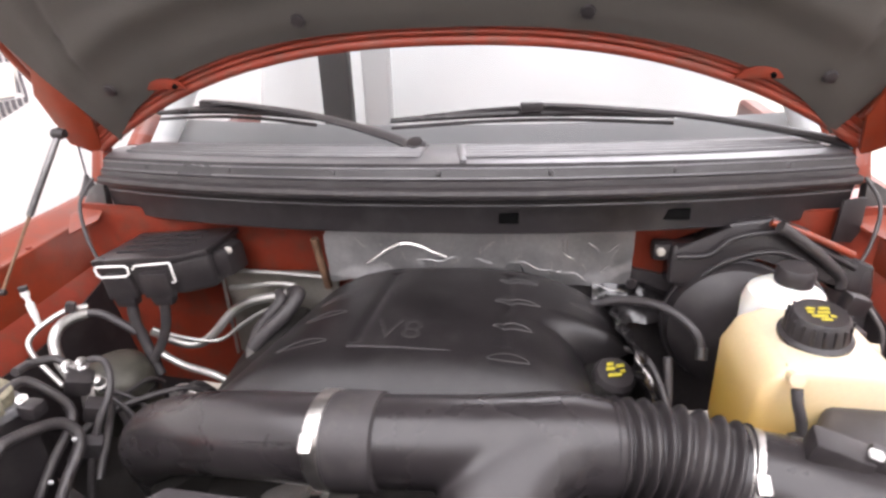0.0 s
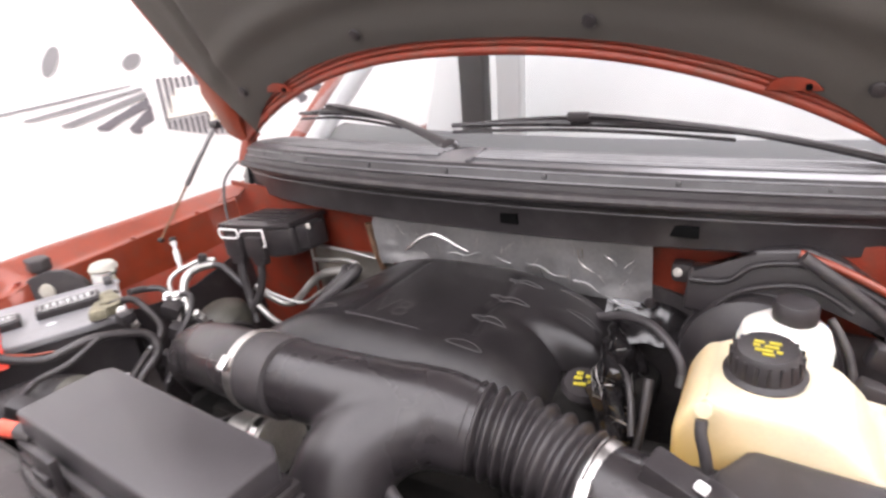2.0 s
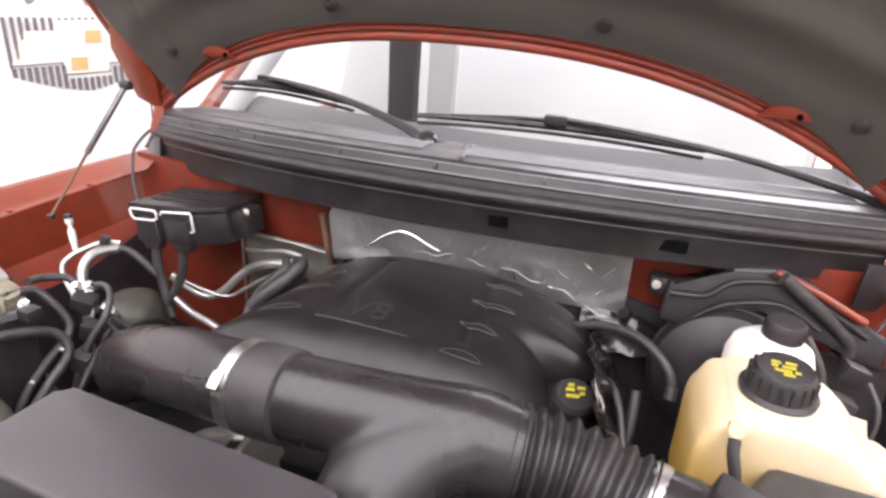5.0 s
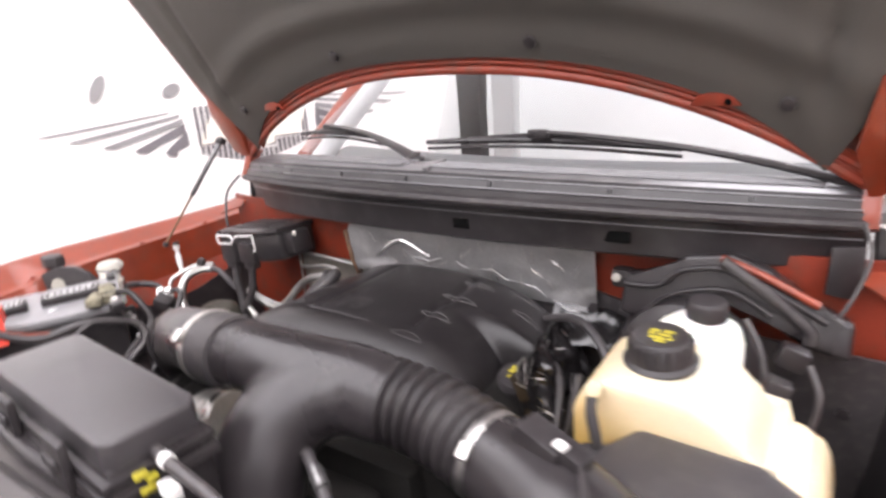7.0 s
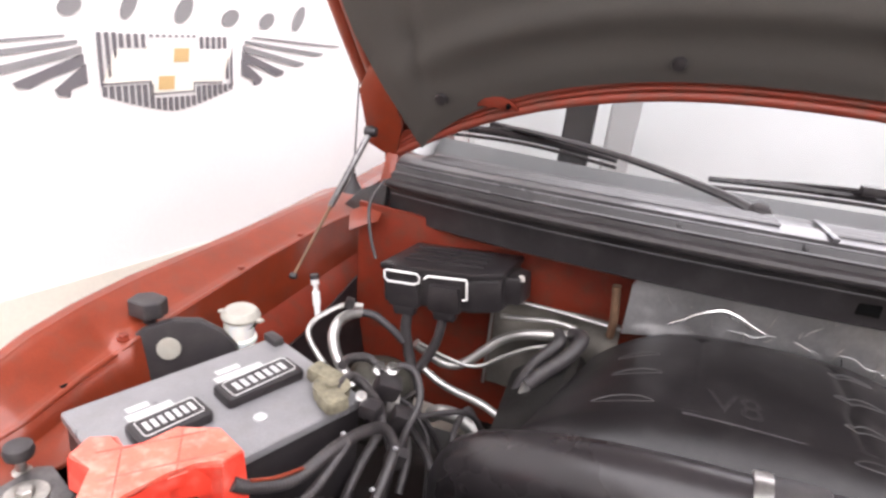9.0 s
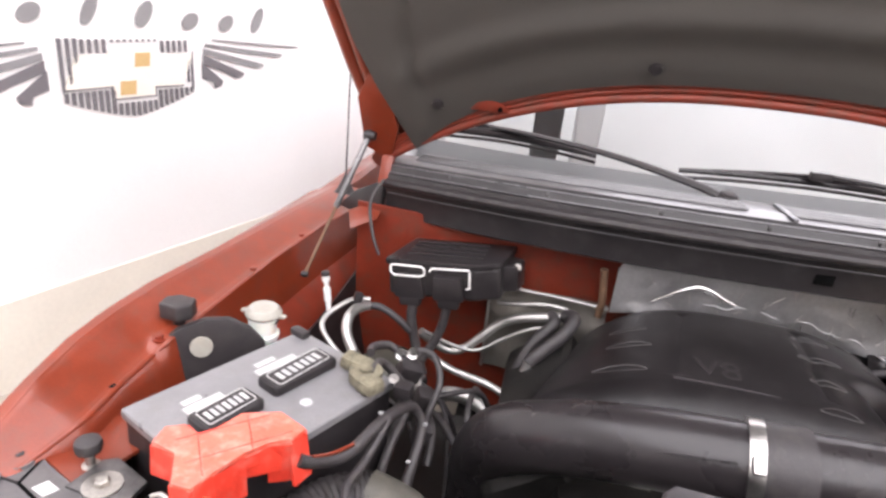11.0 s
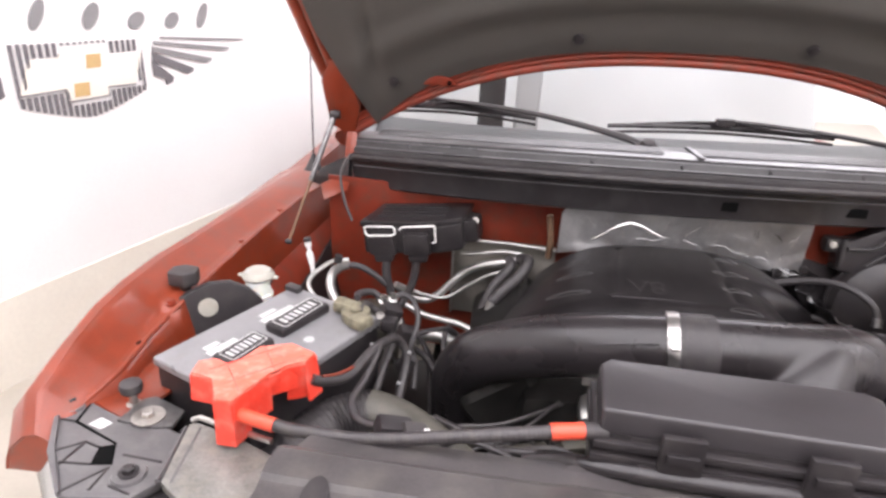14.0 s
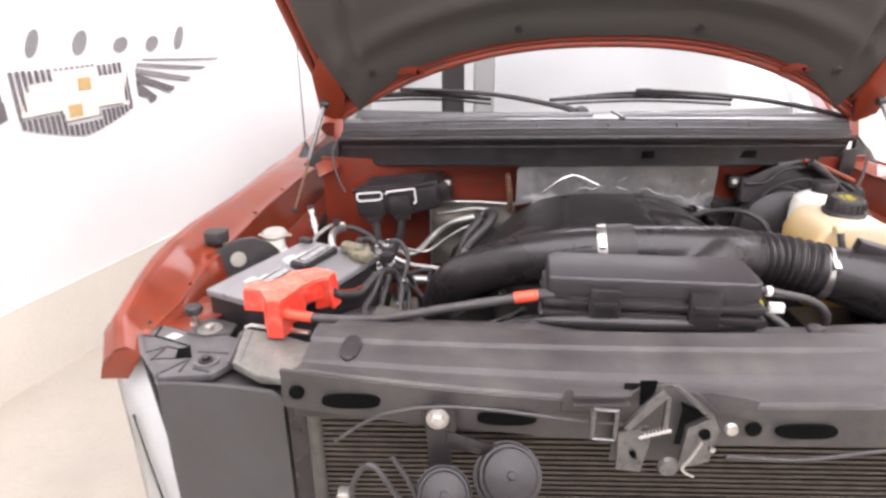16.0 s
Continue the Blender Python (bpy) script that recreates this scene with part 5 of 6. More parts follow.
part("post", lathe_bm([(0.011, 0), (0.009, 0.022), (0, 0.022)], bpt(0.172, 0.030, BT), (0, 0, 1), 18), CORR, bat, "lead terminal post")
tc = thing("battery_clamp", bpt(0.15, 0.04, BT), "corroded battery terminal clamp with bolts", "battery clamp")
part("ring", lathe_bm([(0.012, 0.002), (0.022, 0.002), (0.023, 0.018), (0.013, 0.018)], bpt(0.152, 0.040, BT), (0, 0, 1), 22), CORR, tc)
part("jaw", box_bm(bpt(0.128, 0.030, BT + 0.012), (0.045, 0.026, 0.020), (0, 8, brot + 14), 0.006), CORR, tc)
part("jaw", box_bm(bpt(0.172, 0.055, BT + 0.012), (0.034, 0.030, 0.018), (0, -6, brot - 10), 0.006), CORR, tc)
bolt("bolt", bpt(0.112, 0.022, BT + 0.016), tuple(-bx + Vector((0, 0, 0.5))), 0.0048, GREASE, tc, "bright clamp bolt")
bolt("bolt", bpt(0.188, 0.022, BT + 0.012), (0.2, -0.4, 1), 0.0045, STEEL, tc)
part("junction", box_bm(bpt(0.205, 0.020, BT + 0.002), (0.026, 0.024, 0.020), (0, 0, brot + 20), 0.006), BLACK, tc, "black cable junction")
shift(tc, 0.0217, 0.0005, 0)
# red terminal cover
rc = thing("terminal_cover", bpt(0.10, 0.28, BT), "bright red plastic battery terminal cover", "terminal cover")
RCT = 1.120
RCO = [(-0.660, 0.452), (-0.692, 0.457), (-0.694, 0.484), (-0.676, 0.494), (-0.653, 0.481), (-0.645, 0.488), (-0.631, 0.530), (-0.591, 0.546), (-0.553, 0.527), (-0.561, 0.505), (-0.581, 0.495), (-0.596, 0.472), (-0.612, 0.437), (-0.620, 0.411), (-0.642, 0.412)]
part("shell", prism_bm(RCO[::-1], 0.007, Matrix.Translation((0, 0, RCT)), 0.0018, 2), RED_SHEEN, rc, "", 50)


def cover_wall(name, k0, k1, drop, flare=0.0, thick=0.004):
    """Upright red walls below the shell along its outline, from corner k0 to k1, hanging down by drop."""
    bm = bmesh.new()
    mid_ = Vector((-0.625, 0.47, 0))
    for k in range(k0, k1):
        a, b = Vector((*RCO[k % len(RCO)], 0)), Vector((*RCO[(k + 1) % len(RCO)], 0))
        n = Vector((b.y - a.y, a.x - b.x, 0)).normalized()
        if n.dot((a + b) / 2 - mid_) < 0:
            n = -n
        d = (b - a).normalized() * 0.0015
        o = [a - d, b + d, b + d - n * thick, a - d - n * thick]
        up = [bm.verts.new((p.x, p.y, RCT + 0.003)) for p in o]
        lo = [bm.verts.new((p.x + n.x * flare, p.y + n.y * flare, RCT - drop)) for p in o]
        bm.faces.new(up)
        bm.faces.new(lo[::-1])
        for i in range(4):
            bm.faces.new((up[i], up[(i + 1) % 4], lo[(i + 1) % 4], lo[i]))
    part(name, bm, REDP, rc, "", 40)


cover_wall("lobe_wall", 0, 3, 0.032, 0.003)
cover_wall("rear_wall", 3, 8, 0.020)
cover_wall("side_leg", 8, 10, 0.052, 0.008)
cover_wall("arch_wall", 10, 11, 0.016)
cover_wall("middle_wall", 11, 12, 0.050)
cover_wall("front_leg", 12, 15, 0.060, 0.002)
part("inner_wall", prism_bm([(0, 0), (0.085, 0), (0.085, 0.034), (0, 0.034)], 0.004, frame_m((-0.640, 0.452, RCT - 0.032), (0.075, 0.055, 0), (0, 0, 1)), 0.001), REDP, rc)
for p0, p1 in (((-0.672, 0.468), (-0.600, 0.536)), ((-0.645, 0.440), (-0.565, 0.518)), ((-0.655, 0.482), (-0.618, 0.430)), ((-0.622, 0.528), (-0.590, 0.478))):
    part("mould_line", sweep_bm([(*p0, RCT + 0.0068), (*p1, RCT + 0.0068)], 0.0009, 6), REDP, rc)
tray = thing("battery_tray", bpt(BW / 2, BL / 2, 0.80), "black plastic battery tray and hold-down", "battery tray")
part("floor", box_bm(bpt(BW / 2, BL / 2, BB - 0.012), (BW + 0.05, BL + 0.05, 0.022), (0, 0, brot), 0.006), BLACK, tray)
part("side", box_bm(bpt(-0.018, BL / 2, 0.94), (0.012, BL + 0.04, 0.13), (0, 0, brot), 0.005), BLACK, tray)
part("front_side", box_bm(bpt(BW / 2, BL + 0.020, 0.93), (BW + 0.04, 0.012, 0.12), (0, 0, brot), 0.005), BLACK, tray)
part("leg", box_bm(bpt(BW / 2, BL / 2, 0.80), (BW, BL, 0.16), (0, 0, brot), 0.01), BLACK, tray)
tray_duct = part("ribbed_sleeve", sweep_bm(smooth_line([(-0.615, 0.44, 0.955), (-0.575, 0.50, 0.985), (-0.535, 0.553, 0.995), (-0.488, 0.580, 0.995)], 24), lambda t: 0.036 + 0.0014 * math.cos(t * 150), 20), RUBBER, tray, "ribbed black rubber duct", 70)
part("smooth_end", sweep_bm(smooth_line([(-0.496, 0.578, 0.996), (-0.450, 0.572, 0.990), (-0.395, 0.540, 0.985), (-0.345, 0.505, 0.975), (-0.29, 0.47, 0.95)], 8), lambda t: 0.0375 - 0.012 * t, 22), OLIVE, tray_duct, "smooth dusty olive-grey rubber end", 70)

# ---- left side fittings ----
wf = thing("washer_filler", (-0.738, 0.80, 1.0), "white washer bottle filler with a grey cap", "washer filler")
part("neck", lathe_bm([(0, 0), (0.022, 0), (0.022, 0.05), (0.026, 0.052), (0.026, 0.058), (0.022, 0.06), (0.022, 0.085), (0, 0.085)], (-0.738, 0.800, 0.992), (0, 0, 1), 28), TANKW, wf)
part("cap", lathe_bm([(0, 0), (0.028, 0), (0.029, 0.004), (0.026, 0.010), (0.022, 0.014), (0, 0.015)], (-0.738, 0.805, 1.079), (0, 0, 1), 28), CREAM, wf, "cream snap cap")
for a in (-0.031, 0.031):
    part("tab", box_bm((-0.738 + a, 0.805, 1.081), (0.012, 0.010, 0.004), bevel=0.0015), CREAM, wf)
for zz in (1.046, 1.070):
    part("ring", lathe_bm([(0.021, -0.0018), (0.0245, 0), (0.021, 0.0018)], (-0.738, 0.805, zz), (0, 0, 1), 28), RUBBER, wf, "dark rubber ring")
hb = thing("headlamp_housing_cover", (-0.80, 0.71, 0.95), "rounded black plastic panel with a white disc", "plastic panel")
hbm = frame_m((-0.790, 0.735, 1.02), (0.85, 0.5, 0), (0, 0.15, 1))
part("panel", prism_bm([(-0.13, -0.12), (-0.125, -0.02), (-0.095, 0.035), (-0.05, 0.072), (-0.01, 0.085), (0.025, 0.083), (0.055, 0.065), (0.075, 0.04), (0.08, -0.12)], 0.018, hbm, 0.006), BLACK, hb)
part("disc", lathe_bm([(0, 0), (0.0165, 0), (0.0155, 0.003), (0, 0.004)], hbm @ Vector((-0.0165, 0.043, 0.0178)), (0.5, -0.85, 0.13), 22), CREAM, hb, "pale plastic disc")
bs = thing("bump_stop", (-0.836, 0.728, 1.085), "grey-black rubber hood bump stop block on the fender ledge", "bump stop", "bump stops")
part("block", prism_bm([(-0.022, -0.016), (0.010, -0.020), (0.024, -0.004), (0.020, 0.018), (-0.008, 0.022), (-0.024, 0.008)], 0.026, Matrix.Translation((-0.836, 0.728, 1.097)), 0.004, 3), RUBBER, bs)
part("stem", lathe_bm([(0.009, 0), (0.009, 0.014), (0, 0.014)], (-0.836, 0.728, 1.084), (0, 0, 1), 16), BLACK, bs)
shift(bs, -0.012, 0.018, 0)
shift(wf, -0.010, 0.014, 0.004)
shift(hb, -0.003, 0.010, 0)
bs = thing("bump_stop", (-0.800, 0.492, 1.04), "black rubber hood bump stop on a threaded stud", "bump stop", "bump stops")
part("stud", lathe_bm([(0.010, 0), (0.010, 0.004), (0.0055, 0.006), (0.0055, 0.024), (0, 0.024)], (-0.800, 0.492, 1.038), (0, 0, 1), 16), ZINC, bs, "threaded stud with a nut")
part("rubber", lathe_bm([(0.007, 0), (0.014, 0.002), (0.0155, 0.008), (0.014, 0.015), (0.006, 0.018), (0, 0.018)], (-0.800, 0.492, 1.060), (0, 0, 1), 22), RUBBER, bs)
ant = thing("antenna", (-0.785, 1.290, 1.15), "thin black whip antenna on the fender", "antenna")
part("foot", lathe_bm([(0, 0), (0.024, 0), (0.017, 0.010), (0.008, 0.028), (0.004, 0.04), (0, 0.04)], (-0.785, 1.290, 1.150), (0, 0.05, 1), 20), BLACK, ant)
part("mast", sweep_bm([(-0.785, 1.292, 1.185), (-0.785, 1.305, 1.75)], lambda t: 0.0020 - 0.0010 * t, 8), BLACK, ant)

ac = thing("air_conditioning_pipes", (-0.6, 0.9, 0.95), "bright aluminium air conditioning pipes", "pipe")
tube("thick_pipe", [(-0.590, 0.885, 0.965), (-0.625, 0.902, 0.995), (-0.645, 0.922, 1.020), (-0.648, 0.945, 1.037), (-0.640, 0.970, 1.042), (-0.628, 0.992, 1.040)], 0.0094, ALU, ac, "", 14)
tube("thin_pipe", [(-0.615, 0.880, 0.970), (-0.665, 0.902, 1.000), (-0.688, 0.918, 1.020), (-0.689, 0.938, 1.032), (-0.675, 0.962, 1.042), (-0.655, 0.985, 1.049), (-0.628, 1.0, 1.048)], 0.0050, ALU, ac, "", 12)
tube("black_hose", [(-0.632, 0.988, 1.0405), (-0.605, 0.996, 1.037), (-0.572, 0.993, 1.022), (-0.548, 0.996, 1.0)], 0.0070, GREY_P, ac, "black rubber hose", 14)
part("port_plug", box_bm((-0.644, 0.980, 1.058), (0.016, 0.016, 0.018), (0, 15, 20), 0.004), BLACK, ac, "small black plug")
part("service_port", lathe_bm([(0.005, 0), (0.005, 0.020), (0.0065, 0.021), (0.0065, 0.044), (0.0042, 0.046), (0.0042, 0.056), (0.007, 0.058), (0.007, 0.066), (0, 0.068)], (-0.689, 0.953, 1.034), (-0.16, 0.08, 1), 16), WHITEP, ac, "pale service port")
part("port_cap", lathe_bm([(0, 0), (0.0075, 0), (0.0075, 0.008), (0, 0.009)], (-0.6995, 0.9585, 1.100), (-0.16, 0.08, 1), 14), RUBBER, ac, "dark port cap")
tube("thick_pipe", [(-0.532, 1.015, 0.992), (-0.505, 1.028, 0.966), (-0.477, 1.037, 0.951), (-0.445, 1.045, 0.960), (-0.395, 1.056, 1.010), (-0.355, 1.055, 1.034), (-0.301, 1.050, 1.049), (-0.265, 1.052, 1.056)], 0.0086, ALU, ac, "", 14)
tube("thin_pipe", [(-0.527, 1.010, 0.998), (-0.475, 1.030, 0.968), (-0.425, 1.043, 0.958), (-0.380, 1.052, 0.986), (-0.335, 1.050, 1.016), (-0.285, 1.048, 1.034)], 0.0038, ALU, ac, "", 12)
tube("thin_pipe", [(-0.40, 1.074, 1.050), (-0.36, 1.070, 1.056), (-0.31, 1.064, 1.066), (-0.27, 1.058, 1.066)], 0.0045, ALU, ac, "", 12)
tube("lower_pipe", [(-0.510, 0.992, 0.962), (-0.462, 0.980, 0.945), (-0.387, 0.953, 0.945), (-0.33, 0.93, 0.93)], 0.0068, ALU, ac, "", 12)
tube("lower_pipe", [(-0.475, 0.955, 0.900), (-0.453, 0.945, 0.918), (-0.410, 0.930, 0.922), (-0.36, 0.91, 0.90)], 0.013, ALU, ac, "", 14)
tube("firewall_hose", [(-0.275, 1.052, 1.056), (-0.258, 1.035, 1.062), (-0.272, 1.008, 1.042), (-0.305, 0.985, 1.014), (-0.326, 0.972, 0.992)], 0.0125, RUBBER, ac, "dark rubber hose", 14)
part("hose_fitting", sweep_bm([(-0.325, 0.9725, 0.994), (-0.331, 0.968, 0.968), (-0.333, 0.966, 0.945)], 0.0105, 14), ALU, ac, "bright crimped hose end")
tube("firewall_hose", [(-0.300, 1.056, 1.052), (-0.292, 1.035, 1.045), (-0.325, 1.012, 1.008), (-0.345, 0.99, 0.96)], 0.011, RUBBER, ac, "dark rubber hose", 14)
acc = thing("accumulator", (-0.572, 0.958, 0.85), "dusty olive-black air conditioning canister below the pipes", "accumulator")
part("canister", lathe_bm([(0, 0), (0.056, 0), (0.058, 0.01), (0.058, 0.085), (0.052, 0.108), (0.036, 0.119), (0, 0.122)], (-0.572, 0.958, 0.852), (0.05, -0.15, 1), 32), OLIVED, acc, "", 60)
part("band", lathe_bm([(0.056, 0.06), (0.0605, 0.061), (0.0605, 0.075), (0.056, 0.076)], (-0.572, 0.958, 0.852), (0.05, -0.15, 1), 32), IRON, acc, "dark metal band")

loom = thing("wiring_harness", (-0.5, 0.72, 1.0), "black taped wiring harness beside the battery", "wiring harness")
tube("cable", [bpt(0.180, 0.030, BT + 0.014), (-0.530, 0.735, 1.092), (-0.508, 0.748, 1.065), (-0.492, 0.752, 1.035), (-0.488, 0.735, 1.015), (-0.498, 0.70, 0.985), (-0.505, 0.66, 0.94), (-0.505, 0.63, 0.86)], 0.0066, CABLE, loom, "thick black cable", 12)
tube("cable", [(-0.556, 0.512, 1.096), (-0.545, 0.528, 1.082), (-0.520, 0.569, 1.066), (-0.498, 0.627, 1.073), (-0.482, 0.685, 1.060), (-0.472, 0.716, 1.040), (-0.459, 0.715, 1.012), (-0.460, 0.675, 0.982), (-0.466, 0.64, 0.94), (-0.47, 0.61, 0.86)], 0.0076, CABLE, loom, "thick corrugated black cable", 14)
tube("cable", [(-0.490, 0.640, 1.072), (-0.500, 0.590, 1.050), (-0.508, 0.540, 1.045), (-0.492, 0.508, 1.040), (-0.462, 0.492, 1.045)], 0.0058, CABLE, loom, "thin corrugated black cable", 14)
tube("red_stripe", [(-0.545, 0.527, 1.0905), (-0.530, 0.552, 1.0795), (-0.515, 0.580, 1.0740)], 0.0022, RED, loom, "dark red wire", 8)
tube("cable", [(-0.505, 0.806, 1.070), (-0.484, 0.815, 1.074), (-0.464, 0.808, 1.068), (-0.450, 0.782, 1.045), (-0.458, 0.750, 1.008), (-0.468, 0.72, 0.94), (-0.47, 0.70, 0.85)], 0.0052, RUBBER, loom, "", 12)
tube("cable", [(-0.515, 0.800, 1.068), (-0.535, 0.800, 1.082), (-0.552, 0.775, 1.090), (-0.548, 0.745, 1.098)], 0.0062, CABLE, loom, "", 12)
tube("thin_wire", [(-0.47, 0.80, 1.02), (-0.44, 0.80, 0.98), (-0.425, 0.77, 0.92), (-0.42, 0.75, 0.85)], 0.0035, RUBBER, loom, "", 10)
tube("thin_wire", [(-0.50, 0.83, 1.01), (-0.46, 0.84, 0.98), (-0.43, 0.85, 0.92), (-0.42, 0.85, 0.85)], 0.0040, RUBBER, loom, "", 10)
for c, s, m_ in (((-0.500, 0.790, 1.050), (0.035, 0.03, 0.03), BLACK), ((-0.470, 0.770, 1.02), (0.03, 0.025, 0.03), BLACK), ((-0.462, 0.735, 0.985), (0.025, 0.02, 0.03), GREY_P), ((-0.440, 0.490, 1.046), (0.05, 0.028, 0.024), BLACK), ((-0.412, 0.489, 1.045), (0.034, 0.022, 0.018), CABLE)):
    part("connector", box_bm(c, s, (10, 20, 25), 0.005), m_, loom, "plug connector")
for c in ((-0.505, 0.660, 1.064), (-0.462, 0.702, 0.998), (-0.452, 0.700, 1.03), (-0.462, 0.655, 1.0)):
    part("pale_clip", box_bm(c, (0.006, 0.004, 0.005), (20, 30, 40), 0.0015), LABEL_G, loom, "white plastic clip")
part("clip_end", box_bm((-0.395, 0.488, 1.047), (0.010, 0.009, 0.007), (15, 25, 20), 0.003), WHITEP, loom, "white connector end")
for a, b, c, r_ in (((-0.36, 0.61, 0.965), (-0.29, 0.615, 0.975), (-0.20, 0.66, 0.99), 0.0035), ((-0.31, 0.575, 0.965), (-0.25, 0.61, 0.985), (-0.185, 0.69, 0.995), 0.0022), ((-0.40, 0.63, 0.96), (-0.33, 0.585, 0.965), (-0.24, 0.56, 0.95), 0.006), ((-0.22, 0.58, 0.98), (-0.18, 0.60, 1.0), (-0.15, 0.62, 0.99), 0.006)):
    tube("thin_wire", [a, b, c], r_, CABLE, loom, "", 8)
for c, s in (((-0.345, 0.595, 0.955), (0.05, 0.03, 0.02)), ((-0.25, 0.575, 0.945), (0.09, 0.05, 0.02)), ((-0.19, 0.60, 0.965), (0.05, 0.04, 0.02))):
    part("loom_bracket", box_bm(c, s, (12, 8, 24), 0.006), OLIVE, loom, "dusty olive bracket")
for c in ((-0.320, 0.583, 0.982), (-0.180, 0.668, 0.985), (-0.235, 0.56, 0.965), (-0.205, 0.60, 0.985)):
    part("pale_clip", box_bm(c, (0.006, 0.004, 0.005), (20, 30, 40), 0.0015), LABEL_G, loom, "white plastic clip")
rnd = random.Random(23)
for k in range(9):
    x0, y0 = -0.36 + 0.20 * rnd.random(), 0.50 + 0.10 * rnd.random()
    pts = [(x0 + 0.045 * i * (0.6 + 0.6 * rnd.random()), y0 + 0.03 * i * (rnd.random() - 0.2), 0.965 + 0.02 * rnd.random() - 0.006 * (i - 1.5) ** 2) for i in range(4)]
    tube("thin_wire", pts, 0.0016 + 0.002 * rnd.random(), RUBBER, loom, "", 8)
    part("connector", box_bm(pts[3], (0.018, 0.013, 0.012), (30 * rnd.random(), 20, 90 * rnd.random()), 0.003), BLACK if k % 3 else GREY_P, loom, "small plug connector")
part("strap", box_bm((-0.158, 0.695, 0.985), (0.026, 0.004, 0.055), (-20, 0, 0), 0.001), ZINC, loom, "dull metal strap")
for x, y, z in ((-0.500, 0.806, 1.068), (-0.516, 0.798, 1.068)):
    part("metal_nut", lathe_bm([(0, 0), (0.011, 0), (0.011, 0.003), (0.0078, 0.003), (0.0078, 0.011), (0, 0.012)], (x, y, z), (0.2, -0.3, 1), 6), CHROME, loom, "bright steel nut")
part("strap", box_bm((-0.487, 0.782, 1.030), (0.018, 0.003, 0.040), (-18, 0, 18), 0.001), STEEL, loom, "bright metal strap")

for c, r_, h_ in (((-0.528, 0.862, 0.985), 0.011, 0.028), ((-0.640, 0.790, 0.985), 0.010, 0.025)):
    part("pipe_fitting", lathe_bm([(0, 0), (r_, 0), (r_, h_ * 0.4), (r_ * 0.7, h_ * 0.45), (r_ * 0.7, h_ * 0.9), (0, h_)], c, (c[0] + 0.55, -0.4, 1), 12), ALU, ac, "bright pipe fitting")

hoses = thing("vacuum_hoses", (-0.52, 0.84, 0.95), "tangle of thin black hoses behind the battery", "hose")
rnd = random.Random(11)
for k in range(7):
    x0, y0 = -0.62 + 0.22 * rnd.random(), 0.70 + 0.10 * rnd.random()
    x1, y1 = -0.60 + 0.24 * rnd.random(), 0.88 + 0.10 * rnd.random()
    za, zb, zc = 0.92 + 0.04 * rnd.random(), 0.96 + 0.04 * rnd.random(), 0.90 + 0.05 * rnd.random()
    mx_, my_ = (x0 + x1) / 2 + 0.05 * (rnd.random() - 0.5), (y0 + y1) / 2
    tube("hose", [(x0, y0, za), (x0 * 0.6 + mx_ * 0.4, y0 * 0.5 + my_ * 0.5, zb), (mx_ * 0.4 + x1 * 0.6, my_ * 0.5 + y1 * 0.5, zb - 0.01), (x1, y1, zc)], 0.0028 + 0.003 * rnd.random(), RUBBER, hoses, "", 10)

# ---- fuse box ----
fb = thing("fuse_box", (-0.065, 0.48, 1.05), "black plastic fuse box with a latched lid", "fuse box")
fm = frame_m((-0.199, 0.393, 1.026), (0.9964, -0.0844, 0), (0.0844, 0.9964, 0))
FX, FY = 0.312, 0.104
part("lid", prism_bm([(0, 0.0), (FX - 0.012, 0), (FX, 0.01), (FX - 0.004, FY - 0.01), (FX - 0.02, FY), (0.012, FY), (0.0, FY - 0.015)], 0.032, fm @ Matrix.Translation((0, 0, 0.122)), 0.0045, 3), LIDP, fb, "flat black lid", 60)
part("rim", prism_bm([(-0.006, -0.008), (FX + 0.004, -0.008), (FX + 0.004, FY + 0.004), (-0.006, FY + 0.004)], 0.010, fm @ Matrix.Translation((0, 0, 0.108)), 0.003), BLACK, fb)
part("rim", prism_bm([(-0.008, -0.010), (FX + 0.006, -0.010), (FX + 0.006, FY + 0.006), (-0.008, FY + 0.006)], 0.012, fm @ Matrix.Translation((0, 0, 0.090)), 0.003), BLACK, fb)
part("body", prism_bm([(0, 0), (FX, 0), (FX, FY), (0, FY)], 0.175, fm @ Matrix.Translation((0, 0, -0.05)), 0.006), BLACK_S, fb)
for x0 in (0.062, 0.205):
    la = part("latch", prism_bm([(0, 0), (0.045, 0), (0.045, 0.010), (0, 0.010)], 0.058, fm @ Matrix.Translation((x0, -0.018, 0.084)), 0.003), BLACK, fb, "black snap latch")
    part("catch", prism_bm([(0.006, 0), (0.039, 0), (0.039, 0.006), (0.006, 0.006)], 0.012, fm @ Matrix.Translation((x0, -0.023, 0.112)), 0.002), BLACK, la)
part("emblem", lathe_bm([(0, 0), (0.016, 0), (0.015, 0.0012), (0, 0.0012)], fm @ Vector((0.15, 0.055, 0.1515)), (0, 0, 1), 24), BLACK_S, fb)
for dx, dz, w_ in ((0.0, 0.0, 0.016), (0.006, 0.009, 0.012), (-0.004, 0.018, 0.014)):
    part("yellow_mark", box_bm(fm @ Vector((FX + 0.004, 0.030 + dx, 0.094 + dz)), (0.010, w_, 0.006), (0, 0, -5), 0.0015), YELLOW, fb, "yellow printed mark")
cb = thing("battery_cable", (-0.45, 0.39, 1.1), "thick black battery cable with red ends", "cable")
tube("red_end", [(-0.640, 0.432, 1.098), (-0.605, 0.420, 1.098), (-0.568, 0.410, 1.098)], 0.0088, REDTAPE, cb, "orange-red sleeve", 14)
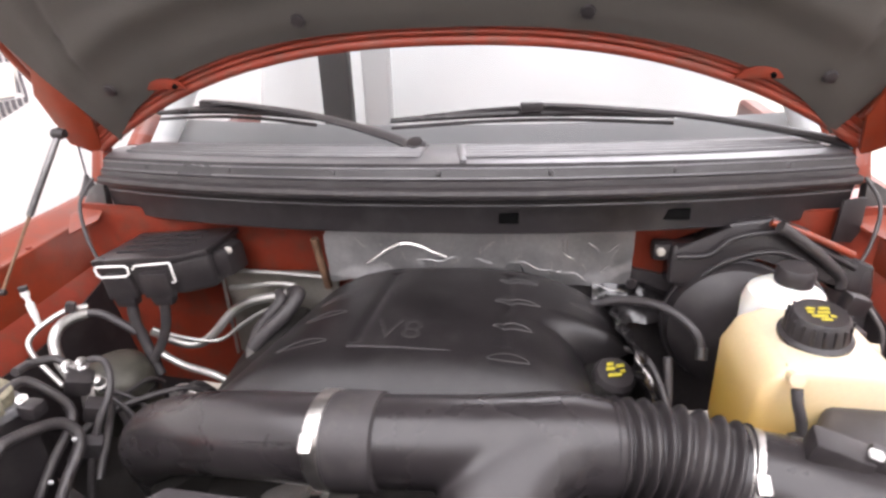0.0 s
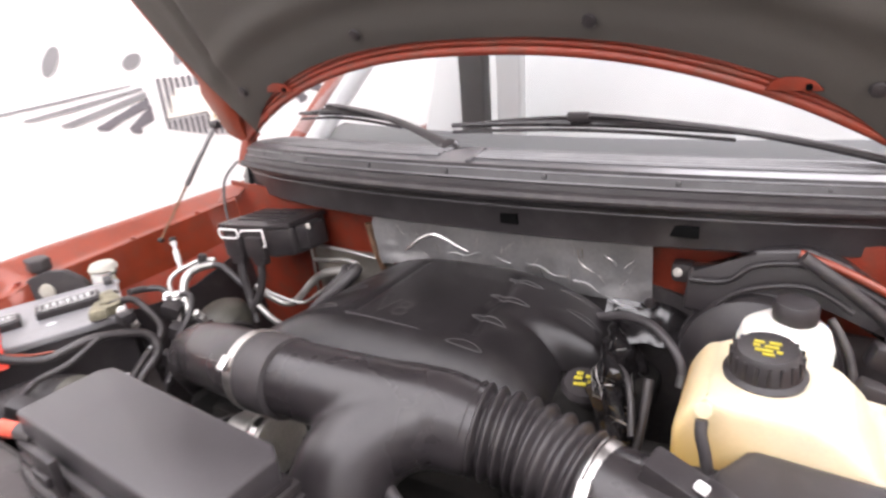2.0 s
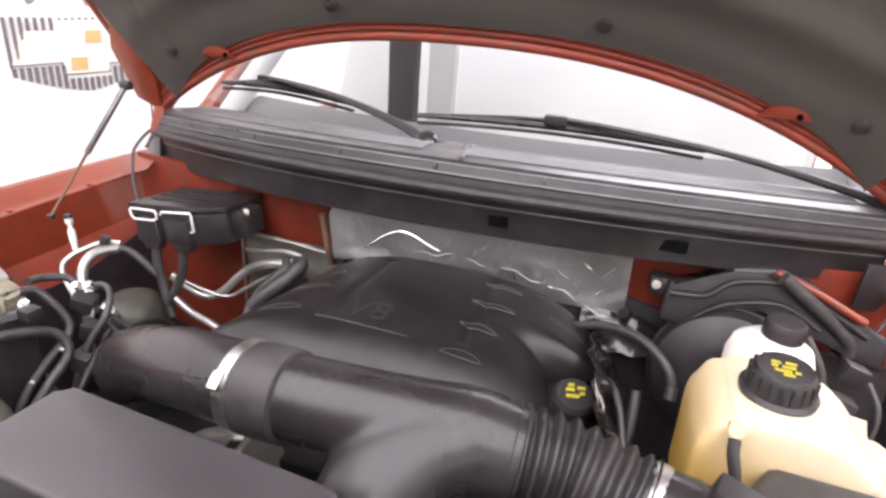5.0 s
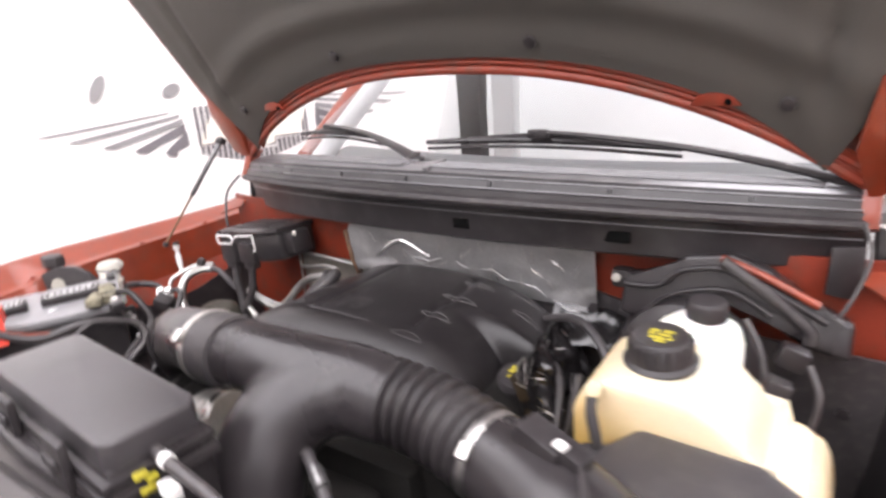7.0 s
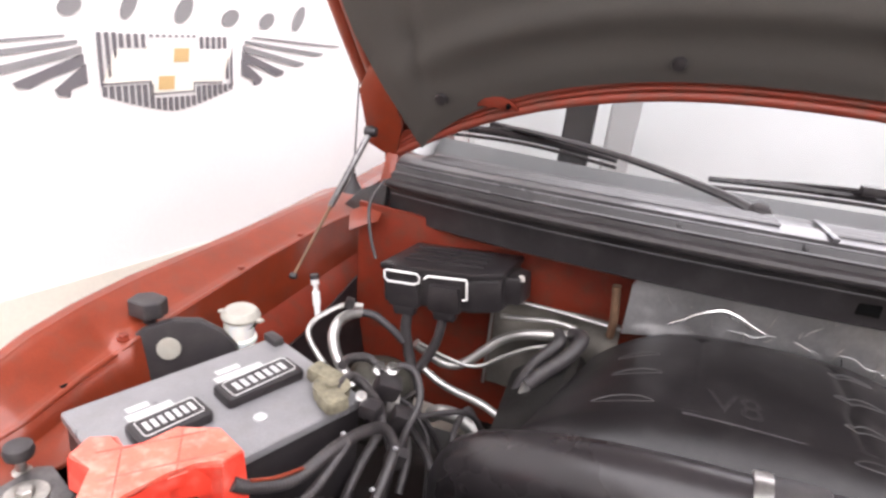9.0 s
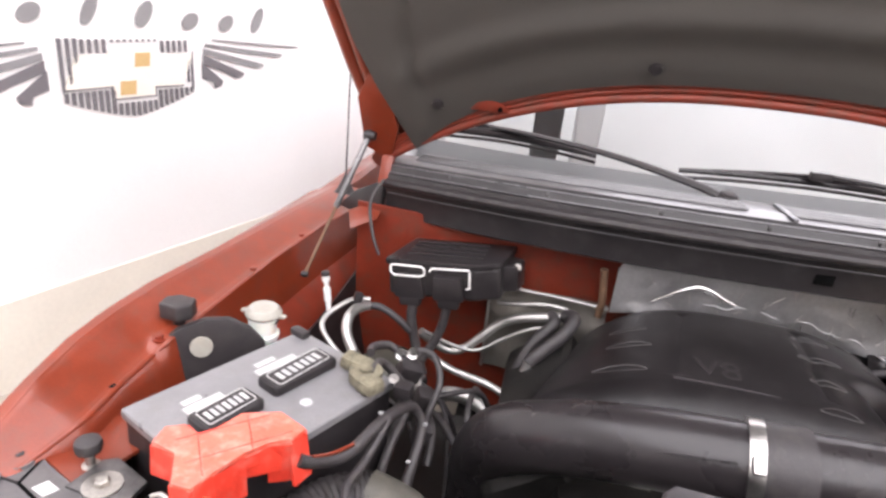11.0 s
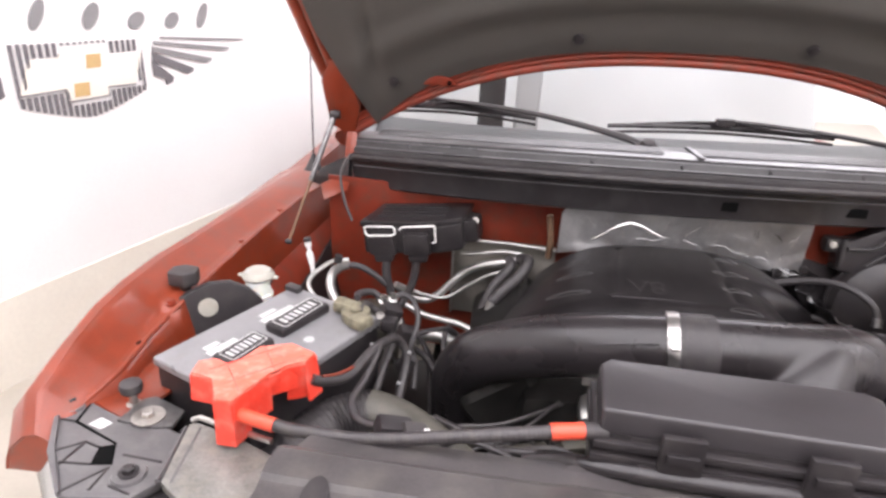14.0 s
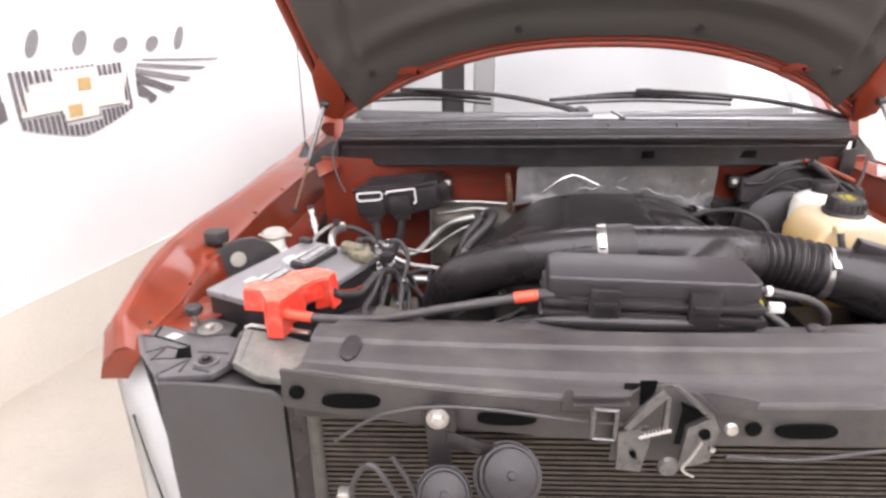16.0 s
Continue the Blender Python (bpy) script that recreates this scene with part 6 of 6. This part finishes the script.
tube("jacket", [(-0.570, 0.411, 1.098), (-0.53, 0.402, 1.100), (-0.45, 0.392, 1.108), (-0.35, 0.388, 1.128), (-0.248, 0.392, 1.144)], 0.0078, CABLE, cb, "", 14)
tube("red_end", [(-0.250, 0.392, 1.144), (-0.214, 0.396, 1.147)], 0.0092, REDTAPE, cb, "red taped end", 14, 2)
tube("boot", [(-0.215, 0.396, 1.147), (-0.190, 0.400, 1.146)], 0.0098, RUBBER, cb, "", 14, 2)
rcab = thing("right_loom", (0.14, 0.46, 1.08), "black cable with a white tag beside the fuse box", "cable")
tube("jacket", [(0.112, 0.415, 1.150), (0.131, 0.411, 1.150), (0.164, 0.410, 1.144), (0.203, 0.410, 1.134), (0.232, 0.412, 1.111), (0.240, 0.42, 1.07)], 0.0068, CABLE, rcab, "", 12)
part("tag", box_bm((0.150, 0.402, 1.126), (0.022, 0.014, 0.014), (0, 0, -6), 0.002), WHITEP, rcab, "white plastic tag")
part("tag", sweep_bm([(0.134, 0.411, 1.1495), (0.142, 0.411, 1.1485)], 0.0082, 12), WHITEP, rcab, "white cable tag")
for k in range(6):
    xx = -0.40 + 0.07 * k
    tube("wire", [(xx, 0.52, 0.98), (xx + 0.05, 0.50, 1.03 - 0.01 * (k % 3)), (xx + 0.12, 0.485, 1.02), (xx + 0.15, 0.50, 0.98)], 0.004 + 0.002 * (k % 3), CABLE, rcab, "", 8)
shroud = thing("fan_shroud", (-0.1, 0.45, 0.9), "grey-black plastic radiator fan shroud", "fan shroud")
part("panel", grid_bm(30, 10, lambda u, v: Vector((-0.28 + 0.84 * u, 0.42 + 0.10 * v * math.sin(math.pi * u), 1.05 - 0.02 * v - 0.05 * (1 - math.sin(math.pi * u)) * v)), 0.006), GREY_P, shroud)
part("wall", box_bm((0, 0.415, 0.90), (1.12, 0.02, 0.32), bevel=0.005), BLACK, shroud)

# ---- radiator support, cover, bracket ----
sup = thing("radiator_support", (0, 0.25, 1.0), "black metal radiator support crossmember with oval slots", "radiator support")
def crown(x):
    """How much the crossmember's face rises towards its end."""
    return 0.034 * max(0.0, (0.1 - x) / 0.64) ** 2 if x < 0.1 else 0.034 * ((x - 0.1) / 0.64) ** 2


def sup_face(u, v):
    x = -0.56 + 1.12 * u
    return Vector((x, 0.190 + 0.02 * (2 * u - 1) ** 2, 1.096 + crown(x) - 0.055 * v))


beam = part("beam", grid_bm(40, 6, sup_face, 0.006), COVERP, sup, "", 60)
for x in (-0.469, -0.270, 0.100, 0.30):
    o = [(0.038 * math.copysign(abs(math.cos(a)) ** 0.7, math.cos(a)), 0.0108 * math.copysign(abs(math.sin(a)) ** 0.8, math.sin(a))) for a in [2 * math.pi * k / 24 for k in range(24)]]
    part("oval_slot", prism_bm(o, 0.003, frame_m((x, 0.1815 + 0.02 * (x / 0.56) ** 2, 1.067 + crown(x)), (1, 0, 0), (0, 0, 1)), 0), HOLE_SHADE, sup, "dark oval slot")
for x in (0.036, -0.540):
    part("round_hole", lathe_bm([(0, 0), (0.010, 0), (0.010, 0.003), (0, 0.003)], (x, 0.183 + 0.02 * (x / 0.56) ** 2, 1.068 + crown(x)), (0, -1, 0), 18), HOLE_SHADE, sup)
part("upper_tie", box_bm((0, 0.235, 1.075), (1.10, 0.05, 0.04), bevel=0.006), BLACK_S, sup)
tube("release_cable", [(-0.49, 0.176, 1.045), (-0.435, 0.172, 1.085), (-0.37, 0.170, 1.103), (-0.29, 0.168, 1.102), (-0.20, 0.165, 1.092), (-0.10, 0.16, 1.085)], 0.0026, CABLE, sup, "thin black release cable", 8)
tube("release_cable", [(0.0, 0.165, 1.04), (0.09, 0.165, 1.036), (0.18, 0.17, 1.046), (0.30, 0.175, 1.055)], 0.0026, CABLE, sup, "thin black release cable", 8)

SC = [(0.402, 1.066), (0.398, 1.090), (0.388, 1.099), (0.368, 1.103), (0.345, 1.106), (0.338, 1.114), (0.330, 1.118), (0.292, 1.118), (0.286, 1.1135), (0.280, 1.113), (0.262, 1.112),
      (0.240, 1.107), (0.232, 1.099), (0.222, 1.096), (0.205, 1.095), (0.196, 1.094), (0.190, 1.086)]


def sc_at(u, v):
    x = -0.545 + 0.92 * u + 0.045 * (1 - u) * max(0.0, 1 - v / 0.4)
    f = v * (len(SC) - 1)
    i = min(int(f + 1e-6), len(SC) - 2)
    t = f - i
    y = SC[i][0] + (SC[i + 1][0] - SC[i][0]) * t
    z = SC[i][1] + (SC[i + 1][1] - SC[i][1]) * t
    bow = 0.02 * (x / 0.545) ** 2
    if v < 0.35:
        z -= 0.010 * math.exp(-((x - 0.0) / 0.16) ** 4) * (1 - v / 0.35)
        z += 0.004 * math.exp(-((x + 0.22) / 0.03) ** 2 - ((v - 0.22) / 0.1) ** 2)
        z -= 0.006 * math.exp(-((x - 0.20) / 0.035) ** 2 - ((v - 0.20) / 0.1) ** 2)
    z += crown(x) * max(0.0, (v - 0.6) / 0.4) + 0.004 * max(0.0, (v - 0.8) / 0.2)
    return Vector((x, y + bow, z))


sc = thing("radiator_cover", (0, 0.3, 1.1), "dusty grey-black plastic radiator top cover", "radiator cover")
part("panel", grid_bm(60, (len(SC) - 1) * 2, sc_at, 0.003), COVERP, sc, "", 22)
part("plug_recess", prism_bm([(0.014 * math.cos(a), 0.030 * math.sin(a)) for a in [2 * math.pi * k / 24 for k in range(24)]], 0.003, frame_m((-0.483, 0.283, 1.1175), (1, 0, 0), (0, 1, 0.09))), BLACK, sc, "dark oval recess")
part("latch_notch", prism_bm([(-0.040, -0.016), (0.034, -0.016), (0.026, 0.012), (-0.032, 0.012)], 0.003, frame_m((-0.085, 0.212, 1.1025), (1, 0, 0), (0, 1, 0.06))), HOLE_SHADE, sc, "dark notch behind the latch")
part("plug", lathe_bm([(0, 0), (0.009, 0), (0.008, 0.003), (0, 0.004)], (-0.483, 0.262, 1.1175), (0, -0.2, 1), 18), BLACK, sc, "black push plug")
for x in (-0.22, 0.20, 0.45):
    part("push_clip", lathe_bm([(0, 0), (0.013, 0), (0.011, 0.004), (0, 0.005)], (x, 0.375, 1.104), (0, 0, 1), 18), COVERP, sc)
tube("foam_strip", [(-0.27, 0.425, 1.07), (-0.225, 0.398, 1.100), (-0.15, 0.376, 1.113), (-0.03, 0.366, 1.115), (0.06, 0.372, 1.113), (0.12, 0.392, 1.10), (0.15, 0.42, 1.07)], 0.0105, BLACK_S, sc, "smooth black hose along the cover", 14)


def corner_bracket(sgn):
    cbk = thing("headlamp_bracket", (sgn * 0.78, 0.44, 1.04), "dusty dark grey plastic headlamp mounting bracket with bolts", "bracket", "headlamp brackets")
    z0 = 1.030

    def flat(name, o, z, depth, material, label="", bevel=0.002):
        """A flat piece from its outline on the passenger side, mirrored for the other."""
        o = [(x * -sgn, y) for x, y in o]
        return part(name, prism_bm(o if sgn < 0 else o[::-1], depth, Matrix.Translation((0, 0, z)), bevel), material, cbk, label)

    def at(x, y, z):
        return (x * -sgn, y, z)

    flat("plate", [(-0.908, 0.494), (-0.876, 0.500), (-0.848, 0.478), (-0.790, 0.454), (-0.735, 0.452), (-0.703, 0.440), (-0.690, 0.362), (-0.712, 0.330), (-0.792, 0.322), (-0.845, 0.385)][::-1], z0, 0.012, DUSTY)
    flat("rim", [(-0.910, 0.496), (-0.904, 0.496), (-0.842, 0.390), (-0.790, 0.326), (-0.792, 0.320), (-0.848, 0.384)][::-1], z0 + 0.010, 0.007, DUSTY, "raised outer rim")
    flat("opening", [(-0.793, 0.403), (-0.776, 0.411), (-0.760, 0.377), (-0.786, 0.373)][::-1], z0 + 0.0115, 0.0015, HOLE_SHADE, "dark opening", 0)
    flat("groove", [(-0.857, 0.483), (-0.854, 0.484), (-0.849, 0.445), (-0.776, 0.413), (-0.776, 0.410), (-0.852, 0.442)][::-1], z0 + 0.0115, 0.0014, HOLE_SHADE, "dark groove", 0)
    for a, b in (((-0.846, 0.386), (-0.815, 0.410)), ((-0.822, 0.368), (-0.815, 0.410)), ((-0.792, 0.330), (-0.762, 0.372)), ((-0.824, 0.372), (-0.786, 0.374)), ((-0.762, 0.372), (-0.763, 0.335)), ((-0.880, 0.446), (-0.852, 0.444)), ((-0.815, 0.410), (-0.793, 0.403)), ((-0.745, 0.345), (-0.715, 0.336)), ((-0.757, 0.395), (-0.705, 0.39))):
        part("rib", sweep_bm([at(*a, z0 + 0.012), at(*b, z0 + 0.012)], 0.0018, 6), BLACK, cbk)
    for x, y in ((-0.877, 0.474), (-0.731, 0.364)):
        part("boss", lathe_bm([(0, 0), (0.021, 0), (0.019, 0.005), (0, 0.005)], at(x, y, z0 + 0.011), (0, 0, 1), 20), DUSTY, cbk, "round raised boss")
        bolt("bolt", at(x, y, z0 + 0.016), (0, 0, 1), 0.0075, BLACK_S, cbk)
    part("base", prism_bm([(-sgn * x, y) for x, y in ((-0.86, 0.46), (-0.80, 0.47), (-0.70, 0.44), (-0.56, 0.38), (-0.56, 0.30), (-0.76, 0.345))][::(1 if sgn < 0 else -1)], 0.10, Matrix.Translation((0, 0, 0.925)), 0.004), BLACK, cbk, "black lower housing")
    flat("support_plate", [(-0.800, 0.452), (-0.790, 0.500), (-0.776, 0.508), (-0.722, 0.484), (-0.724, 0.452), (-0.745, 0.446)][::-1], z0 + 0.008, 0.007, GREASE, "dull metal plate", 0.0015)
    bolt("bolt", at(-0.763, 0.464, z0 + 0.015), (0, 0, 1), 0.0085, ZINC, cbk, "zinc bolt with a wide washer", 2.5)
    flat("side_arm", [(-0.700, 0.452), (-0.690, 0.456), (-0.640, 0.440), (-0.577, 0.412), (-0.552, 0.392), (-0.548, 0.302), (-0.63, 0.312), (-0.684, 0.350)][::-1], z0 + 0.008, 0.014, DUSTO, "dusty olive-grey support arm", 0.003)
    for a, b in (((-0.702, 0.446), (-0.690, 0.352)), ((-0.682, 0.446), (-0.672, 0.350))):
        part("arm_rib", sweep_bm([at(*a, z0 + 0.020), at(*b, z0 + 0.020)], 0.0028, 6), DUSTY, cbk)
    part("edge_trim", sweep_bm([at(-0.700, 0.460, z0 + 0.020), at(-0.690, 0.462, z0 + 0.024), at(-0.640, 0.445, z0 + 0.028), at(-0.577, 0.418, z0 + 0.036)], 0.0042, 8), STEEL, cbk, "dull metal edge")
    flat("white_label", [(-0.832, 0.441), (-0.812, 0.434), (-0.803, 0.448), (-0.824, 0.456)][::-1], z0 + 0.0118, 0.001, LABEL, "", 0)
    return cbk


corner_bracket(-1)
corner_bracket(1)
for sgn in (-1, 1):
    part("wing_gusset", grid_bm(10, 14, lambda u, v, s=sgn: Vector((s * (0.886 - 0.018 * v - (0.096 + 0.028 * v) * u), 0.500 - 0.044 * u * (1 - v) + 0.115 * v, 1.043 - 0.008 * v - 0.006 * math.sin(math.pi * u) * math.sin(math.pi * min(1.0, v * 1.4)))), 0.004), RED, truck, "red inner wing bracket")
    nose = [(x, z) for x, z in FENDER[0][1][1:]] + [(0.90, 0.972)]
    part("fender_nose", prism_bm([(sgn * x, z) for x, z in nose][::(-1 if sgn > 0 else 1)], 0.006, frame_m((0, 0.426, 0), (1, 0, 0), (0, 0, 1)), 0.001), RED, truck, "closed front end of the fender")
    part("deflector", grid_bm(10, 10, lambda u, v, s=sgn: Vector((s * (0.790 - 0.203 * u), 0.322 - 0.03 * u * u, 1.034 + 0.004 * u - 0.012 * max(0.0, u - 0.9) * 10 - 0.60 * v)), 0.008), DEFL, truck, "dark grey plastic air deflector beside the condenser")
    part("post", box_bm((sgn * 0.555, 0.265, 0.85), (0.03, 0.05, 0.44), bevel=0.006), BLACK_S, truck)

# headlamps
for sgn in (-1, 1):
    hl = thing("headlamp", (sgn * 0.88, 0.40, 0.85), "clear headlamp with a bright chrome inside", "headlamp", "headlamps")
    def lens_at(u, v, s=sgn):
        a = Vector((0.974 - 0.006 * v, 0.64 - 0.05 * v, 0.965 - 0.33 * v))
        b = Vector((0.890 - 0.16 * v, 0.462 - 0.185 * v, 1.012 - 0.38 * v))
        p = a.lerp(b, u) + Vector((0.040, -0.052, 0)) * math.sin(math.pi * u)
        return Vector((s * p.x, p.y, p.z))
    part("reflector", grid_bm(10, 10, lambda u, v, s=sgn: lens_at(u, v, s) + Vector((-s * 0.035, 0.03, 0)), 0.004), CHROME, hl, "bright chrome reflector")
    part("housing", grid_bm(10, 10, lambda u, v, s=sgn: lens_at(u, v, s) + Vector((-s * 0.006, 0.010 + 0.004 * math.sin(14 * v) + 0.004 * math.sin(11 * u), 0)), 0.003), LAMP_GLARE, hl, "white layer with the chrome's bright reflections put into its colour")
    part("lens", grid_bm(14, 14, lens_at), LENS, hl, "clear lens")
    part("seam", sweep_bm([lens_at(0.62 + 0.02 * v, v / 10) + Vector((-sgn * 0.002, 0.003, 0)) for v in range(3, 11)], 0.0022, 6), GREY_P, hl, "grey divider inside the lens")
    part("trim", sweep_bm([lens_at(1, v / 10) + Vector((0, -0.002, 0)) for v in range(11)], 0.004, 8), BLACK_S, hl, "black edge")
    part("bumper_end", box_bm((sgn * 0.86, 0.36, 0.55), (0.24, 0.16, 0.2), (0, 0, sgn * 18), 0.03), CHROME, truck, "chrome bumper end")
part("bumper", box_bm((0, 0.20, 0.50), (1.56, 0.12, 0.2), bevel=0.03), CHROME, truck, "chrome front bumper")

# condenser: each fin tube is a piece
cond = thing("condenser", (0, 0.235, 0.86), "grey metal condenser with many thin horizontal tubes", "condenser")
part("gap_shade_sheet", box_bm((0, 0.252, 0.85), (1.04, 0.02, 0.40), bevel=0.002), HOLE_SHADE, cond)
tb = box_bm((0, 0, 0), (1.04, 0.014, 0.0046), bevel=0)
tube_me = bpy.data.meshes.new("fin_tube")
tb.to_mesh(tube_me)
tb.free()
tube_me.materials.append(FINL)
for k in range(44):
    ft = new("fin_tube", tube_me)
    ft.parent = cond
    ft.location = Vector((0, 0.238, 1.04 - 0.0088 * k)) - Vector(cond.location)
for sgn in (-1, 1):
    part("end_tank", sweep_bm([(sgn * 0.53, 0.245, 1.045), (sgn * 0.53, 0.245, 0.66)], 0.014, 14), FIN, cond, "round side tank")

# horns, brace, latch
for (hx, hy, hz, hr) in ((-0.268, 0.160, 1.008, 0.040), (-0.350, 0.150, 0.985, 0.034)):
    ho = thing("horn", (hx, hy, hz), "round black electric horn", "horn", "horns")
    part("body", lathe_bm([(0, -0.045), (hr * 0.7, -0.045), (hr, -0.03), (hr * 1.05, -0.005), (hr, 0.006), (hr * 0.85, 0.02), (hr * 0.8, 0.03), (hr * 0.45, 0.036), (0, 0.036)], (hx, hy, hz), (0.05, -0.75, 0.66), 32), BLACK, ho)
    for off in (-0.034, -0.018, 0.0, 0.016):
        rr = hr * (1.06 if off < 0.01 else 0.93)
        part("ring", lathe_bm([(rr * 0.9, off - 0.003), (rr * 1.02, off - 0.002), (rr * 1.02, off + 0.002), (rr * 0.9, off + 0.003)], (hx, hy, hz), (0.05, -0.75, 0.66), 32), BLACK, ho)
    part("stud", lathe_bm([(0, 0), (0.006, 0), (0.005, 0.006), (0, 0.007)], Vector((hx, hy, hz)) + Vector((0.05, -0.75, 0.66)).normalized() * 0.034, (0.05, -0.75, 0.66), 12), BLACK, ho)
hbk = thing("horn_bracket", (-0.38, 0.175, 1.05), "black pressed steel horn bracket with a bright bolt", "bracket")
part("strap", prism_bm([(-0.022, 0.018), (0.018, 0.02), (0.024, -0.01), (0.014, -0.05), (0.018, -0.13), (-0.016, -0.13), (-0.012, -0.04)], 0.006, frame_m((-0.382, 0.178, 1.085), (1, 0, 0), (0, 0, 1)), 0.002), BLACK_S, hbk)
part("side_strap", prism_bm([(0, 0.012), (0.07, -0.012), (0.07, -0.03), (0, -0.012)], 0.005, frame_m((-0.372, 0.174, 1.055), (1, 0, 0), (0, 0, 1)), 0.002), BLACK_S, hbk)
bolt("bolt", (-0.383, 0.172, 1.086), (0, -1, 0.1), 0.0095, STEEL, hbk, "bright steel bolt", 1.5)
shift(hbk, 0.026, 0, 0)
hw_ = thing("horn_wiring", (-0.45, 0.17, 0.95), "black wire loops to the horns", "wiring")
tube("wire", [(-0.385, 0.145, 0.93), (-0.43, 0.14, 0.985), (-0.465, 0.15, 1.03), (-0.49, 0.155, 1.0), (-0.495, 0.15, 0.95), (-0.47, 0.145, 0.92)], 0.004, CABLE, hw_, "", 8)
tube("wire", [(-0.44, 0.15, 1.045), (-0.415, 0.145, 1.0), (-0.405, 0.14, 0.96)], 0.0035, CABLE, hw_, "", 8)
part("connector", box_bm((-0.505, 0.16, 0.965), (0.018, 0.02, 0.03), bevel=0.004), ZINC, hw_)
shift(hw_, 0.026, 0, 0)
lt = thing("hood_latch", (-0.10, 0.16, 1.04), "greasy dark steel hood latch with springs", "hood latch")


def latch_plate(name, pts, y, depth, material, label="", bevel=0.0012):
    """A pressed plate of the latch, drawn in x and z, its back at y."""
    return part(name, prism_bm(pts, depth, frame_m((0, y, 0), (1, 0, 0), (0, 0, 1)), bevel), material, lt, label)


latch_plate("back_plate", [(-0.140, 1.022), (-0.020, 1.030), (-0.014, 1.098), (-0.040, 1.124), (-0.078, 1.138), (-0.112, 1.132), (-0.138, 1.108)], 0.178, 0.004, COVERP, "dusty dark back plate")
latch_plate("mounting_bar", [(-0.205, 1.092), (-0.020, 1.094), (0.030, 1.084), (0.036, 1.112), (-0.020, 1.122), (-0.200, 1.124)], 0.184, 0.005, COVERP, "dark mounting bar")
latch_plate("left_plate", [(-0.136, 1.026), (-0.106, 1.022), (-0.098, 1.070), (-0.112, 1.088), (-0.138, 1.082)], 0.160, 0.006, GREASE, "greasy lower plate")
latch_plate("right_plate", [(-0.062, 1.028), (-0.024, 1.040), (-0.018, 1.086), (-0.026, 1.106), (-0.056, 1.090)], 0.160, 0.006, GREASE, "greasy lower plate")
latch_plate("dark_pocket", [(-0.112, 1.112), (-0.098, 1.122), (-0.094, 1.146), (-0.114, 1.146)], 0.170, 0.003, HOLE_SHADE, "", 0)
latch_plate("dark_pocket", [(-0.071, 1.070), (-0.064, 1.070), (-0.062, 1.118), (-0.067, 1.120)], 0.152, 0.003, HOLE_SHADE, "dark striker slot", 0)
latch_plate("dark_pocket", [(-0.058, 1.092), (-0.033, 1.107), (-0.066, 1.122)], 0.162, 0.003, HOLE_SHADE, "", 0)
latch_plate("arm", [(-0.136, 1.096), (-0.128, 1.092), (-0.088, 1.138), (-0.092, 1.148), (-0.098, 1.146)], 0.152, 0.009, GREASE, "bright worn arm", 0.003)
latch_plate("arm", [(-0.084, 1.154), (-0.076, 1.153), (-0.028, 1.110), (-0.033, 1.104)], 0.156, 0.008, GREASE, "worn arm", 0.003)
latch_plate("centre_post", [(-0.090, 1.090), (-0.083, 1.090), (-0.084, 1.140), (-0.090, 1.142)], 0.150, 0.007, GREASE, "", 0.002)
for z in (1.131, 1.118):
    latch_plate("side_bracket", [(-0.194, z - 0.002), (-0.126, z - 0.001), (-0.126, z + 0.002), (-0.194, z + 0.002)], 0.170, 0.014, COVERP, "", 0.001)
part("cable_stop", sweep_bm([(-0.171, 0.148, 1.120), (-0.171, 0.146, 1.080), (-0.144, 0.146, 1.078), (-0.143, 0.148, 1.118), (-0.171, 0.148, 1.120)], 0.0030, 6), GREASE, lt, "square cable stop")
part("pin", sweep_bm([(-0.116, 0.142, 1.084), (-0.080, 0.142, 1.095)], 0.0020, 8), STEEL, lt, "bright steel pin")
spring = [(-0.112 + 0.028 * i / 40, 0.144 + 0.0035 * math.cos(i * 1.05), 1.088 + 0.009 * i / 40 + 0.0035 * math.sin(i * 1.05)) for i in range(41)]
part("spring", sweep_bm(spring, 0.0009, 6), STEEL, lt, "coil spring")
part("spring_arm", sweep_bm(smooth_line([(-0.039, 0.148, 1.074), (-0.050, 0.146, 1.052), (-0.059, 0.145, 1.036), (-0.044, 0.146, 1.024)], 6), 0.0018, 8), STEEL, lt, "bright bent spring arm")
for x, z, r_, m_ in ((-0.074, 1.034, 0.0135, GREASE), (-0.118, 1.052, 0.004, HOLE_SHADE), (-0.036, 1.083, 0.007, HOLE_SHADE), (-0.025, 1.062, 0.004, STEEL), (-0.006, 1.091, 0.008, STEEL)):
    part("rivet", lathe_bm([(0, 0), (r_, 0), (r_ * 0.85, 0.005), (0, 0.006)], (x, 0.153, z), (0, -1, 0), 18), m_, lt)
